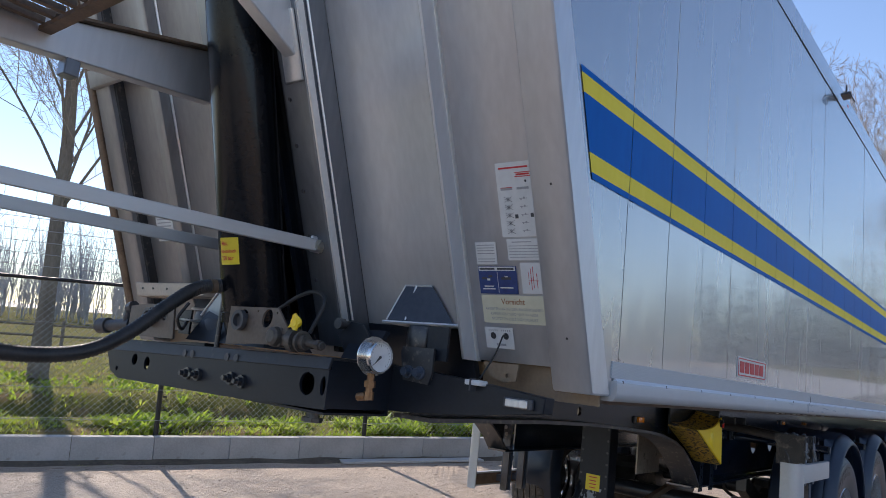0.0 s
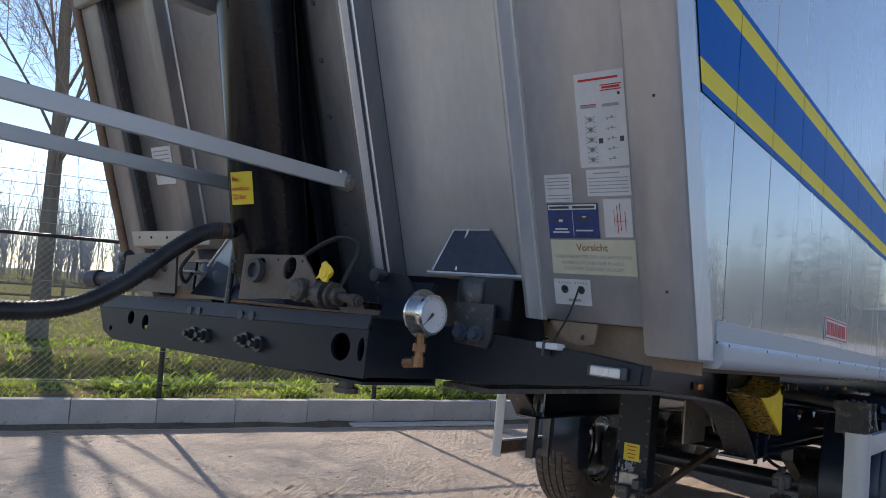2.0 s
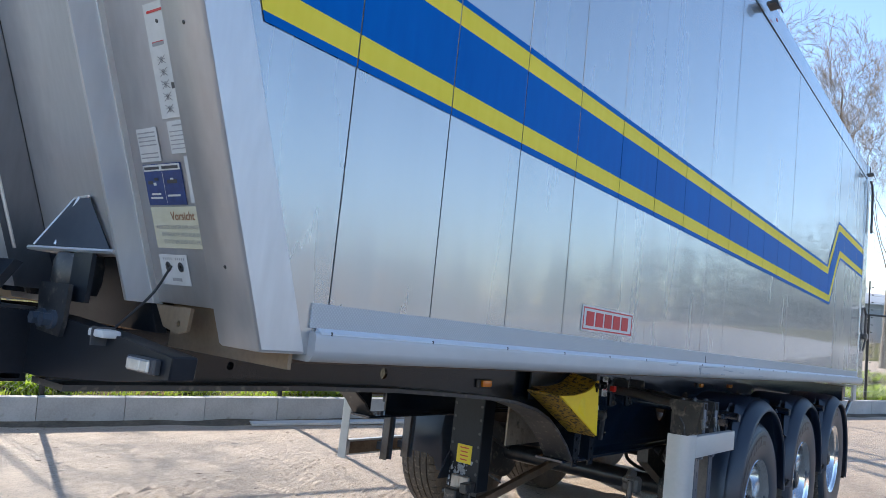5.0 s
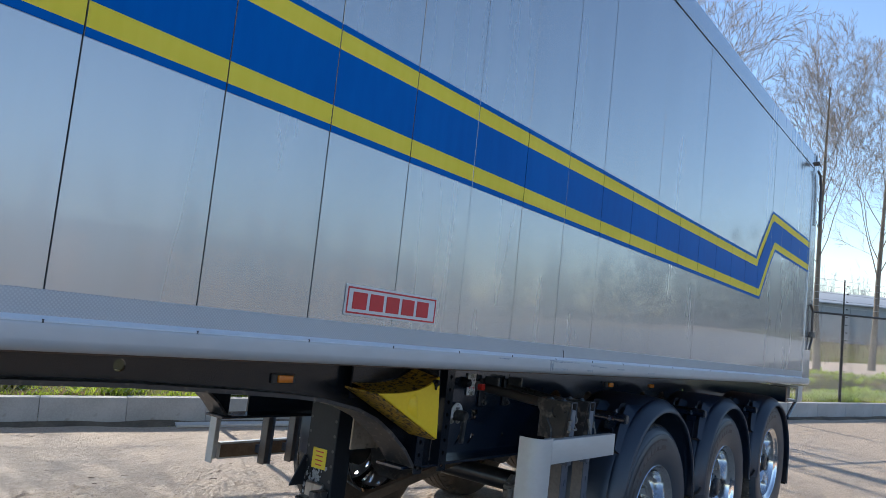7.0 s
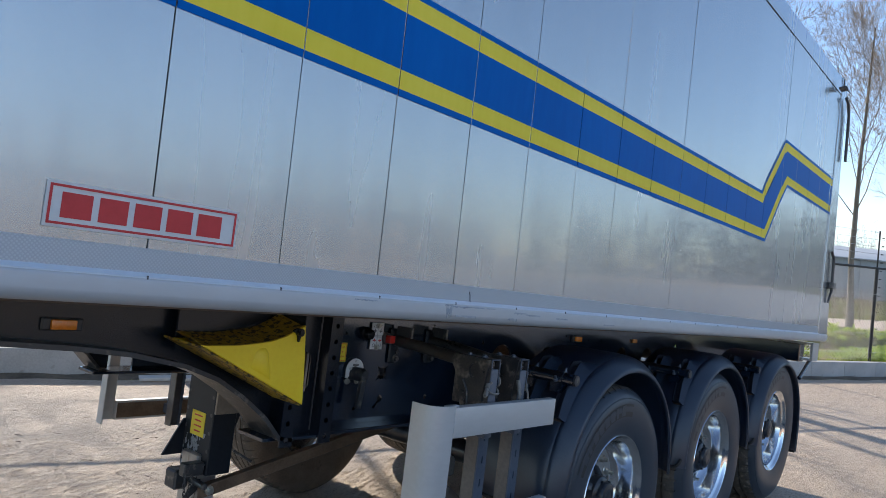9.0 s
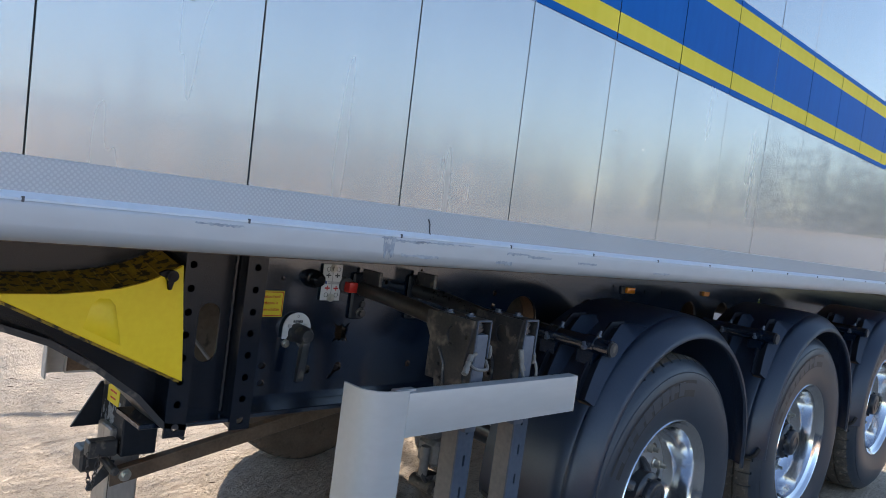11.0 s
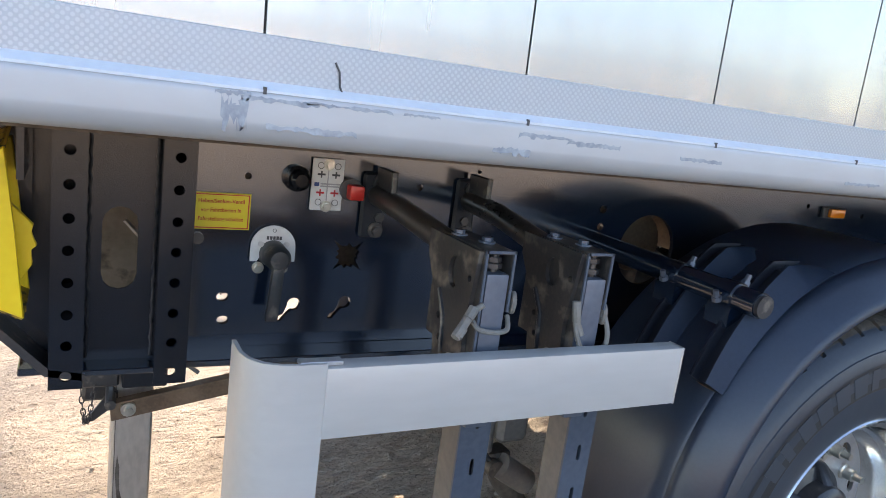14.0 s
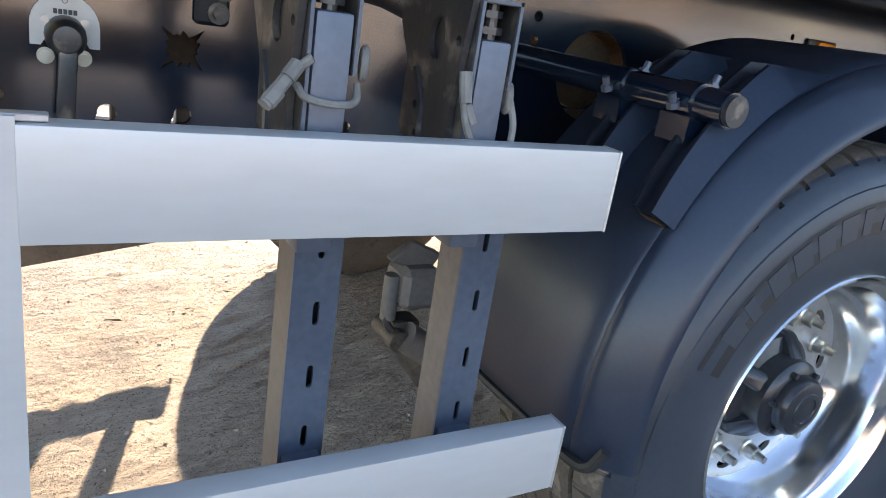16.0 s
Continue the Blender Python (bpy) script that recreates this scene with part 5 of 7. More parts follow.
for y, hole in ((1.200, [[(3.321, 0.240), (3.393, 0.244), (3.396, 0.252), (3.391, 0.258), (3.319, 0.252)]]), (1.305, [])):
    part("foot_cheek", plate(foot_o, hole, Q_Y(y), 0.010), M_FOOT, leg)
for x in (3.253, 3.455):
    part("foot_end", box(x, x + 0.007, 1.2105, 1.3045, 0.250, 0.328), M_FOOT, leg)
part("foot_pan", solid([(3.262, 1.2105, 0.236), (3.30, 1.2105, 0.206), (3.41, 1.2105, 0.206), (3.452, 1.2105, 0.236), (3.262, 1.3045, 0.236), (3.30, 1.3045, 0.206), (3.41, 1.3045, 0.206), (3.452, 1.3045, 0.236)], [(0, 1, 5, 4), (1, 2, 6, 5), (2, 3, 7, 6)]), M_FOOT, leg)
part("foot_bolt", join(rod((3.362, 1.178, 0.314), (3.362, 1.33, 0.314), 0.012, 10), rod((3.362, 1.182, 0.314), (3.362, 1.200, 0.314), 0.021, 6)), M_GALV, leg)
stay = part("leg_brace", bevelled(solid([(3.305, 1.142, 0.728), (4.452, 1.142, 0.935), (4.452, 1.150, 0.935), (3.305, 1.150, 0.728), (3.300, 1.142, 0.791), (4.442, 1.142, 1.00), (4.442, 1.150, 1.00), (3.300, 1.150, 0.791)], HEX), 0.002), M_RUST, trailer, "brown flat brace of the landing leg")
part("brace_lip", solid([(3.300, 1.108, 0.789), (4.442, 1.108, 0.998), (4.442, 1.1415, 0.998), (3.300, 1.1415, 0.789), (3.300, 1.108, 0.794), (4.442, 1.108, 1.003), (4.442, 1.1415, 1.003), (3.300, 1.1415, 0.794)], HEX), M_RUST, stay)
part("brace_bolt", join(rod((3.347, 1.115, 0.765), (3.347, 1.175, 0.765), 0.012, 6), rod((3.347, 1.130, 0.765), (3.347, 1.142, 0.765), 0.020, 14)), M_ZINC, stay)
latch = part("leg_latch", box(3.232, 3.322, 1.150, 1.195, 0.826, 0.880, 0.005), M_DUSTY, leg)
part("latch_plate", prism([(3.240, 0.722), (3.300, 0.806), (3.322, 0.806), (3.322, 0.770), (3.262, 0.722)], "y", 1.165, 1.173, 0.001), M_DUSTY, latch)
part("latch_block", box(3.235, 3.30, 1.22, 1.30, 0.755, 0.835, 0.008), M_DUSTY, latch)
part("latch_pin", rod((3.30, 1.10, 0.795), (3.315, 1.36, 0.795), 0.014, 10), M_DUSTY, latch)
cz = [(3.227 + 0.036 * k / 16, 1.142, 0.853 - 0.013 * k / 16 - 0.112 * math.sin(math.pi * k / 16)) for k in range(17)]
for k, (a, b) in enumerate(zip(cz, cz[1:])):
    mid = (Vector(a) + Vector(b)) / 2
    d = (Vector(b) - Vector(a)).normalized()
    u = Vector((0, 1, 0)) if k % 2 else d.cross(Vector((0, 1, 0)))
    part("chain_link", sweep([mid + d * 0.0115 * math.cos(t) + u * 0.0058 * math.sin(t) for t in [2 * math.pi * q / 10 for q in range(11)]], 0.0018, 5, ends=False), M_DUSTY, latch)
part("leg_pin", rod((3.452, 1.15, 0.915), (3.522, 1.11, 0.87), 0.006, 8), M_DUSTY, leg)

# side guards
def guard(s):
    o = (lambda y: WIDE - 0.13 - y) if s else (lambda y: y)
    low = pose(0, 0, -0.045) if s else None
    g = part("side_guard", join(*[bevelled(box(3.505, 4.146 + 0.012 * k, *sorted((o(0.018), o(0.054))), z, z + 0.103, 0), 0.003, 2) for k, z in ((0, 1.227), (1, 0.832))]), M_GUARD, trailer, "pale aluminium side guard with a rounded front end", low)
    # rusty brown backs, which also stand in for the bars' shaded inner faces
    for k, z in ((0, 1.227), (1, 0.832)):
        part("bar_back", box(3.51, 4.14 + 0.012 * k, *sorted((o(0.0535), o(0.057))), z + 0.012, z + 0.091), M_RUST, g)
    bm = bmesh.new()
    prof = [(3.506, 0.020), (3.47, 0.020), (3.445, 0.023), (3.422, 0.034), (3.406, 0.054), (3.400, 0.079), (3.400, 0.125)]
    inn = [(3.506, 0.026), (3.47, 0.026), (3.447, 0.029), (3.427, 0.039), (3.412, 0.057), (3.406, 0.080), (3.406, 0.125)]
    loop = prof + inn[::-1]
    n = len(loop)
    va = [bm.verts.new((x, o(y), 0.832)) for x, y in loop]
    vb = [bm.verts.new((x, o(y), 1.336)) for x, y in loop]
    for i in range(n):
        bm.faces.new((va[i], va[(i + 1) % n], vb[(i + 1) % n], vb[i]))
    for vs in (va, vb):
        for i in range(len(prof) - 1):
            bm.faces.new((vs[i], vs[i + 1], vs[n - 2 - i], vs[n - 1 - i]))
    part("guard_end", bm, M_GUARD, g, angle=40)
    part("end_clip", box(3.47, 3.53, *sorted((o(0.026), o(0.044))), 1.331, 1.337, 0.001), M_GALV, g)
    for k, z in ((0, 1.227), (1, 0.832)):
        part("end_cap", box(4.146 + 0.012 * k, 4.150 + 0.012 * k, *sorted((o(0.017), o(0.055))), z - 0.001, z + 0.104, 0.002), M_GALV, g)
    for n, (x, hx) in enumerate(((3.772, 3.757), (3.996, 3.950))):
        side = lambda a, b: sorted((o(a), o(b)))
        p = part("guard_post", plate([(x, 0.80), (x + 0.058, 0.80), (x + 0.058, 1.235), (x, 1.235)], [slot(x + 0.032, 0.848 + 0.085 * k, 0.008, 0.031, 4) for k in range(5)], Q_Y(min(side(0.10, 0.105))), 0.005), M_POST, trailer, "slotted grey steel guard post", low)
        # forward cheek in tan: the glow of sunlit ground is in its colour
        part("post_cheek", box(x, x + 0.005, *side(0.105, 0.16), 0.80, 1.235), M_CHEEK, p)
        part("post_cheek", box(x + 0.053, x + 0.058, *side(0.105, 0.16), 0.80, 1.235), M_POST, p)
        # added black sheet makes the slots read as shaded
        part("post_backing", box(x + 0.0055, x + 0.0525, *side(0.135, 0.139), 0.80, 1.235), M_INK, p)
        part("post_foot", box(x + 0.005, x + 0.051, *side(0.057, 0.10), 0.86, 0.91), M_POST, p)
        t0, t1, tt = hx + 0.006, hx + 0.047, 1.446 - 0.008 * n
        part("square_tube", box(t0, t1, *side(0.072, 0.116), 1.19, tt, 0.005, 2), M_TUBE, p)
        cx = (t0 + t1) / 2
        part("tube_bolt", join(rod((cx, o(0.094), tt), (cx, o(0.094), 1.478), 0.008, 10), rod((cx, o(0.094), tt + 0.006), (cx, o(0.094), tt + 0.014), 0.015, 6), rod((cx, o(0.094), 1.462), (cx, o(0.094), 1.470), 0.013, 6)), M_DUSTY, p)
        a, b = hx, hx + 0.053
        head = part("guard_head", join(box(a, a + 0.004, *side(0.074, 0.24), 1.30, 1.477), box(b - 0.004, b, *side(0.074, 0.16), 1.385, 1.477), box(a, b, *side(0.074, 0.22), 1.477, 1.482, 0.001)), M_HEAD, trailer, "bolted steel head of the side guard", low)
        part("head_rim", join(box(a - 0.0005, a + 0.0035, *side(0.071, 0.075), 1.30, 1.483), box(b - 0.0035, b + 0.0005, *side(0.071, 0.075), 1.385, 1.483), box(a, b, *side(0.071, 0.075), 1.4785, 1.483)), M_POST, head)
        pl = [(o(0.25), 1.48), (o(0.078), 1.48), (o(0.086), 1.42), (o(0.098), 1.35), (o(0.090), 1.27), (o(0.095), 1.225), (o(0.115), 1.195), (o(0.15), 1.190), (o(0.18), 1.21), (o(0.195), 1.30), (o(0.21), 1.38), (o(0.25), 1.44)]
        part("head_plate", plate(pl, [ring(o(0.150), 1.430, 0.020, 14, 0.026), ring(o(0.098), 1.432, 0.006, 10)] + [ring(o(0.185 - 0.010 * k), 1.345 - 0.035 * k, 0.006, 8) for k in range(4)], Q_X(a - 0.009), 0.008), M_HEAD, head)
        part("plate_rib", sweep([(a - 0.011, o(0.19), 1.39), (a - 0.011, o(0.165), 1.35), (a - 0.011, o(0.16), 1.30), (a - 0.011, o(0.15), 1.23)], 0.004, 6), M_DUSTY, head)
        for yy, zz in ((0.125, 1.285), (0.135, 1.235)):
            part("head_bolt", join(rod((a - 0.022, o(yy), zz), (a - 0.008, o(yy), zz), 0.010, 6), rod((a - 0.013, o(yy), zz), (a - 0.008, o(yy), zz), 0.015, 12)), M_TAN, head)
        for dx, yy in ((0.014, 0.19), (0.036, 0.135)):
            part("top_bolt", join(rod((a + dx, o(yy), 1.482), (a + dx, o(yy), 1.491), 0.009, 6), rod((a + dx, o(yy), 1.482), (a + dx, o(yy), 1.485), 0.014, 12)), M_POST, head)
        ax = x + 0.008
        arm_ = part("guard_arm", sweep([(ax + 0.002, o(0.60), 1.478), (ax, o(0.45), 1.472), (hx + 0.02, o(0.19), 1.452)], 0.0235, 16), M_ARM, trailer, "dusty round guard arm", low)
        pf = part("arm_plate", box(ax - 0.034, ax + 0.020, *side(0.586, 0.598), 1.382, 1.526, 0.006), M_FRAME, arm_)
        for dz in (1.504, 1.402):
            part("flange_bolt", join(rod((ax + 0.002, o(0.586), dz), (ax + 0.002, o(0.570), dz), 0.011, 6), rod((ax + 0.002, o(0.586), dz), (ax + 0.002, o(0.582), dz), 0.017, 12)), M_DUSTY, pf)
        part("arm_web", box(ax - 0.006, ax + 0.006, *side(0.50, 0.586), 1.48, 1.54, 0.002), M_DUSTY, arm_)
        if not s:
            if n == 0:
                lp = [(a - 0.008, 0.075, 1.372), (a - 0.002, 0.062, 1.362), (a + 0.02, 0.060, 1.357), (a + 0.045, 0.062, 1.357), (b + 0.004, 0.072, 1.362), (b + 0.008, 0.085, 1.375)]
                rx, rz = b + 0.012, 1.398
                pin = join(rod((a - 0.012, 0.072, 1.386), (a - 0.044, 0.056, 1.352), 0.0075, 10), rod((a - 0.008, 0.073, 1.392), (a - 0.020, 0.067, 1.378), 0.0085, 10), rod((a - 0.012, 0.072, 1.386), (a + 0.004, 0.066, 1.40), 0.005, 8), rod((a - 0.030, 0.062, 1.366), (a - 0.041, 0.057, 1.354), 0.0088, 10))
            else:
                lp = [(a - 0.008, 0.070, 1.372), (a - 0.006, 0.060, 1.345), (a + 0.012, 0.058, 1.315), (a + 0.035, 0.058, 1.302), (b + 0.002, 0.060, 1.312), (b + 0.010, 0.066, 1.345), (b + 0.006, 0.078, 1.378)]
                rx, rz = b + 0.006, 1.375
                pin = join(rod((a - 0.010, 0.070, 1.402), (a - 0.008, 0.064, 1.368), 0.0075, 10), rod((a - 0.004, 0.068, 1.366), (a + 0.004, 0.062, 1.345), 0.006, 8))
            part("cable_loop", sweep(curve_pts(lp, 8), 0.0042, 8), M_ROPE, p, "grey cable loop")
            part("pin_ring", sweep([(rx + 0.003 * math.sin(t), 0.082 + 0.010 * math.sin(t), rz + 0.015 * math.cos(t)) for t in [2 * math.pi * k / 14 for k in range(15)]], 0.0045, 8, ends=False), M_ROPE, p)
            part("lock_pin", pin, M_ROPE, p)


guard(0)
guard(1)

# ---- wheels ----
def wp(u, v, h):
    return (u, h, v)


tyre_prof = [(0.296, 0.060), (0.300, 0.046), (0.318, 0.040), (0.345, 0.034), (0.385, 0.028), (0.430, 0.026), (0.456, 0.0285), (0.470, 0.032), (0.4765, 0.0345), (0.478, 0.0333), (0.4795, 0.0360), (0.489, 0.0405), (0.497, 0.046), (0.512, 0.060), (0.519, 0.068)]
tread = [(0.519, 0.068), (0.528, 0.082)]
for y in (0.135, 0.195, 0.255, 0.315):
    tread += [(0.531, y - 0.006), (0.518, y - 0.004), (0.518, y + 0.004), (0.531, y + 0.006)]
tread += [(0.528, 0.368), (0.519, 0.382)]
inner = [(0.519, 0.382), (0.497, 0.404), (0.47, 0.416), (0.43, 0.424), (0.385, 0.42), (0.33, 0.41), (0.296, 0.39), (0.290, 0.22)]
bm_t = bmesh.new()
prof = tyre_prof + tread[1:] + inner[1:]
NT = 216


def tread_pt(r, h, k):
    """A point of the tyre; the shoulders are notched 54 times."""
    if r > 0.515 and (h < 0.10 or h > 0.35) and k % 4 > 1:
        r -= 0.009
    a = 2 * math.pi * (k // 4 + (0.0, 0.80, 0.83, 0.97)[k % 4]) / 54
    return wp(r * math.cos(a), r * math.sin(a), h)


rings_ = [[bm_t.verts.new(tread_pt(r, h, k)) for k in range(NT)] for r, h in prof]
for i, (a, b) in enumerate(zip(rings_, rings_[1:])):
    for k in range(NT):
        fc = bm_t.faces.new((a[k], b[k], b[(k + 1) % NT], a[(k + 1) % NT]))
        fc.material_index = 2 if i >= len(tyre_prof) + len(tread) - 2 else 1 if i >= len(tyre_prof) - 1 else 0
rim_prof = [(0.300, 0.060), (0.303, 0.048), (0.299, 0.042), (0.293, 0.046), (0.288, 0.056), (0.280, 0.062), (0.268, 0.070), (0.262, 0.090), (0.258, 0.130), (0.250, 0.158), (0.238, 0.176), (0.232, 0.182)]
part_rim = rim_prof + [(0.232, 0.192), (0.262, 0.20), (0.272, 0.38), (0.292, 0.392), (0.300, 0.385)]
bm_r = lathe(part_rim, wp, 64, True)
disc_holes = [ring(0.198 * math.cos(2 * math.pi * (k + 0.5) / 10), 0.198 * math.sin(2 * math.pi * (k + 0.5) / 10), 0.024, 12, 0.013, 2 * math.pi * (k + 0.5) / 10 + math.pi / 2) for k in range(10)]
bm_d = plate(ring(0, 0, 0.234, 64), disc_holes + [ring(0, 0, 0.11, 32)], lambda u, v, w: (u, 0.182 + w, v), 0.01)
bm_hub = join(lathe([(0.0, 0.070), (0.048, 0.070), (0.058, 0.074), (0.064, 0.084), (0.064, 0.100), (0.078, 0.104), (0.086, 0.112), (0.090, 0.150), (0.118, 0.162), (0.125, 0.178), (0.125, 0.23)], wp, 36))
for k in range(5):
    a = 2 * math.pi * k / 5 + 0.3
    bm_hub = join(bm_hub, moved(prism([(0.060, 0.100), (0.128, 0.160), (0.128, 0.200), (0.060, 0.200)], "z", -0.020, 0.020, 0.006), Matrix.Rotation(-a, 4, "Y")))
for k in range(6):
    a = 2 * math.pi * k / 6
    bm_hub = join(bm_hub, lathe([(0.0, 0.092), (0.007, 0.092), (0.007, 0.106)], lambda u, v, h: (u + 0.071 * math.cos(a), h, v + 0.071 * math.sin(a)), 6))
bm_hub = join(bm_hub, lathe([(0.026, 0.0705), (0.028, 0.0675), (0.036, 0.0675), (0.038, 0.0705)], wp, 30, True))
bm_nut = join(lathe([(0.0, -0.052), (0.0085, -0.052), (0.0095, -0.03), (0.0150, -0.030), (0.0165, -0.026), (0.0165, -0.008), (0.0215, -0.005), (0.0215, 0.0)], wp, 12))
wheel_data = {}


def first(name, bm, mt, angle=35):
    bmesh.ops.recalc_face_normals(bm, faces=bm.faces)
    me = bpy.data.meshes.new(name)
    bm.to_mesh(me)
    bm.free()
    for k in mt if isinstance(mt, list) else [mt]:
        me.materials.append(k)
    me.shade_smooth()
    me.set_sharp_from_angle(angle=radians(angle))
    wheel_data[name] = me


first("tyre", bm_t, [M_TYRE, M_TREAD, M_CLAY])
first("rim", bm_r, M_RIM)
first("wheel_disc", bm_d, M_DISC)
first("hub", bm_hub, M_HUB)
first("wheel_nut", bm_nut, M_ZINC)
# raised plain blocks in place of the tyre's lettering
def sidewall_block(k):
    bm = bmesh.new()
    a0 = radians(150 - 7.6 * k)
    a1 = a0 - radians(5.6 if k not in (1, 6) else 3.2)
    ra, rb = 0.398, 0.446
    vs = [bm.verts.new((r * math.cos(a), h, r * math.sin(a))) for h in (0.0256, 0.030) for r, a in ((ra, a0), (rb, a0), (rb, a1), (ra, a1))]
    for q in HEX:
        bm.faces.new([vs[i] for i in q])
    return bm


M_MARK = surface("black_tyre_lettering", (0.034, 0.042, 0.054), (0.044, 0.053, 0.066), 0.42, 0.0, 9, 90, 0.05)
for k in range(8):
    first("sidewall_block_%d" % k, sidewall_block(k), M_MARK)
bm = bmesh.new()
arc = [radians(158 - 78 * k / 24) for k in range(25)]
for a, b in zip(arc, arc[1:]):
    bm.faces.new([bm.verts.new((r * math.cos(t), h, r * math.sin(t))) for r, t, h in ((0.392, a, 0.0262), (0.452, a, 0.0272), (0.452, b, 0.0272), (0.392, b, 0.0262))])
first("sidewall_patch", bm, M_CABLE)
WHEELS = [(4.838, 0.555), (6.150, 0.522), (7.462, 0.522)]
for far in (0, 1):
    for k, (x, wz) in enumerate(WHEELS):
        m = Matrix.Translation((x - 0.06 if far else x, WIDE + 0.04 if far else 0.0, local_z(x, 0.522 if far else wz))) @ pose(0, 0, 0, 0, 23 * k + 9, 180 if far else 0)
        w = part("wheel", None, None, trailer, "" if far else "black tyre on a polished aluminium rim", m, data=wheel_data["rim"])
        part("tyre", None, None, w, data=wheel_data["tyre"])
        part("wheel_disc", None, None, w, data=wheel_data["wheel_disc"])
        part("hub", None, None, w, data=wheel_data["hub"])
        if not far:
            spin = pose(0, 0, 0, 0, -(23 * k + 9), 0)
            part("sidewall_patch", None, None, w, "", spin, data=wheel_data["sidewall_patch"])
            for j in range(8):
                part("sidewall_block", None, None, w, "", spin, data=wheel_data["sidewall_block_%d" % j])
        for j in range(10):
            a = 2 * math.pi * j / 10
            part("wheel_nut", None, None, w, "", Matrix.Translation((0.1675 * math.cos(a), 0.182, 0.1675 * math.sin(a))), data=wheel_data["wheel_nut"])
for x, wz in WHEELS:
    part("axle", sweep([(x, 0.35, local_z(x, wz)), (x, WIDE - 0.35, local_z(x, wz))], 0.065, 18), M_HUB, trailer)
    for s in (0, 1):
        o = (lambda y: WIDE - y) if s else (lambda y: y)
        zz = local_z(x, wz)
        part("trailing_arm", prism([(x + 0.1, zz + 0.06), (x + 0.1, zz - 0.06), (x - 0.45, 1.02), (x - 0.45, 1.14)], "y", *sorted((o(0.59), o(0.66)))), M_DUSTY, trailer)
        part("air_bag", lathe([(0.10, 0.0), (0.12, 0.05), (0.10, 0.10), (0.12, 0.15), (0.10, 0.2)], lambda u, v, h: (x + 0.28 + u, o(0.64) + v, zz + 0.04 + h), 20), M_CABLE, trailer)
        part("brake_drum", lathe([(0.20, 0.42), (0.205, 0.60), (0.15, 0.61), (0.07, 0.62)], lambda u, v, h: (x + u, o(h), zz + v), 28), M_DUSTY, trailer)


# mudguards
def fender(x, wz, far, flap0, flap1, name_label):
    o = (lambda y: WIDE - y) if far else (lambda y: y)
    top = 1.495
    path = []
    for k in range(37):
        a = math.pi * k / 36
        px = x - 0.605 * math.cos(a)
        pz = top - 0.62 + 0.62 * math.sin(a) ** 0.92
        path.append((px, pz, -math.cos(a), math.sin(a)))
    tuck = 0.055 if far else 0.008
    path = [(path[0][0] + tuck, flap0, -1, 0)] + [(path[0][0] + tuck * 0.36, (flap0 + path[0][1]) / 2, -1, 0)] + path + [(path[-1][0] - 0.004, (flap1 + path[-1][1]) / 2, 1, 0), (path[-1][0] - 0.008, flap1, 1, 0)]
    sect = [(0.010, -0.074), (0.001, -0.070), (0.0, -0.060), (0.008, -0.050), (0.026, -0.032), (0.046, -0.014), (0.060, -0.005), (0.074, -0.0005), (0.078, -0.0025), (0.083, 0.0015), (0.13, 0.005), (0.28, 0.005), (0.40, 0.003), (0.412, -0.012), (0.414, -0.16)]
    bm = bmesh.new()
    rows = []
    for px, pz, nx, nz in path:
        rows.append([bm.verts.new((px + nx * d, o(y), pz + nz * d)) for y, d in sect])
    for a, b in zip(rows, rows[1:]):
        for i in range(len(sect) - 1):
            bm.faces.new((a[i], a[i + 1], b[i + 1], b[i]))
    bmesh.ops.solidify(bm, geom=bm.faces[:], thickness=0.006)
    fd = part("mudguard", bm, M_FENDER, trailer, name_label, angle=50)
    if not far:
        part("rolled_lip", sweep(curve_pts([(x - 0.598, o(0.385), flap0 + 0.006), (x - 0.603, o(0.34), flap0), (x - 0.603, o(0.20), flap0), (x - 0.603, o(0.07), flap0), (x - 0.600, o(0.03), flap0 + 0.012), (x - 0.592, o(0.012), flap0 + 0.05)], 6), 0.009, 8), M_CABLE, fd)
    # two hollow ridges that carry the mudguard arm: a sloping outer flank, a channelled top, an open lower mouth
    def skin(a, d, y):
        return (x - 0.605 * math.cos(a) - math.cos(a) * d, o(y), top - 0.62 + 0.62 * math.sin(a) ** 0.92 + math.sin(a) * d)

    for yb in (0.086, 0.246):
        bm = bmesh.new()
        rows = []
        for k in range(15):
            a = math.pi * (0.172 + 0.158 * min(k, 12) / 12 + 0.021 * max(0, k - 12))
            h = (0.046, 0.046, 0.025, 0.006)[max(0, k - 11)]
            w = -0.016 + 0.058 * k / 14
            cut = min(0.020, h - 0.004)
            rows.append([bm.verts.new(skin(a, d, yb + q)) for q, d in ((-0.030 + 0.024 * k / 14, 0.002), (w, h), (w + 0.006, h), (w + 0.008, h - cut), (w + 0.034, h - cut), (w + 0.036, h), (w + 0.043, h), (w + 0.046, 0.002))])
        for a, b in zip(rows, rows[1:]):
            for i in range(7):
                bm.faces.new((a[i], a[i + 1], b[i + 1], b[i])).material_index = int(i > 0)
            bm.faces.new((a[0], b[0], b[7], a[7])).material_index = 1
        for cap in (rows[0], rows[-1][::-1]):
            bm.faces.new(cap).material_index = 1
        part("mudguard_ridge", bm, [M_RSIDE, M_RIDGE], fd, angle=25)
        ea = math.pi * 0.1708
        part("ridge_mouth", solid([skin(ea, d, yb + q) for q, d in ((-0.018, 0.004), (0.024, 0.004), (0.024, 0.024), (-0.012, 0.024))], [(0, 1, 2, 3)]), M_RUST, fd)
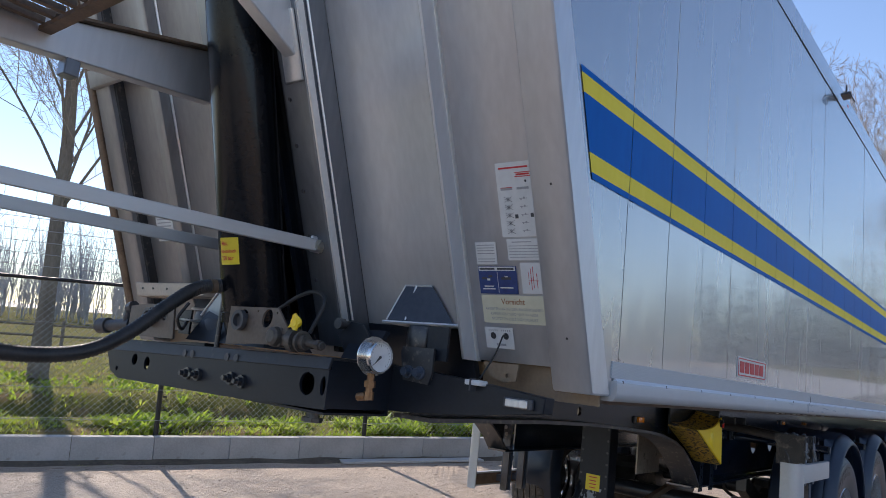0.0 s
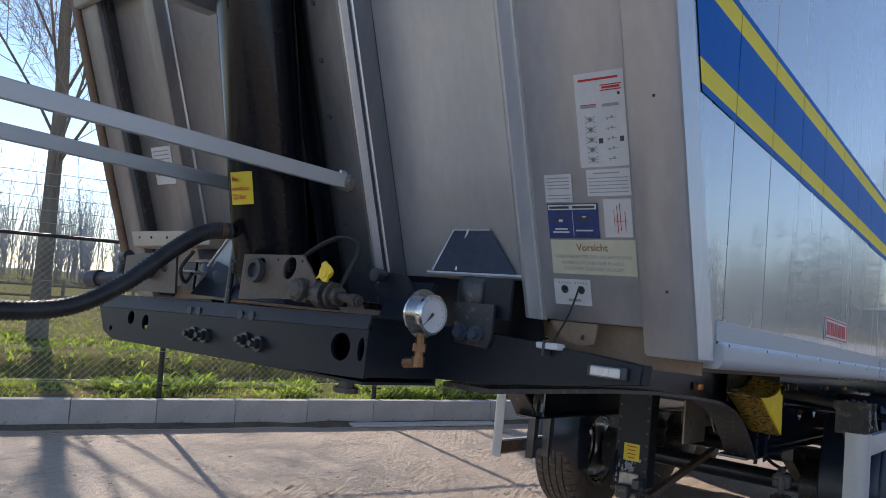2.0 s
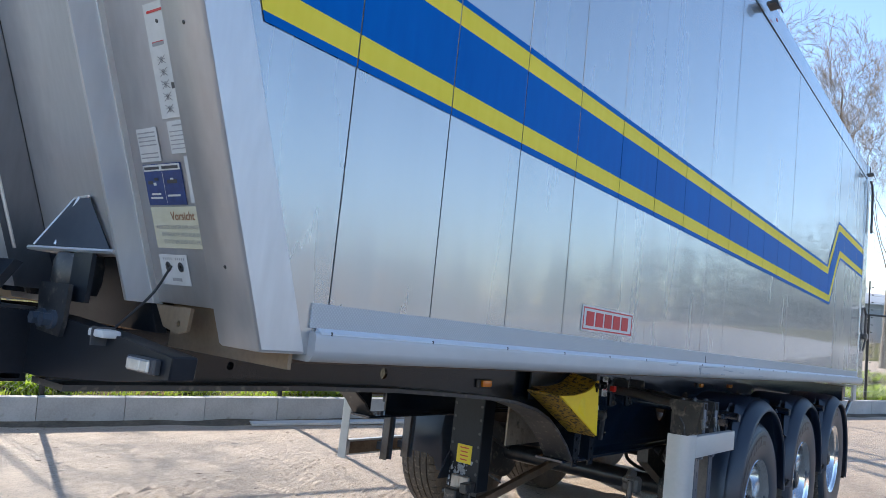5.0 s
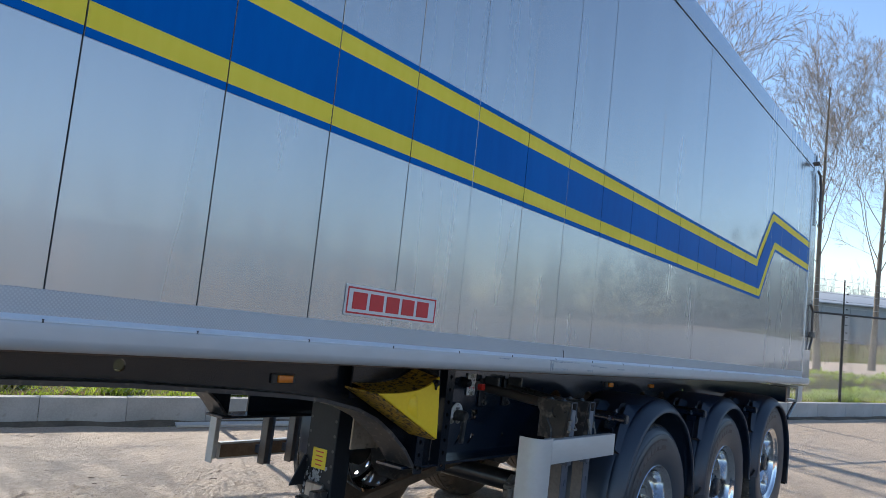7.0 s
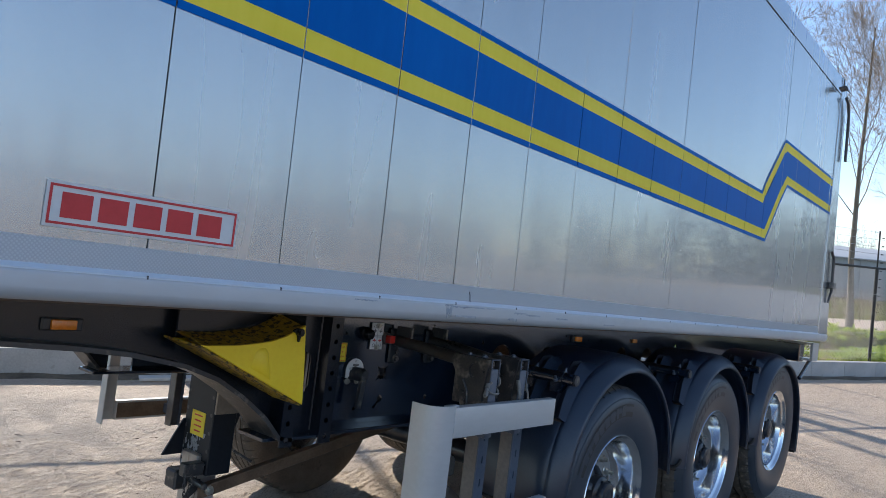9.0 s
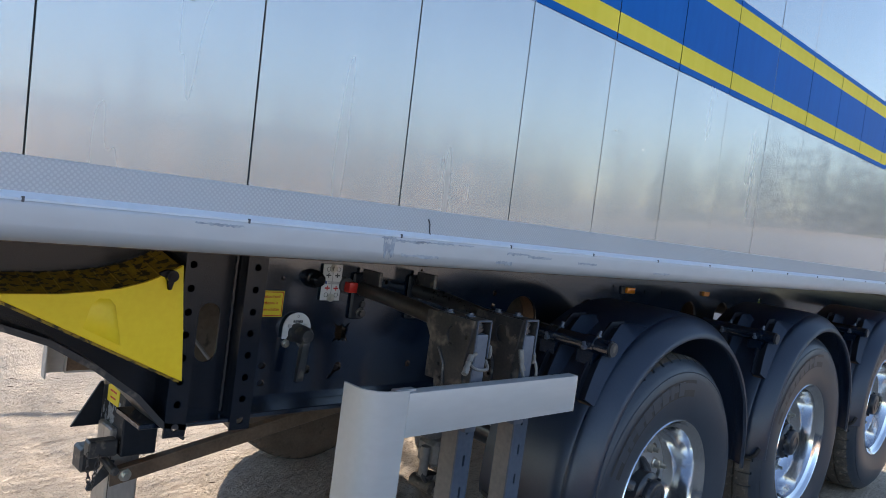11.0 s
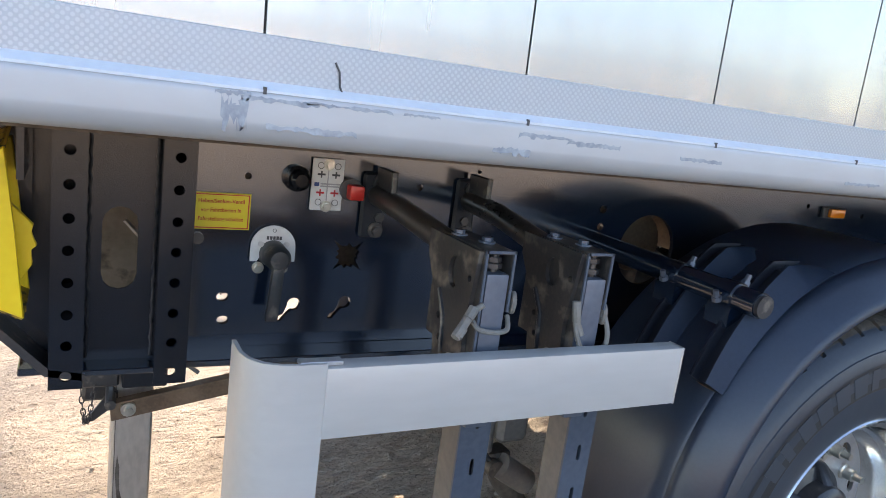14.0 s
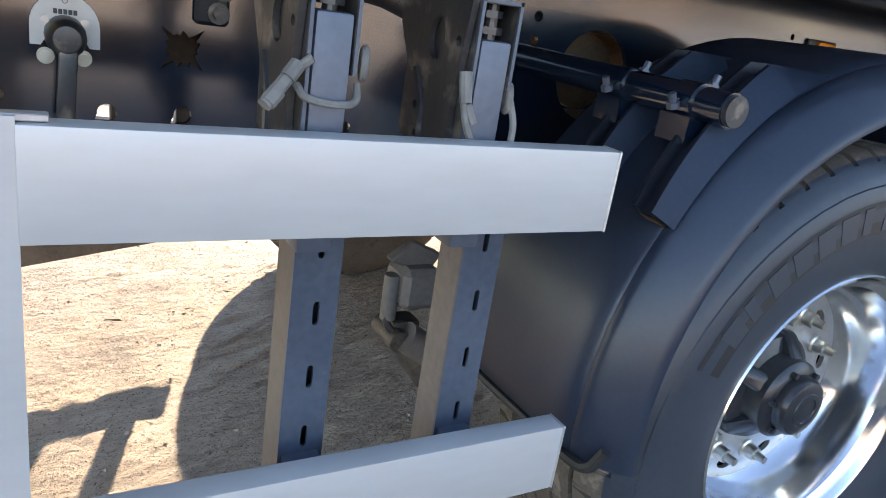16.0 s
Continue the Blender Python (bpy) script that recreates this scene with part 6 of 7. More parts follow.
    if not far:
        tx, tz = x - 0.451, 1.386
        tube_ = part("mudguard_tube", rod((tx, 0.60, tz + 0.005), (tx, 0.069, tz), 0.0265, 18), M_CHASSIS, trailer, "round steel mudguard arm")
        part("tube_cap", rod((tx, 0.072, tz), (tx, 0.060, tz), 0.023, 18), M_DUSTY, tube_)
        for y in (0.145, 0.295):
            part("clamp", join(rod((tx, y - 0.022, tz), (tx, y + 0.022, tz), 0.0305, 18), prism([(tx - 0.03, tz - 0.06), (tx + 0.045, tz - 0.02), (tx + 0.03, tz + 0.0), (tx - 0.03, tz - 0.02)], "y", y - 0.03, y + 0.03)), M_CHASSIS, tube_)
            for dx, dz in ((0.034, 0.020), (-0.036, -0.012)):
                part("clamp_nut", join(rod((tx + dx, y, tz + dz), (tx + dx * 1.25, y, tz + dz + 0.022), 0.006, 8), rod((tx + dx, y, tz + dz), (tx + dx * 1.1, y, tz + dz + 0.009), 0.010, 6)), M_TUBE, tube_)


for far in (0, 1):
    for k, (x, wz) in enumerate(WHEELS):
        fender(x, wz, far, (0.66 if far else 0.83) if k == 0 else 0.88, 0.88 if k < 2 else 0.72, "black plastic mudguard over the wheel" if not far else "")
part("mud_flap", box(8.06, 8.07, 0.03, 0.40, 0.70, 1.05), M_CABLE, trailer)
part("tail_stub", box(8.10, 8.20, 0.05, 0.14, 0.86, 0.94, 0.006), M_GALV, trailer)

# disc brake clutter behind the guard
part("brake_lever", bevelled(prism([(4.166, 0.912), (4.178, 0.930), (4.262, 0.935), (4.285, 0.905), (4.275, 0.862), (4.236, 0.852), (4.190, 0.884)], "y", 0.60, 0.655), 0.008, 2), M_HUSK, trailer, "dusty cast brake lever")
part("lever_stud", join(rod((4.20, 0.60, 0.912), (4.20, 0.588, 0.912), 0.012, 12), rod((4.245, 0.60, 0.895), (4.245, 0.590, 0.895), 0.016, 6)), M_HUSK, trailer)
part("brake_joint", join(rod((4.178, 0.56, 0.79), (4.178, 0.66, 0.79), 0.024, 14), box(4.168, 4.235, 0.585, 0.645, 0.765, 0.825, 0.012, 2), rod((4.215, 0.58, 0.80), (4.215, 0.57, 0.80), 0.013, 6)), M_HUSK, trailer, "dusty brake joint")
part("brake_chamber", sweep([(4.19, 0.62, 0.80), (4.235, 0.62, 0.735), (4.30, 0.62, 0.645)], [0.024, 0.034, 0.030], 16), M_HUSK, trailer, "brown dusty brake cylinder")
part("brake_hose", sweep(curve_pts([(4.215, 0.61, 0.865), (4.180, 0.6, 0.872), (4.156, 0.6, 0.855), (4.155, 0.59, 0.825), (4.172, 0.58, 0.80)]), 0.008, 8), M_CABLE, trailer)
part("brake_hose", sweep(curve_pts([(4.4, 0.75, 1.12), (4.6, 0.8, 0.98), (4.8, 0.72, 0.92), (5.0, 0.7, 1.1)]), 0.012, 8), M_CABLE, trailer)

part("brake_caliper", join(box(4.17, 4.26, 0.56, 0.66, 0.86, 0.95, 0.014), rod((4.16, 0.60, 0.93), (4.16, 0.60, 0.83), 0.017, 12), rod((4.19, 0.57, 0.80), (4.28, 0.57, 0.74), 0.034, 14), prism([(4.15, 0.96), (4.20, 1.00), (4.27, 0.97), (4.24, 0.92)], "y", 0.60, 0.63, 0.004)), M_CHEEK, trailer, "dusty cast brake caliper")
# wheel chock in its holder
chock = thing("wheel_chock", "yellow plastic wheel chock in its holder on the chassis", "wheel chock", BASE)
CX = lambda x: 2.738 + (x - 2.712) * 0.765
CZ = lambda z: 1.552 + (z - 1.540) * 0.913
side = [(CX(x), CZ(z)) for x, z in ((2.712, 1.463), (2.80, 1.462), (2.88, 1.463), (2.96, 1.470), (3.03, 1.478), (3.10, 1.495), (3.16, 1.518), (3.20, 1.539), (3.217, 1.40), (3.235, 1.251))]
CY0, CY1 = 0.370, 0.530
part("chock_side", prism(side, "y", CY0, CY0 + 0.010, 0.002), M_CHOCK, chock)
part("chock_side", prism(side, "y", CY1 - 0.010, CY1, 0.002), M_CHOCK, chock)
part("chock_teeth", prism([(3.09, 1.475), (3.110, 1.465), (3.147, 1.425), (3.143, 1.412), (3.152, 1.392), (3.143, 1.385), (3.146, 1.362), (3.120, 1.318), (3.09, 1.318)], "y", CY0 + 0.05, CY0 + 0.065, 0.001), M_CHOCK, chock)
topc = side[:8]
bm = bmesh.new()
for a, b in zip(topc, topc[1:]):
    bm.faces.new([bm.verts.new(p) for p in ((a[0], CY0 + 0.01, a[1] - 0.006), (a[0], CY1 - 0.01, a[1] + 0.02), (b[0], CY1 - 0.01, b[1] + 0.02), (b[0], CY0 + 0.01, b[1] - 0.006))])
part("chock_tread", bm, M_CHOCKG, chock)
p0, p1 = side[0], side[-1]
part("chock_base", solid([(p0[0], CY0 + 0.01, p0[1] - 0.002), (p1[0], CY0 + 0.01, p1[1] + 0.004), (p1[0], CY1 - 0.01, p1[1] + 0.004), (p0[0] - 0.035, CY1 - 0.01, p0[1] + 0.008), (p0[0], CY0 + 0.01, p0[1] - 0.008), (p1[0] - 0.004, CY0 + 0.01, p1[1] - 0.004), (p1[0] - 0.004, CY1 - 0.01, p1[1] - 0.004), (p0[0] - 0.035, CY1 - 0.01, p0[1] + 0.002)], HEX), M_CHOCKG, chock)
for k in range(22):
    t = (k + 0.5) / 22
    x, z = p0[0] + (p1[0] - p0[0]) * t, p0[1] + (p1[1] - p0[1]) * t
    part("chock_bar", box(x - 0.004, x + 0.004, CY0 + 0.011, CY1 - 0.011, z - 0.006, z - 0.001), M_CHOCKG, chock)
for y in (CY0 + 0.055, CY0 + 0.105):
    part("chock_bar", solid([(p0[0], y, p0[1] - 0.010), (p1[0], y, p1[1] - 0.006), (p1[0], y + 0.006, p1[1] - 0.006), (p0[0], y + 0.006, p0[1] - 0.010), (p0[0], y, p0[1] - 0.001), (p1[0], y, p1[1] + 0.003), (p1[0], y + 0.006, p1[1] + 0.003), (p0[0], y + 0.006, p0[1] - 0.001)], HEX), M_CHOCKG, chock)
for a, b in zip(topc, topc[1:]):
    for t in (0.25, 0.75):
        x, z = a[0] + (b[0] - a[0]) * t, a[1] + (b[1] - a[1]) * t
        part("chock_bar", solid([(x, CY0 + 0.012, z - 0.006), (x + 0.007, CY0 + 0.012, z - 0.006), (x + 0.007, CY1 - 0.012, z + 0.020), (x, CY1 - 0.012, z + 0.020), (x, CY0 + 0.012, z - 0.004), (x + 0.007, CY0 + 0.012, z - 0.004), (x + 0.007, CY1 - 0.012, z + 0.022), (x, CY1 - 0.012, z + 0.022)], HEX), M_CHOCKG, chock)
em = [(CX(x), CZ(z)) for x, z in ((2.945, 1.388), (2.960, 1.440), (2.978, 1.455), (3.005, 1.455), (3.022, 1.440), (3.048, 1.345))]
mid_ = (sum(p[0] for p in em) / 6, sum(p[1] for p in em) / 6)
rim2 = [(mid_[0] + (p[0] - mid_[0]) * 0.72, mid_[1] + (p[1] - mid_[1]) * 0.80) for p in em]
part("chock_emboss", solid([(x, CY0 - 0.0004, z) for x, z in em] + [(x, CY0 - 0.006, z) for x, z in rim2], [(0, 1, 7, 6), (1, 2, 8, 7), (2, 3, 9, 8), (3, 4, 10, 9), (4, 5, 11, 10), (5, 0, 6, 11), (6, 7, 8, 9, 10, 11)]), M_CHOCK, chock, angle=60)
part("chock_latch", join(rod((3.083, CY0 - 0.016, 1.527), (3.083, CY0 + 0.002, 1.527), 0.013, 16), rod((3.083, CY0 - 0.020, 1.527), (3.083, CY0 - 0.012, 1.527), 0.008, 10), prism([(3.054, 1.533), (3.072, 1.541), (3.092, 1.538), (3.092, 1.520), (3.086, 1.496), (3.078, 1.496), (3.076, 1.522), (3.058, 1.527)], "y", CY0 - 0.010, CY0 - 0.002, 0.002)), M_BLACK, trailer)
part("chock_holder", join(box(2.75, 3.14, CY1, CY1 + 0.01, 1.44, 1.60), box(3.125, 3.135, CY0 + 0.02, CY1, 1.50, 1.60)), M_GOOSE, trailer)

# ---- the yard ----
KE, KN = Vector((0.911, -0.4127, 0)), Vector((0.4127, 0.911, 0))   # along the kerb, and away from the yard
K0 = Vector((0, 8.55, 0))


def kp(s, v, z=0.0):
    """s metres along the kerb, v behind its face, z up."""
    p = K0 + KE * s + KN * v
    return Vector((p.x, p.y, z))


def ground_material():
    m = bpy.data.materials.new("dusty_sandy_paving")
    m.use_nodes = True
    nt = m.node_tree
    N, Lk = nt.nodes, nt.links
    bsdf = N["Principled BSDF"]
    bsdf.inputs["Roughness"].default_value, bsdf.inputs["IOR"].default_value = 0.68, 1.45
    tc = N.new("ShaderNodeTexCoord")

    def tex(scale, detail=5, stretch=None, rough=0.6):
        n = N.new("ShaderNodeTexNoise")
        n.inputs["Scale"].default_value, n.inputs["Detail"].default_value, n.inputs["Roughness"].default_value = scale, detail, rough
        if stretch:
            mp = N.new("ShaderNodeMapping")
            mp.inputs["Scale"].default_value = stretch
            mp.inputs["Rotation"].default_value = (0, 0, -0.40)
            Lk.new(tc.outputs["Object"], mp.inputs["Vector"])
            Lk.new(mp.outputs[0], n.inputs["Vector"])
        else:
            Lk.new(tc.outputs["Object"], n.inputs["Vector"])
        return n.outputs[0]

    def blend(fac, a, b):
        mx = N.new("ShaderNodeMix")
        mx.data_type = "RGBA"
        for sock, v in ((0, fac), (6, a), (7, b)):
            if isinstance(v, tuple):
                mx.inputs[sock].default_value = (*v, 1)
            else:
                Lk.new(v, mx.inputs[sock])
        return mx.outputs[2]

    def step(v, lo, hi):
        r = N.new("ShaderNodeMapRange")
        r.inputs[1].default_value, r.inputs[2].default_value = lo, hi
        Lk.new(v, r.inputs[0])
        return r.outputs[0]

    col = blend(step(tex(0.7), 0.35, 0.65), (0.48, 0.372, 0.275), (0.57, 0.45, 0.342))
    col = blend(step(tex(9, 6), 0.40, 0.62), col, (0.60, 0.485, 0.37))
    col = blend(step(tex(42, 4, (0.7, 1.6, 1)), 0.50, 0.62), col, (0.44, 0.345, 0.26))
    col = blend(step(tex(3.0, 6, (0.5, 3.5, 1)), 0.55, 0.72), col, (0.40, 0.31, 0.235))
    col = blend(step(tex(120, 3), 0.58, 0.66), col, (0.17, 0.13, 0.10))
    vor = N.new("ShaderNodeTexVoronoi")
    vor.inputs["Scale"].default_value = 55
    Lk.new(tc.outputs["Object"], vor.inputs["Vector"])
    col = blend(step(vor.outputs["Distance"], 0.10, 0.02), col, (0.62, 0.54, 0.445))
    brick = N.new("ShaderNodeTexBrick")
    brick.inputs["Scale"].default_value = 4.8
    brick.inputs["Mortar Size"].default_value = 0.018
    brick.inputs["Brick Width"].default_value, brick.inputs["Row Height"].default_value = 1.0, 0.5
    mp = N.new("ShaderNodeMapping")
    mp.inputs["Rotation"].default_value = (0, 0, 0.425)
    Lk.new(tc.outputs["Object"], mp.inputs["Vector"])
    Lk.new(mp.outputs[0], brick.inputs["Vector"])
    swept = N.new("ShaderNodeMath")
    swept.operation = "MULTIPLY"
    Lk.new(brick.outputs["Fac"], swept.inputs[0])
    Lk.new(step(tex(0.5), 0.45, 0.62), swept.inputs[1])
    half = N.new("ShaderNodeMath")
    half.operation = "MULTIPLY"
    half.inputs[1].default_value = 0.15
    Lk.new(swept.outputs[0], half.inputs[0])
    col = blend(half.outputs[0], col, (0.20, 0.155, 0.115))
    Lk.new(col, bsdf.inputs["Base Color"])
    h = N.new("ShaderNodeMath")
    h.operation = "ADD"
    Lk.new(tex(60, 8, None, 0.75), h.inputs[0])
    Lk.new(tex(16.0, 6, (0.5, 2.6, 1), 0.7), h.inputs[1])
    bp = N.new("ShaderNodeBump")
    bp.inputs["Strength"].default_value, bp.inputs["Distance"].default_value = 0.95, 0.022
    Lk.new(h.outputs[0], bp.inputs["Height"])
    Lk.new(bp.outputs[0], bsdf.inputs["Normal"])
    return m


M_GROUND = ground_material()
M_KERB = surface("grey_concrete_kerb", (0.34, 0.335, 0.32), (0.45, 0.445, 0.43), 0.85, 0.0, 2.5, 60, 0.3, worn=(0.26, 0.24, 0.21), worn_at=0.66, per_piece=0.06)
M_SOIL = surface("grassy_soil", (0.060, 0.070, 0.018), (0.160, 0.155, 0.050), 0.95, 0.0, 0.6, 9, 1.0, bump_size=0.06, worn=(0.19, 0.14, 0.075), worn_at=0.54, ior=1.05)
def leafy(name, a, b):
    """Thin leaves that let some light through."""
    m = surface(name, a, b, 0.7, 0.0, 2.0, 9, 0.0)
    nt = m.node_tree
    bs, out = nt.nodes["Principled BSDF"], nt.nodes["Material Output"]
    tr, mx = nt.nodes.new("ShaderNodeBsdfTranslucent"), nt.nodes.new("ShaderNodeMixShader")
    nt.links.new(bs.inputs["Base Color"].links[0].from_socket, tr.inputs[0])
    mx.inputs[0].default_value = 0.5
    nt.links.new(bs.outputs[0], mx.inputs[1])
    nt.links.new(tr.outputs[0], mx.inputs[2])
    nt.links.new(mx.outputs[0], out.inputs[0])
    return m


M_GRASS = leafy("fresh_green_grass", (0.26, 0.37, 0.03), (0.46, 0.52, 0.09))
M_DRYG = leafy("dry_grass", (0.27, 0.26, 0.09), (0.42, 0.38, 0.17))
M_BARK = surface("grey_brown_bark", (0.13, 0.11, 0.09), (0.24, 0.21, 0.175), 0.9, 0.0, 3, 30, 0.5, stretch=(1, 1, 0.3), bump_size=0.02)
M_TWIG = surface("bare_twigs", (0.24, 0.195, 0.155), (0.36, 0.30, 0.245), 0.9, 0.0, 2, 20, 0.0)
# pale blue-grey: distance haze mixed into the far twigs' base colour
M_HAZE = leafy("haze_tinted_far_wood", (0.42, 0.45, 0.49), (0.56, 0.58, 0.61))
M_FENCE = surface("black_fence_paint", (0.012, 0.012, 0.012), (0.03, 0.028, 0.026), 0.5, 0.1, 5, 60, 0.1)
M_WIRE = surface("galvanised_wire", (0.36, 0.36, 0.36), (0.5, 0.5, 0.49), 0.5, 0.6, 5, 60, 0.0)
M_WOOD = surface("weathered_grey_wood", (0.15, 0.13, 0.11), (0.25, 0.22, 0.19), 0.9, 0.0, 4, 40, 0.3)
M_BOARD = surface("white_dusty_board", (0.52, 0.50, 0.47), (0.64, 0.62, 0.58), 0.8, 0.0, 3, 30, 0.1)
M_HALL = surface("grey_hall_cladding", (0.30, 0.32, 0.34), (0.38, 0.40, 0.42), 0.6, 0.2, 0.2, 4, 0.0)
# foliage greyed and blued: distance haze is in the colour
M_DARK = surface("haze_grey_evergreen", (0.125, 0.145, 0.165), (0.185, 0.205, 0.225), 0.9, 0.0, 0.3, 3, 0.0)

# one sheet of ground, finer near the trailer
bm = bmesh.new()
xs = [-900, -300, -100, -40, -15] + [-8 + 0.5 * k for k in range(19)] + [1.6 + 0.02 * k for k in range(216)] + [6.2 + 0.5 * k for k in range(21)] + [20, 26, 40, 100, 300, 900]
ys = [-900, -300, -100, -40, -15] + [-6 + 0.5 * k for k in range(12)] + [-0.3 + 0.010 * k for k in range(451)] + [4.5 + 0.5 * k for k in range(12)] + [14, 20, 40, 100, 300, 900]


def rough_z(x, y):
    near = max(0.0, 1 - max(abs(x - 4) / 14, abs(y - 2) / 9))
    z = -0.012 * near * (0.5 + noise.noise((x * 0.8, y * 0.8, 0)))
    if 1.6 < x < 6.0 and -0.3 < y < 4.3:
        u, v = 0.92 * x + 0.39 * y, 0.92 * y - 0.39 * x
        patch = 0.5 + 0.9 * noise.noise((x * 1.1, y * 1.1, 7))
        z += 0.0125 * patch * noise.noise((u * 4.0, v * 27, 1)) + 0.0065 * patch * noise.noise((u * 5.5, v * 46, 9)) + 0.0060 * noise.noise((x * 19, y * 19, 5)) + 0.0060 * noise.noise((u * 12, v * 33, 3))
    return z


grid = [[bm.verts.new((x, y, rough_z(x, y))) for y in ys] for x in xs]
for i in range(len(xs) - 1):
    for j in range(len(ys) - 1):
        bm.faces.new((grid[i][j], grid[i + 1][j], grid[i + 1][j + 1], grid[i][j + 1]))
tagged(part("ground", bm, M_GROUND, None, "dusty sand-covered block paving of a yard"), "", "ground", "", "structure")

# pebbles and crumbs
rng = random.Random(5)
verts, faces = [], []
for _ in range(16000):
    if rng.random() < 0.80:
        x, y = rng.uniform(2.0, 6.5), rng.uniform(-0.6, 4.2)
    else:
        x, y = rng.uniform(-1, 9), rng.uniform(0, 6.5)
    if (K0 + KE * 0 - Vector((x, y, 0))).dot(KN) < 0.25:
        continue
    r = rng.uniform(0.0015, 0.0045) * (2.2 if rng.random() < 0.04 else 1)
    b = len(verts)
    a0 = rng.uniform(0, 6.3)
    zg = rough_z(x, y)
    for k in range(5):
        a = a0 + 2 * math.pi * k / 5
        q = r * rng.uniform(0.8, 1.3)
        verts.append((x + q * math.cos(a), y + q * math.sin(a), zg - 0.003))
    for k in range(5):
        a = a0 + 2 * math.pi * (k + 0.3) / 5
        q = r * rng.uniform(0.5, 0.8)
        verts.append((x + q * math.cos(a), y + q * math.sin(a), zg + r * rng.uniform(0.5, 0.9)))
    faces += [tuple(b + 5 + k for k in range(5))] + [(b + k, b + (k + 1) % 5, b + 5 + (k + 1) % 5, b + 5 + k) for k in range(5)]
me = bpy.data.meshes.new("pebbles")
me.from_pydata(verts, [], faces)
M_PEB = surface("sandy_pebbles", (0.36, 0.29, 0.22), (0.54, 0.45, 0.36), 0.9, 0.0, 40, 90, 0.0)
me.materials.append(M_PEB)
tagged(new("pebbles", me), "small sandy pebbles scattered over the yard", "gravel", "", "stuff")

# kerb of concrete blocks
kerb = thing("kerb", "row of tall grey concrete kerb blocks", "kerb", None, "", "structure")
BL = 0.868
pk = bevelled(solid([(0.0025, 0, -0.1), (BL - 0.0025, 0, -0.1), (BL - 0.0025, 0.16, -0.1), (0.0025, 0.16, -0.1), (0.0025, 0.012, 0.285), (BL - 0.0025, 0.012, 0.285), (BL - 0.0025, 0.16, 0.285), (0.0025, 0.16, 0.285)], HEX), 0.005)
kd = None
for k in range(-14, 29):
    p = kp(3.02 + BL * k, 0)
    m = Matrix.Translation(p) @ Matrix.Rotation(math.atan2(KE.y, KE.x), 4, "Z")
    if kd is None:
        kd = part("kerb_block", pk, M_KERB, kerb, "", m).data
    else:
        part("kerb_block", None, None, kerb, "", m @ pose(0, 0, rng.uniform(-0.003, 0.003), 0, 0, rng.uniform(-0.2, 0.2)), data=kd)
bm = bmesh.new()
rows = []
for k in range(190):
    s = -8 + 0.16 * k
    w = 0.16 + 0.14 * noise.noise((s * 1.3, 0, 9)) + 0.05 * noise.noise((s * 5, 0, 9))
    h = 0.025 + 0.02 * noise.noise((s * 2.1, 4, 2))
    rows.append([bm.verts.new(kp(s, v, z)) for v, z in ((-w, -0.012), (-w * 0.6, h * 0.6), (-0.03, h), (0.03, h + 0.01))])
for a, b in zip(rows, rows[1:]):
    for i in range(3):
        bm.faces.new((a[i], a[i + 1], b[i + 1], b[i]))
M_DIRT = surface("brown_kerb_dirt", (0.075, 0.060, 0.042), (0.17, 0.135, 0.095), 0.95, 0.0, 3, 25, 0.8, bump_size=0.02)
tagged(part("kerb_dirt", bm, M_DIRT, None, "strip of brown dirt along the kerb"), "", "dirt", "", "structure")
# verge behind it: a bank, a ditch and the meadow
bm = bmesh.new()
cross = [(0.13, 0.05), (0.16, 0.265), (0.5, 0.27), (1.0, 0.28), (1.7, 0.25), (2.2, 0.02), (2.7, -0.30), (3.2, -0.32), (3.7, 0.02), (4.1, 0.27), (4.6, 0.30), (6, 0.24), (9, 0.22), (18, 0.20), (60, 0.10), (240, 0.03)]
ss = [-60, -30] + [-12 + 0.6 * k for k in range(80)] + [45, 70, 120, 240]
rows = []
for s in ss:
    rows.append([bm.verts.new(kp(s, v, z - (0.6 if s > 29 and v < 12 else 0) + (0.04 * noise.noise((s * 0.9, v * 1.3, 3)) if v > 0.2 else 0))) for v, z in cross])
for a, b in zip(rows, rows[1:]):
    for i in range(len(cross) - 1):
        bm.faces.new((a[i], a[i + 1], b[i + 1], b[i]))
tagged(part("verge", bm, M_SOIL, None, "grassy bank and meadow behind the kerb"), "", "grass verge", "", "structure")


def bank_z(v):
    """Height of the bank and the meadow, v metres behind the kerb's face."""
    for (a, za), (b, zb) in zip(cross, cross[1:]):
        if a <= v <= b:
            return za + (zb - za) * (v - a) / (b - a)
    return 0.0


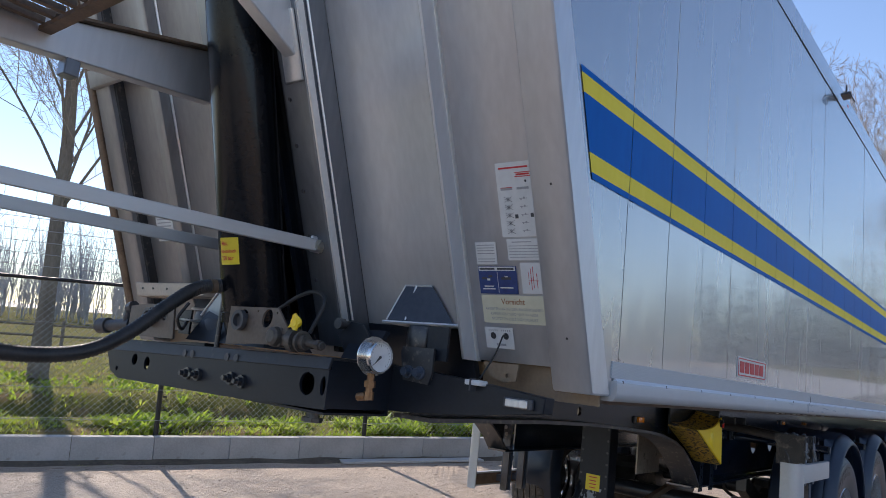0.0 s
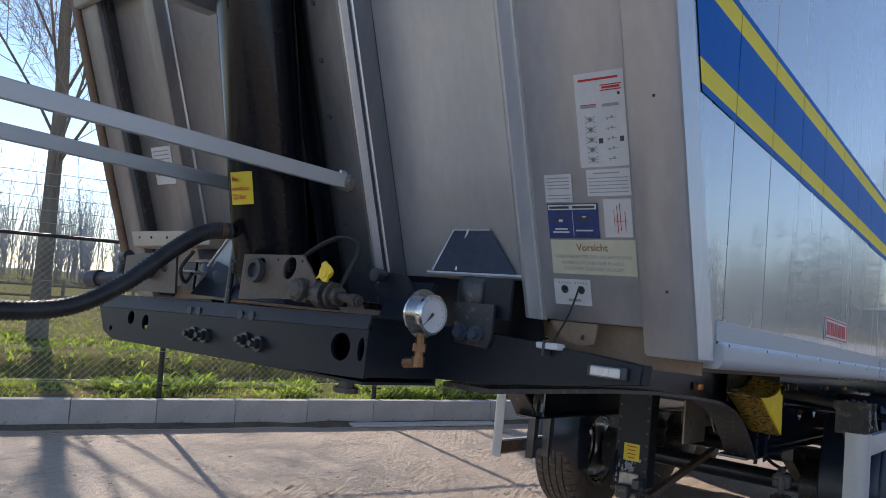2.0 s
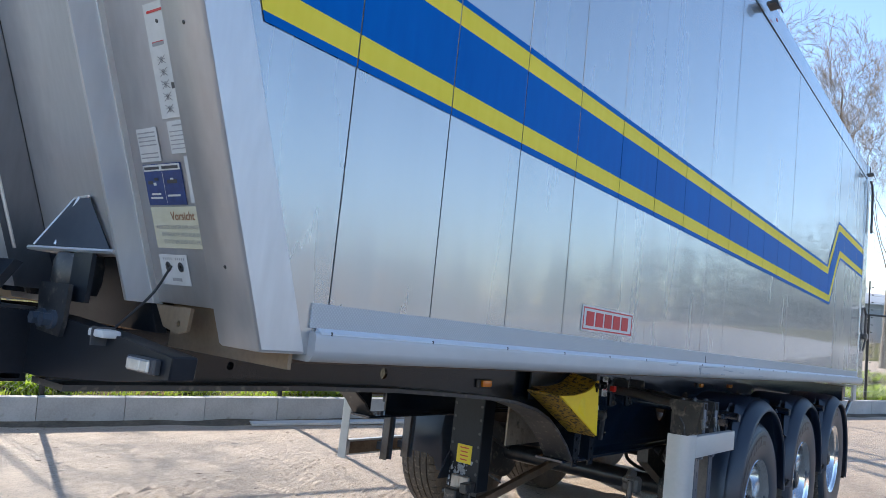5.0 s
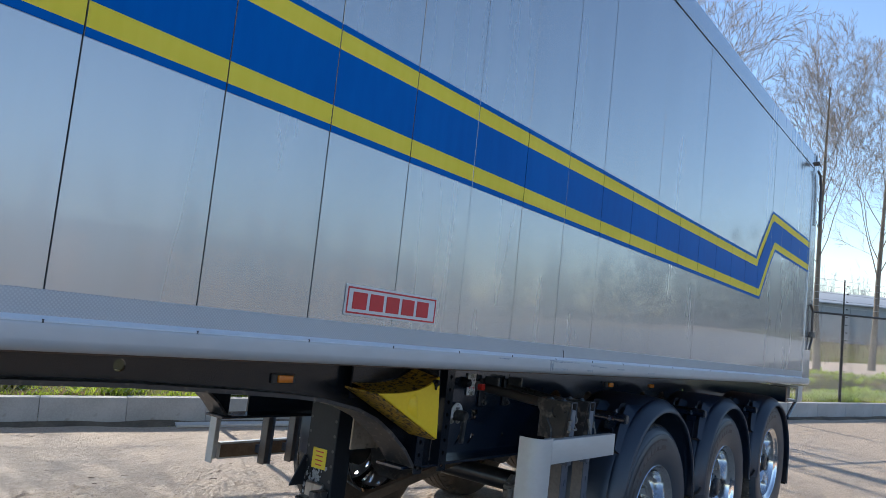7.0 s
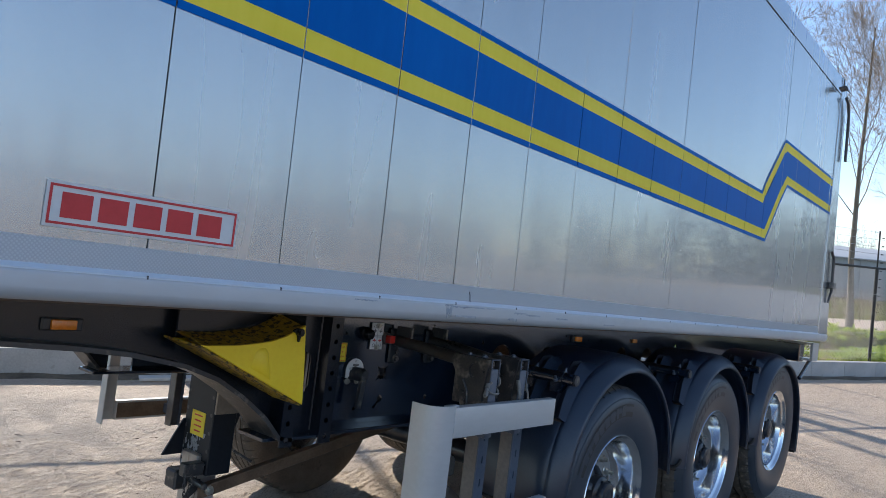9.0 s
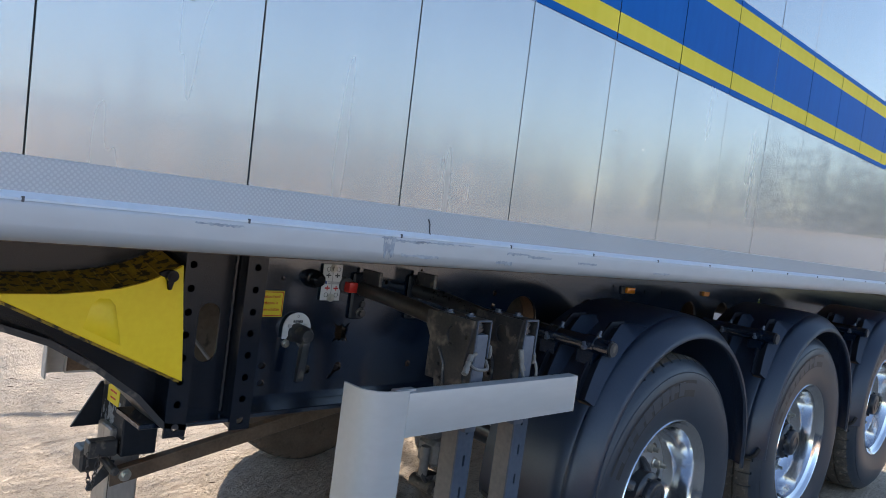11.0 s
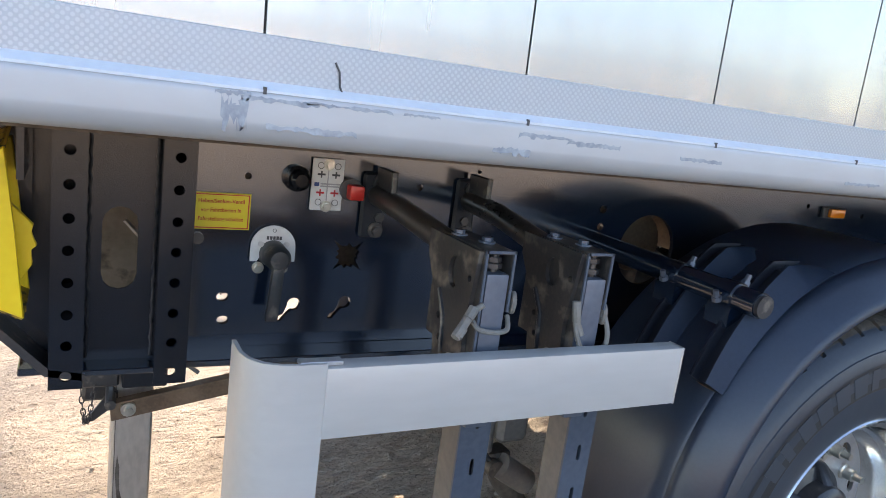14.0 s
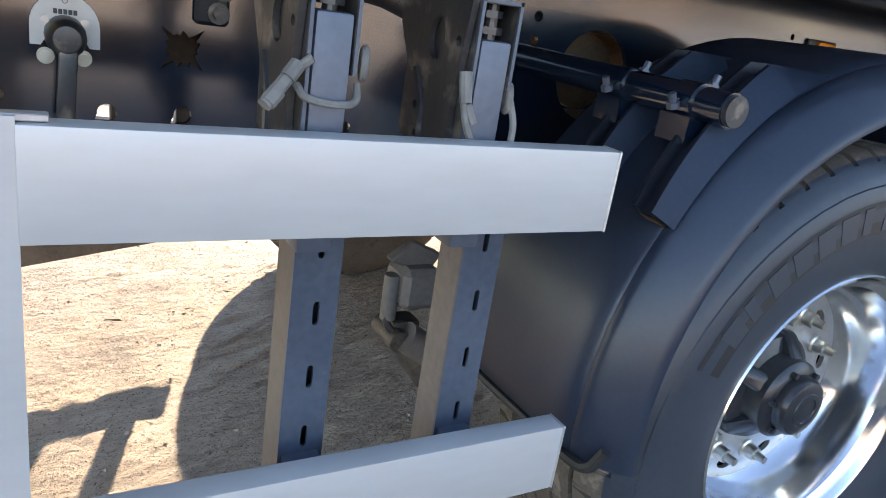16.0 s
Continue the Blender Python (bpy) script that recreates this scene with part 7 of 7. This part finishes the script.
def blades(n, s0, s1, v0, v1, h0, h1, mt, name, label, seed, clump=0.5):
    r = random.Random(seed)
    verts, faces = [], []
    while len(faces) < n:
        s, v = r.uniform(s0, s1), v0 + (v1 - v0) * r.random() ** 1.3
        if noise.noise((s * 1.1, v * 1.6, seed)) < clump - 0.55 and r.random() < 0.8:
            continue
        z = bank_z(v)
        big = 0.6 + max(0, noise.noise((s * 0.7, v, seed + 4))) * 1.2
        for _ in range(5):
            a, h, w = r.uniform(0, 6.3), r.uniform(h0, h1) * big, r.uniform(0.005, 0.012)
            c = kp(s + r.gauss(0, 0.03), v + r.gauss(0, 0.03), z - 0.02)
            lean = Vector((math.cos(a), math.sin(a), 0)) * h * r.uniform(0.15, 0.7)
            sd = Vector((-math.sin(a), math.cos(a), 0)) * w
            b = len(verts)
            mid = c + lean * 0.4 + Vector((0, 0, h * 0.65))
            verts += [c - sd, c + sd, mid + sd * 0.8, mid - sd * 0.8, c + lean + Vector((0, 0, h))]
            faces += [(b, b + 1, b + 2, b + 3), (b + 3, b + 2, b + 4)]
    me = bpy.data.meshes.new(name)
    me.from_pydata(verts, [], faces)
    me.materials.append(mt)
    tagged(new(name, me), label, "grass", "", "stuff")


blades(40000, -3, 28, 0.22, 1.9, 0.04, 0.13, M_GRASS, "grass", "fresh green grass tufts along the kerb", 3, 0.5)
blades(26000, -3, 28, 0.3, 8.0, 0.04, 0.10, M_DRYG, "dry_grass", "short dry grass on the bank", 8, 0.3)
blades(46000, -6, 28, 3.6, 22.0, 0.07, 0.2, M_DRYG, "meadow_grass", "tufts of olive meadow grass", 15, 0.45)
blades(24000, -6, 28, 3.9, 16.0, 0.06, 0.14, M_GRASS, "meadow_grass", "fresh green grass in the meadow", 19, 0.75)
blades(9000, -2, 20, -0.16, 0.02, 0.01, 0.040, M_DRYG, "kerb_weeds", "thin dry weeds at the foot of the kerb", 12, 0.6)

def weeds(n, s0, s1, v0, v1, name, label, seed):
    """Low clumps of broad leaves."""
    r = random.Random(seed)
    verts, faces = [], []
    for _ in range(n):
        s, v = r.uniform(s0, s1), v0 + (v1 - v0) * r.random()
        if noise.noise((s * 0.9, v * 1.2, seed)) < -0.02:
            continue
        c0, big = kp(s, v, bank_z(v)), r.uniform(0.6, 1.3) * (1 + 0.7 * max(0, noise.noise((s * 0.6, v, 2))))
        for _ in range(r.randint(7, 13)):
            a, ln, w = r.uniform(0, 6.3), r.uniform(0.06, 0.15) * big, r.uniform(0.010, 0.024) * big
            out, sd = Vector((math.cos(a), math.sin(a), 0)), Vector((-math.sin(a), math.cos(a), 0))
            rise = r.uniform(0.35, 1.3)
            p0 = c0 + out * 0.015
            p1 = p0 + out * ln * 0.4 + Vector((0, 0, ln * 0.55 * rise))
            p2 = p0 + out * ln * 0.75 + Vector((0, 0, ln * 0.85 * rise))
            p3 = p0 + out * ln + Vector((0, 0, ln * 0.70 * rise))
            b = len(verts)
            verts += [p0, p1 - sd * w, p1 + sd * w, p2 - sd * w * 0.9, p2 + sd * w * 0.9, p3]
            faces += [(b, b + 2, b + 1), (b + 1, b + 2, b + 4, b + 3), (b + 3, b + 4, b + 5)]
    me = bpy.data.meshes.new(name)
    me.from_pydata(verts, [], faces)
    me.materials.append(M_WEED)
    tagged(new(name, me), label, "weeds", "", "stuff")


M_WEED = leafy("fresh_weed_leaves", (0.27, 0.41, 0.03), (0.50, 0.58, 0.09))
weeds(3400, -3, 28, 0.40, 1.15, "weeds", "clumps of fresh broad-leaved weeds behind the kerb", 61)
weeds(1800, -4, 28, 3.9, 7.5, "ditch_weeds", "low green weeds beyond the ditch", 62)

# chain-link fence on the kerb line
FV = 0.24
posts_s = [-3.5, -1.05, 1.44, 3.915, 6.57, 9.01, 11.45, 13.9, 16.34, 18.78, 21.2, 23.7, 26.2, 28.6]
fence = thing("fence", "black chain-link fence with barbed wire above", "fence", Matrix.Translation(kp(3.9, FV)), "", "structure")
FI = fence.matrix_basis.inverted()


def fpart(name, bm, mt, label="", parent=None):
    return part(name, moved(bm, FI), mt, parent or fence, label)


for s in posts_s:
    po = fpart("fence_post", sweep([kp(s, FV, 0.0), kp(s, FV, 2.02)], 0.03, 10), M_FENCE)
    part("post_extension", moved(sweep([kp(s, FV, 2.02), kp(s, FV, 2.72)], 0.014, 8), FI), M_FENCE, po)
    for k in range(15):
        part("insulator", moved(rod(kp(s + 0.028, FV - 0.04, 0.42 + 0.155 * k), kp(s + 0.075, FV - 0.04, 0.42 + 0.155 * k), 0.011, 6), FI), M_FENCE, po)
fpart("top_rail", sweep([kp(s, FV, 2.02) for s in posts_s], 0.021, 8), M_FENCE)


def wires(s0, s1, z0, z1, step, r, v):
    """Two layers of slanting wires."""
    verts, faces = [], []
    h = z1 - z0
    n = int((s1 - s0 + h) / step)
    for lean in (1, -1):
        for k in range(n):
            a = s0 - (h if lean > 0 else 0) + k * step
            p, q = [a, z0], [a + lean * h, z1]
            lo, hi = max(s0, min(p[0], q[0])), min(s1, max(p[0], q[0]))
            if hi - lo < 0.01:
                continue
            f = lambda s: z0 + (s - a) * lean
            e0, e1 = (lo, f(lo)), (hi, f(hi))
            b = len(verts)
            for (s, z) in (e0, e1):
                c = kp(s, v + 0.002 * lean, z)
                verts += [FI @ (c + Vector((0, 0, r))), FI @ (c + KE * r), FI @ (c - KE * r * 0.6 + KN * r)]
            faces += [(b, b + 1, b + 4, b + 3), (b + 1, b + 2, b + 5, b + 4), (b + 2, b, b + 3, b + 5)]
    me = bpy.data.meshes.new("chain_link_mesh")
    me.from_pydata(verts, [], faces)
    me.materials.append(M_WIRE)
    ob = new("chain_link_mesh", me)
    ob.parent = fence
    return ob


for a, b in zip(posts_s, posts_s[1:]):
    wires(a, b, 0.30, 2.0, 0.075, 0.0029, FV)
for k in range(5):
    fpart("barbed_wire", sweep([kp(s, FV, 2.16 + 0.135 * k - 0.01 * (i % 2)) for i, s in enumerate(posts_s)], 0.0035, 4), M_WIRE)
for k in range(4):
    fpart("tension_wire", sweep([kp(s, FV - 0.05, 0.45 + 0.36 * k) for s in posts_s], 0.0025, 4), M_WIRE)


# ---- bare trees ----
def branches(seed, height, trunk_r, levels, split, n_side=(8, 5, 4, 3), droop=0.0, lean=(0, 0), low=0.22, thin=0.0035, full=0.10):
    """A tapered trunk with limbs and twigs: lists of vertices and faces, thick parts first."""
    r = random.Random(seed)
    verts, faces, mats = [], [], []

    def limb(p, d, length, rad, lev):
        nseg = (9, 6, 4, 3, 2)[min(lev, 4)]
        ns = n_side[min(lev, len(n_side) - 1)]
        ring_prev = None
        kids = []
        pos, dv = p.copy(), d.normalized()
        for i in range(nseg + 1):
            t = i / nseg
            rr = rad * (1 - 0.82 * t) if lev else rad * (1 - 0.80 * t) * (1.25 if i == 0 else 1)
            u = dv.orthogonal().normalized()
            w = dv.cross(u)
            b = len(verts)
            for k in range(ns):
                a = 2 * math.pi * k / ns
                verts.append(pos + (u * math.cos(a) + w * math.sin(a)) * max(rr, thin))
            if ring_prev is not None:
                for k in range(ns):
                    faces.append((ring_prev + k, ring_prev + (k + 1) % ns, b + (k + 1) % ns, b + k))
                    mats.append(0 if lev < 2 else 1)
            ring_prev = b
            if i < nseg:
                kids.append((pos.copy(), dv.copy(), t, rr))
                wob = Vector((r.gauss(0, 1), r.gauss(0, 1), r.gauss(0, 0.5))) * (0.035 if lev == 0 else 0.13)
                dv = (dv + wob + Vector((0, 0, 0.10 if lev else 0.02 - droop))).normalized()
                pos = pos + dv * (length / nseg)
        if lev >= levels:
            return
        n = split[lev]
        for j in range(n):
            t = low + (1 - low) * (j + r.random() * 0.8) / n if lev == 0 else 0.18 + 0.8 * (j + r.random()) / n
            i = min(int(t * nseg), nseg - 1)
            bp, bd, bt, br = kids[i]
            f = t * nseg - i
            if i + 1 < len(kids):
                bp = bp.lerp(kids[i + 1][0], f)
            az = j * 2.4 + r.uniform(-0.6, 0.6)
            o = bd.orthogonal().normalized()
            sdv = (Matrix.Rotation(az, 3, bd) @ o)
            ang = r.uniform(0.38, 0.75) if lev == 0 else r.uniform(0.40, 0.9)
            nd = bd * math.cos(ang) + sdv * math.sin(ang)
            ln = length * ((0.52 - full) * (1.15 - t) + full) if lev == 0 else length * r.uniform(0.32, 0.55)
            limb(bp, nd, ln, max(br * (0.22 if lev == 0 else 0.38), 0.004), lev + 1)

    limb(Vector((0, 0, -0.1)), Vector((lean[0], lean[1], 1)), height, trunk_r, 0)
    return verts, faces, mats


def tree_meshes(seed, *a, **k):
    verts, faces, mats = branches(seed, *a, **k)
    out = []
    for want, nm, mt in ((0, "trunk", M_BARK), (1, "crown", M_TWIG)):
        fs = [f for f, m_ in zip(faces, mats) if m_ == want]
        used = sorted({i for f in fs for i in f})
        remap = {i: j for j, i in enumerate(used)}
        me = bpy.data.meshes.new(nm)
        me.from_pydata([verts[i] for i in used], [], [tuple(remap[i] for i in f) for f in fs])
        me.materials.append(mt)
        me.shade_smooth()
        out.append((nm, me))
    return out


KIND = [tree_meshes(11, 15.0, 0.185, 4, (24, 12, 10, 6), lean=(0.04, 0.0), low=0.15, thin=0.0045), tree_meshes(23, 16.5, 0.215, 4, (20, 9, 6, 4), low=0.16), tree_meshes(37, 15.5, 0.20, 4, (22, 8, 6, 4), low=0.2, lean=(0.0, 0.03)),
        tree_meshes(53, 11.8, 0.135, 4, (18, 9, 6, 4), low=0.30, thin=0.005, full=0.20), tree_meshes(67, 11.2, 0.125, 4, (17, 9, 6, 4), low=0.34, thin=0.005, full=0.21, lean=(0.02, -0.02))]
for k, (s, v, sc, turn) in enumerate([(2.3, 7.8, 1.0, 0), (7.6, 8.3, 1.05, 70), (13.0, 8.6, 0.95, 150), (18.6, 8.7, 1.05, 200), (24.4, 9.0, 1.0, 290), (30.6, 8.9, 1.0, 40), (35.7, 9.9, 1.02, 120), (41.0, 10.3, 0.95, 250), (47.0, 10.6, 1.0, 330), (53, 11, 1.05, 20), (60, 11.5, 1.0, 90), (-5.5, 8.2, 1.0, 310)]):
    tr = thing("bare_tree", "tall bare tree in early spring with thin twigs", "tree", Matrix.Translation(kp(s, v, 0.18)) @ pose(0, 0, 0, 0, 0, turn) @ Matrix.Scale(sc, 4), "trees along the meadow")
    for nm, me in KIND[0 if k in (0, 11) else 1 + k % 2 if k < 3 else 3 + k % 2]:
        part(nm, None, None, tr, data=me)


# woods far off: many thin bare trees, haze put into their colour
def far_wood(n, place, h0, h1, name, label, seed, mt, spread=0.5):
    r = random.Random(seed)
    verts, faces = [], []
    for _ in range(n):
        c = place(r)
        h = r.uniform(h0, h1)
        for j in range(7):
            t0 = r.uniform(0.0, 0.25) if j else 0
            a = r.uniform(0, 6.3)
            d = Vector((math.cos(a), math.sin(a), 0)) * h * spread * r.uniform(0.15, 0.6) * (1 if j else 0.1)
            p0 = c + Vector((0, 0, h * t0))
            p1 = c + d + Vector((0, 0, h * r.uniform(0.6, 1.0)))
            sub = [(p0, p1, 0.0055 * h)]
            for q in range(6):
                f = r.uniform(0.3, 1.0)
                s0 = p0.lerp(p1, f)
                e = s0 + Vector((r.gauss(0, 1), r.gauss(0, 1), r.uniform(0.2, 1.5))) * h * 0.085
                sub.append((s0, e, 0.0026 * h))
            for s0, e, w in sub:
                b = len(verts)
                sd = Vector((1, 0.45, 0)).normalized() * w
                sd2 = Vector((-0.45, 1, 0)).normalized() * w
                verts += [s0 - sd, s0 + sd, s0 + sd2, e]
                faces += [(b, b + 1, b + 3), (b + 1, b + 2, b + 3), (b + 2, b, b + 3)]
    me = bpy.data.meshes.new(name)
    me.from_pydata(verts, [], faces)
    me.materials.append(mt)
    tagged(new(name, me), label, "trees", "", "stuff")


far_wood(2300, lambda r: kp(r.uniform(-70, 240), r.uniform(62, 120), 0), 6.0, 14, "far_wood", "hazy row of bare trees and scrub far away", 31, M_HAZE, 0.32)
far_wood(900, lambda r: kp(r.uniform(10, 95), r.uniform(10.5, 34), 0.15), 0.7, 2.0, "scrub", "bare brown scrub beyond the fence", 37, M_TWIG, 0.7)
# wooden paddock fence in the meadow
pad = thing("paddock_fence", "weathered wooden paddock fence in the meadow", "fence", Matrix.Translation(kp(0, 21.5)))
PI_ = pad.matrix_basis.inverted()
for k in range(-5, 9):
    part("fence_post", moved(sweep([kp(2.4 * k, 21.5, 0), kp(2.4 * k, 21.5, 1.15)], 0.06, 6), PI_), M_WOOD, pad)
for z in (0.55, 0.95):
    for k in range(-5, 8):
        part("fence_rail", moved(sweep([kp(2.4 * k, 21.5, z), kp(2.4 * k + 2.4, 21.5, z + 0.02 * (k % 2))], 0.045, 5), PI_), M_WOOD, pad)
# long grey hall past the trees
hall = thing("long_hall", "long low grey hall far behind the trees", "building", Matrix.Translation(kp(95, 42)) @ Matrix.Rotation(math.atan2(KE.y, KE.x) - 0.25, 4, "Z"))
part("wall", box(-45, 45, 0, 20, 0, 4.6), M_HALL, hall)
part("roof", prism([(0 - 0.5, 4.6), (10, 6.4), (20.5, 4.6), (20.5, 4.75), (10, 6.55), (-0.5, 4.75)], "x", -45.5, 45.5), M_HALL, hall)
for k in range(22):
    part("wall_rib", box(-44 + 4 * k, -43.8 + 4 * k, -0.06, 0.0, 0, 4.6), M_HALL, hall)
# a board left at the foot of the kerb
bd = thing("loose_board", "dusty white board lying along the kerb", "board", None)
a, b = Vector((5.50, 5.80, 0)), Vector((7.40, 4.98, 0))
d = (b - a).normalized()
n2 = Vector((-d.y, d.x, 0))
part("plank", bevelled(solid([a - n2 * 0.02, b - n2 * 0.02, b + n2 * 0.16, a + n2 * 0.16, a - n2 * 0.02 + Vector((0, 0, 0.03)), b - n2 * 0.02 + Vector((0, 0, 0.03)), b + n2 * 0.16 + Vector((0, 0, 0.03)), a + n2 * 0.16 + Vector((0, 0, 0.03))], HEX), 0.004), M_BOARD, bd)

bag = thing("black_bag", "crumpled black plastic bag on the board by the kerb", "bag", None)
bm = bmesh.new()
bmesh.ops.create_icosphere(bm, subdivisions=3, radius=1.0)
for v in bm.verts:
    q = v.co.copy()
    k_ = 1 + 0.45 * noise.noise(q * 1.7) + 0.22 * noise.noise(q * 4.3)
    v.co = Vector((q.x * 0.30 * k_, q.y * 0.12 * k_, max(-0.02, q.z * 0.11 * k_ + 0.03)))
part("sack", moved(bm, Matrix.Translation((7.50, 5.50, 0.05)) @ Matrix.Rotation(math.atan2(KE.y, KE.x), 4, "Z")), M_INK, bag, angle=30)
# dry sticks and dark crumbs on the paving
rs = random.Random(14)
verts, faces = [], []
for _ in range(520):
    x, y = rs.uniform(-1.0, 11.0), 1.6 + 5.6 * rs.random() ** 0.6
    if (K0 - Vector((x, y, 0))).dot(KN) < 0.2:
        continue
    a, ln, w = rs.gauss(-0.42, 0.7), rs.uniform(0.008, 0.032) * (2.4 if rs.random() < 0.04 else 1), rs.uniform(0.0015, 0.004)
    z = rough_z(x, y)
    d, sd = Vector((math.cos(a), math.sin(a), 0)) * ln, Vector((-math.sin(a), math.cos(a), 0)) * w
    c, b = Vector((x, y, z - 0.002)), len(verts)
    verts += [c - d - sd, c + d - sd, c + d + sd, c - d + sd, c - d * 0.8 + Vector((0, 0, w * 1.6)), c + d * 0.8 + Vector((0, 0, w * 1.6))]
    faces += [(b, b + 1, b + 5, b + 4), (b + 3, b + 4, b + 5, b + 2), (b, b + 4, b + 3), (b + 1, b + 2, b + 5)]
me = bpy.data.meshes.new("dry_sticks")
me.from_pydata(verts, [], faces)
me.materials.append(M_RUST)
tagged(new("dry_sticks", me), "dry sticks and dark crumbs lying on the paving", "debris", "", "stuff")

# the open side of the yard, seen in the polished wall: evergreens, a low shed row
r = random.Random(77)
verts, faces = [], []
for k in range(230):
    x, y = -70 + 1.75 * k + r.uniform(-0.7, 0.7), -46 + r.uniform(-4, 4)
    if x < 16 and r.random() < 0.8:
        continue
    grow = 1 + max(0.0, x - 70) / 75
    h = (r.uniform(4.4, 7.6) if r.random() < 0.6 else r.uniform(7.6, 11.0)) * grow
    w = h * r.uniform(0.12, 0.2)
    for j in range(70):
        t = r.random() ** 0.8
        rad = w * (1 - t) * r.uniform(0.5, 1.0)
        a = r.uniform(0, 6.3)
        c = Vector((x + rad * math.cos(a), y + rad * math.sin(a), h * t))
        q = (0.30 + 0.5 * (1 - t)) * (0.6 + 0.5 * grow)
        b = len(verts)
        for _ in range(3):
            verts.append(c + Vector((r.gauss(0, 1), r.gauss(0, 1), r.gauss(0, 1.3))) * q * 0.6)
        faces.append((b, b + 1, b + 2))
me = bpy.data.meshes.new("evergreen_row")
me.from_pydata(verts, [], faces)
me.materials.append(M_DARK)
tagged(new("evergreen_row", me), "row of evergreens across the yard, haze-grey in colour", "trees", "", "stuff")
M_SHED = surface("brown_brick_wall", (0.44, 0.30, 0.205), (0.53, 0.37, 0.26), 0.8, 0.0, 0.4, 6, 0.0)
shed = thing("low_shed", "long low brown brick shed across the yard", "building", Matrix.Translation((-4, -50, 0)))
part("wall", box(-70, 70, -10, 0, 0, 4.2), M_SHED, shed)
part("roof", prism([(0.4, 4.2), (-5, 5.4), (-10.4, 4.2)], "x", -70.4, 70.4), M_DARK, shed)

# out of view: added to darken what the main beam mirrors low down
M_LANE = surface("dark_asphalt", (0.055, 0.057, 0.060), (0.08, 0.082, 0.085), 0.9, 0.0, 0.4, 6, 0.2)
tagged(part("asphalt_lane", box(-90, 160, -6.5, -1.9, -0.05, 0.012), M_LANE, None, "dark asphalt lane beside the trailer, out of view"), "", "paving", "", "structure")
# likewise unseen, added to grey the wall's reflection near the tail
M_APRON = surface("pale_concrete_apron", (0.30, 0.305, 0.315), (0.38, 0.385, 0.39), 0.9, 0.0, 0.4, 6, 0.2)
tagged(part("concrete_apron", box(17, 160, -30, -6.6, -0.05, 0.014), M_APRON, None, "pale concrete apron past the trailer's tail, out of view"), "", "paving", "", "structure")
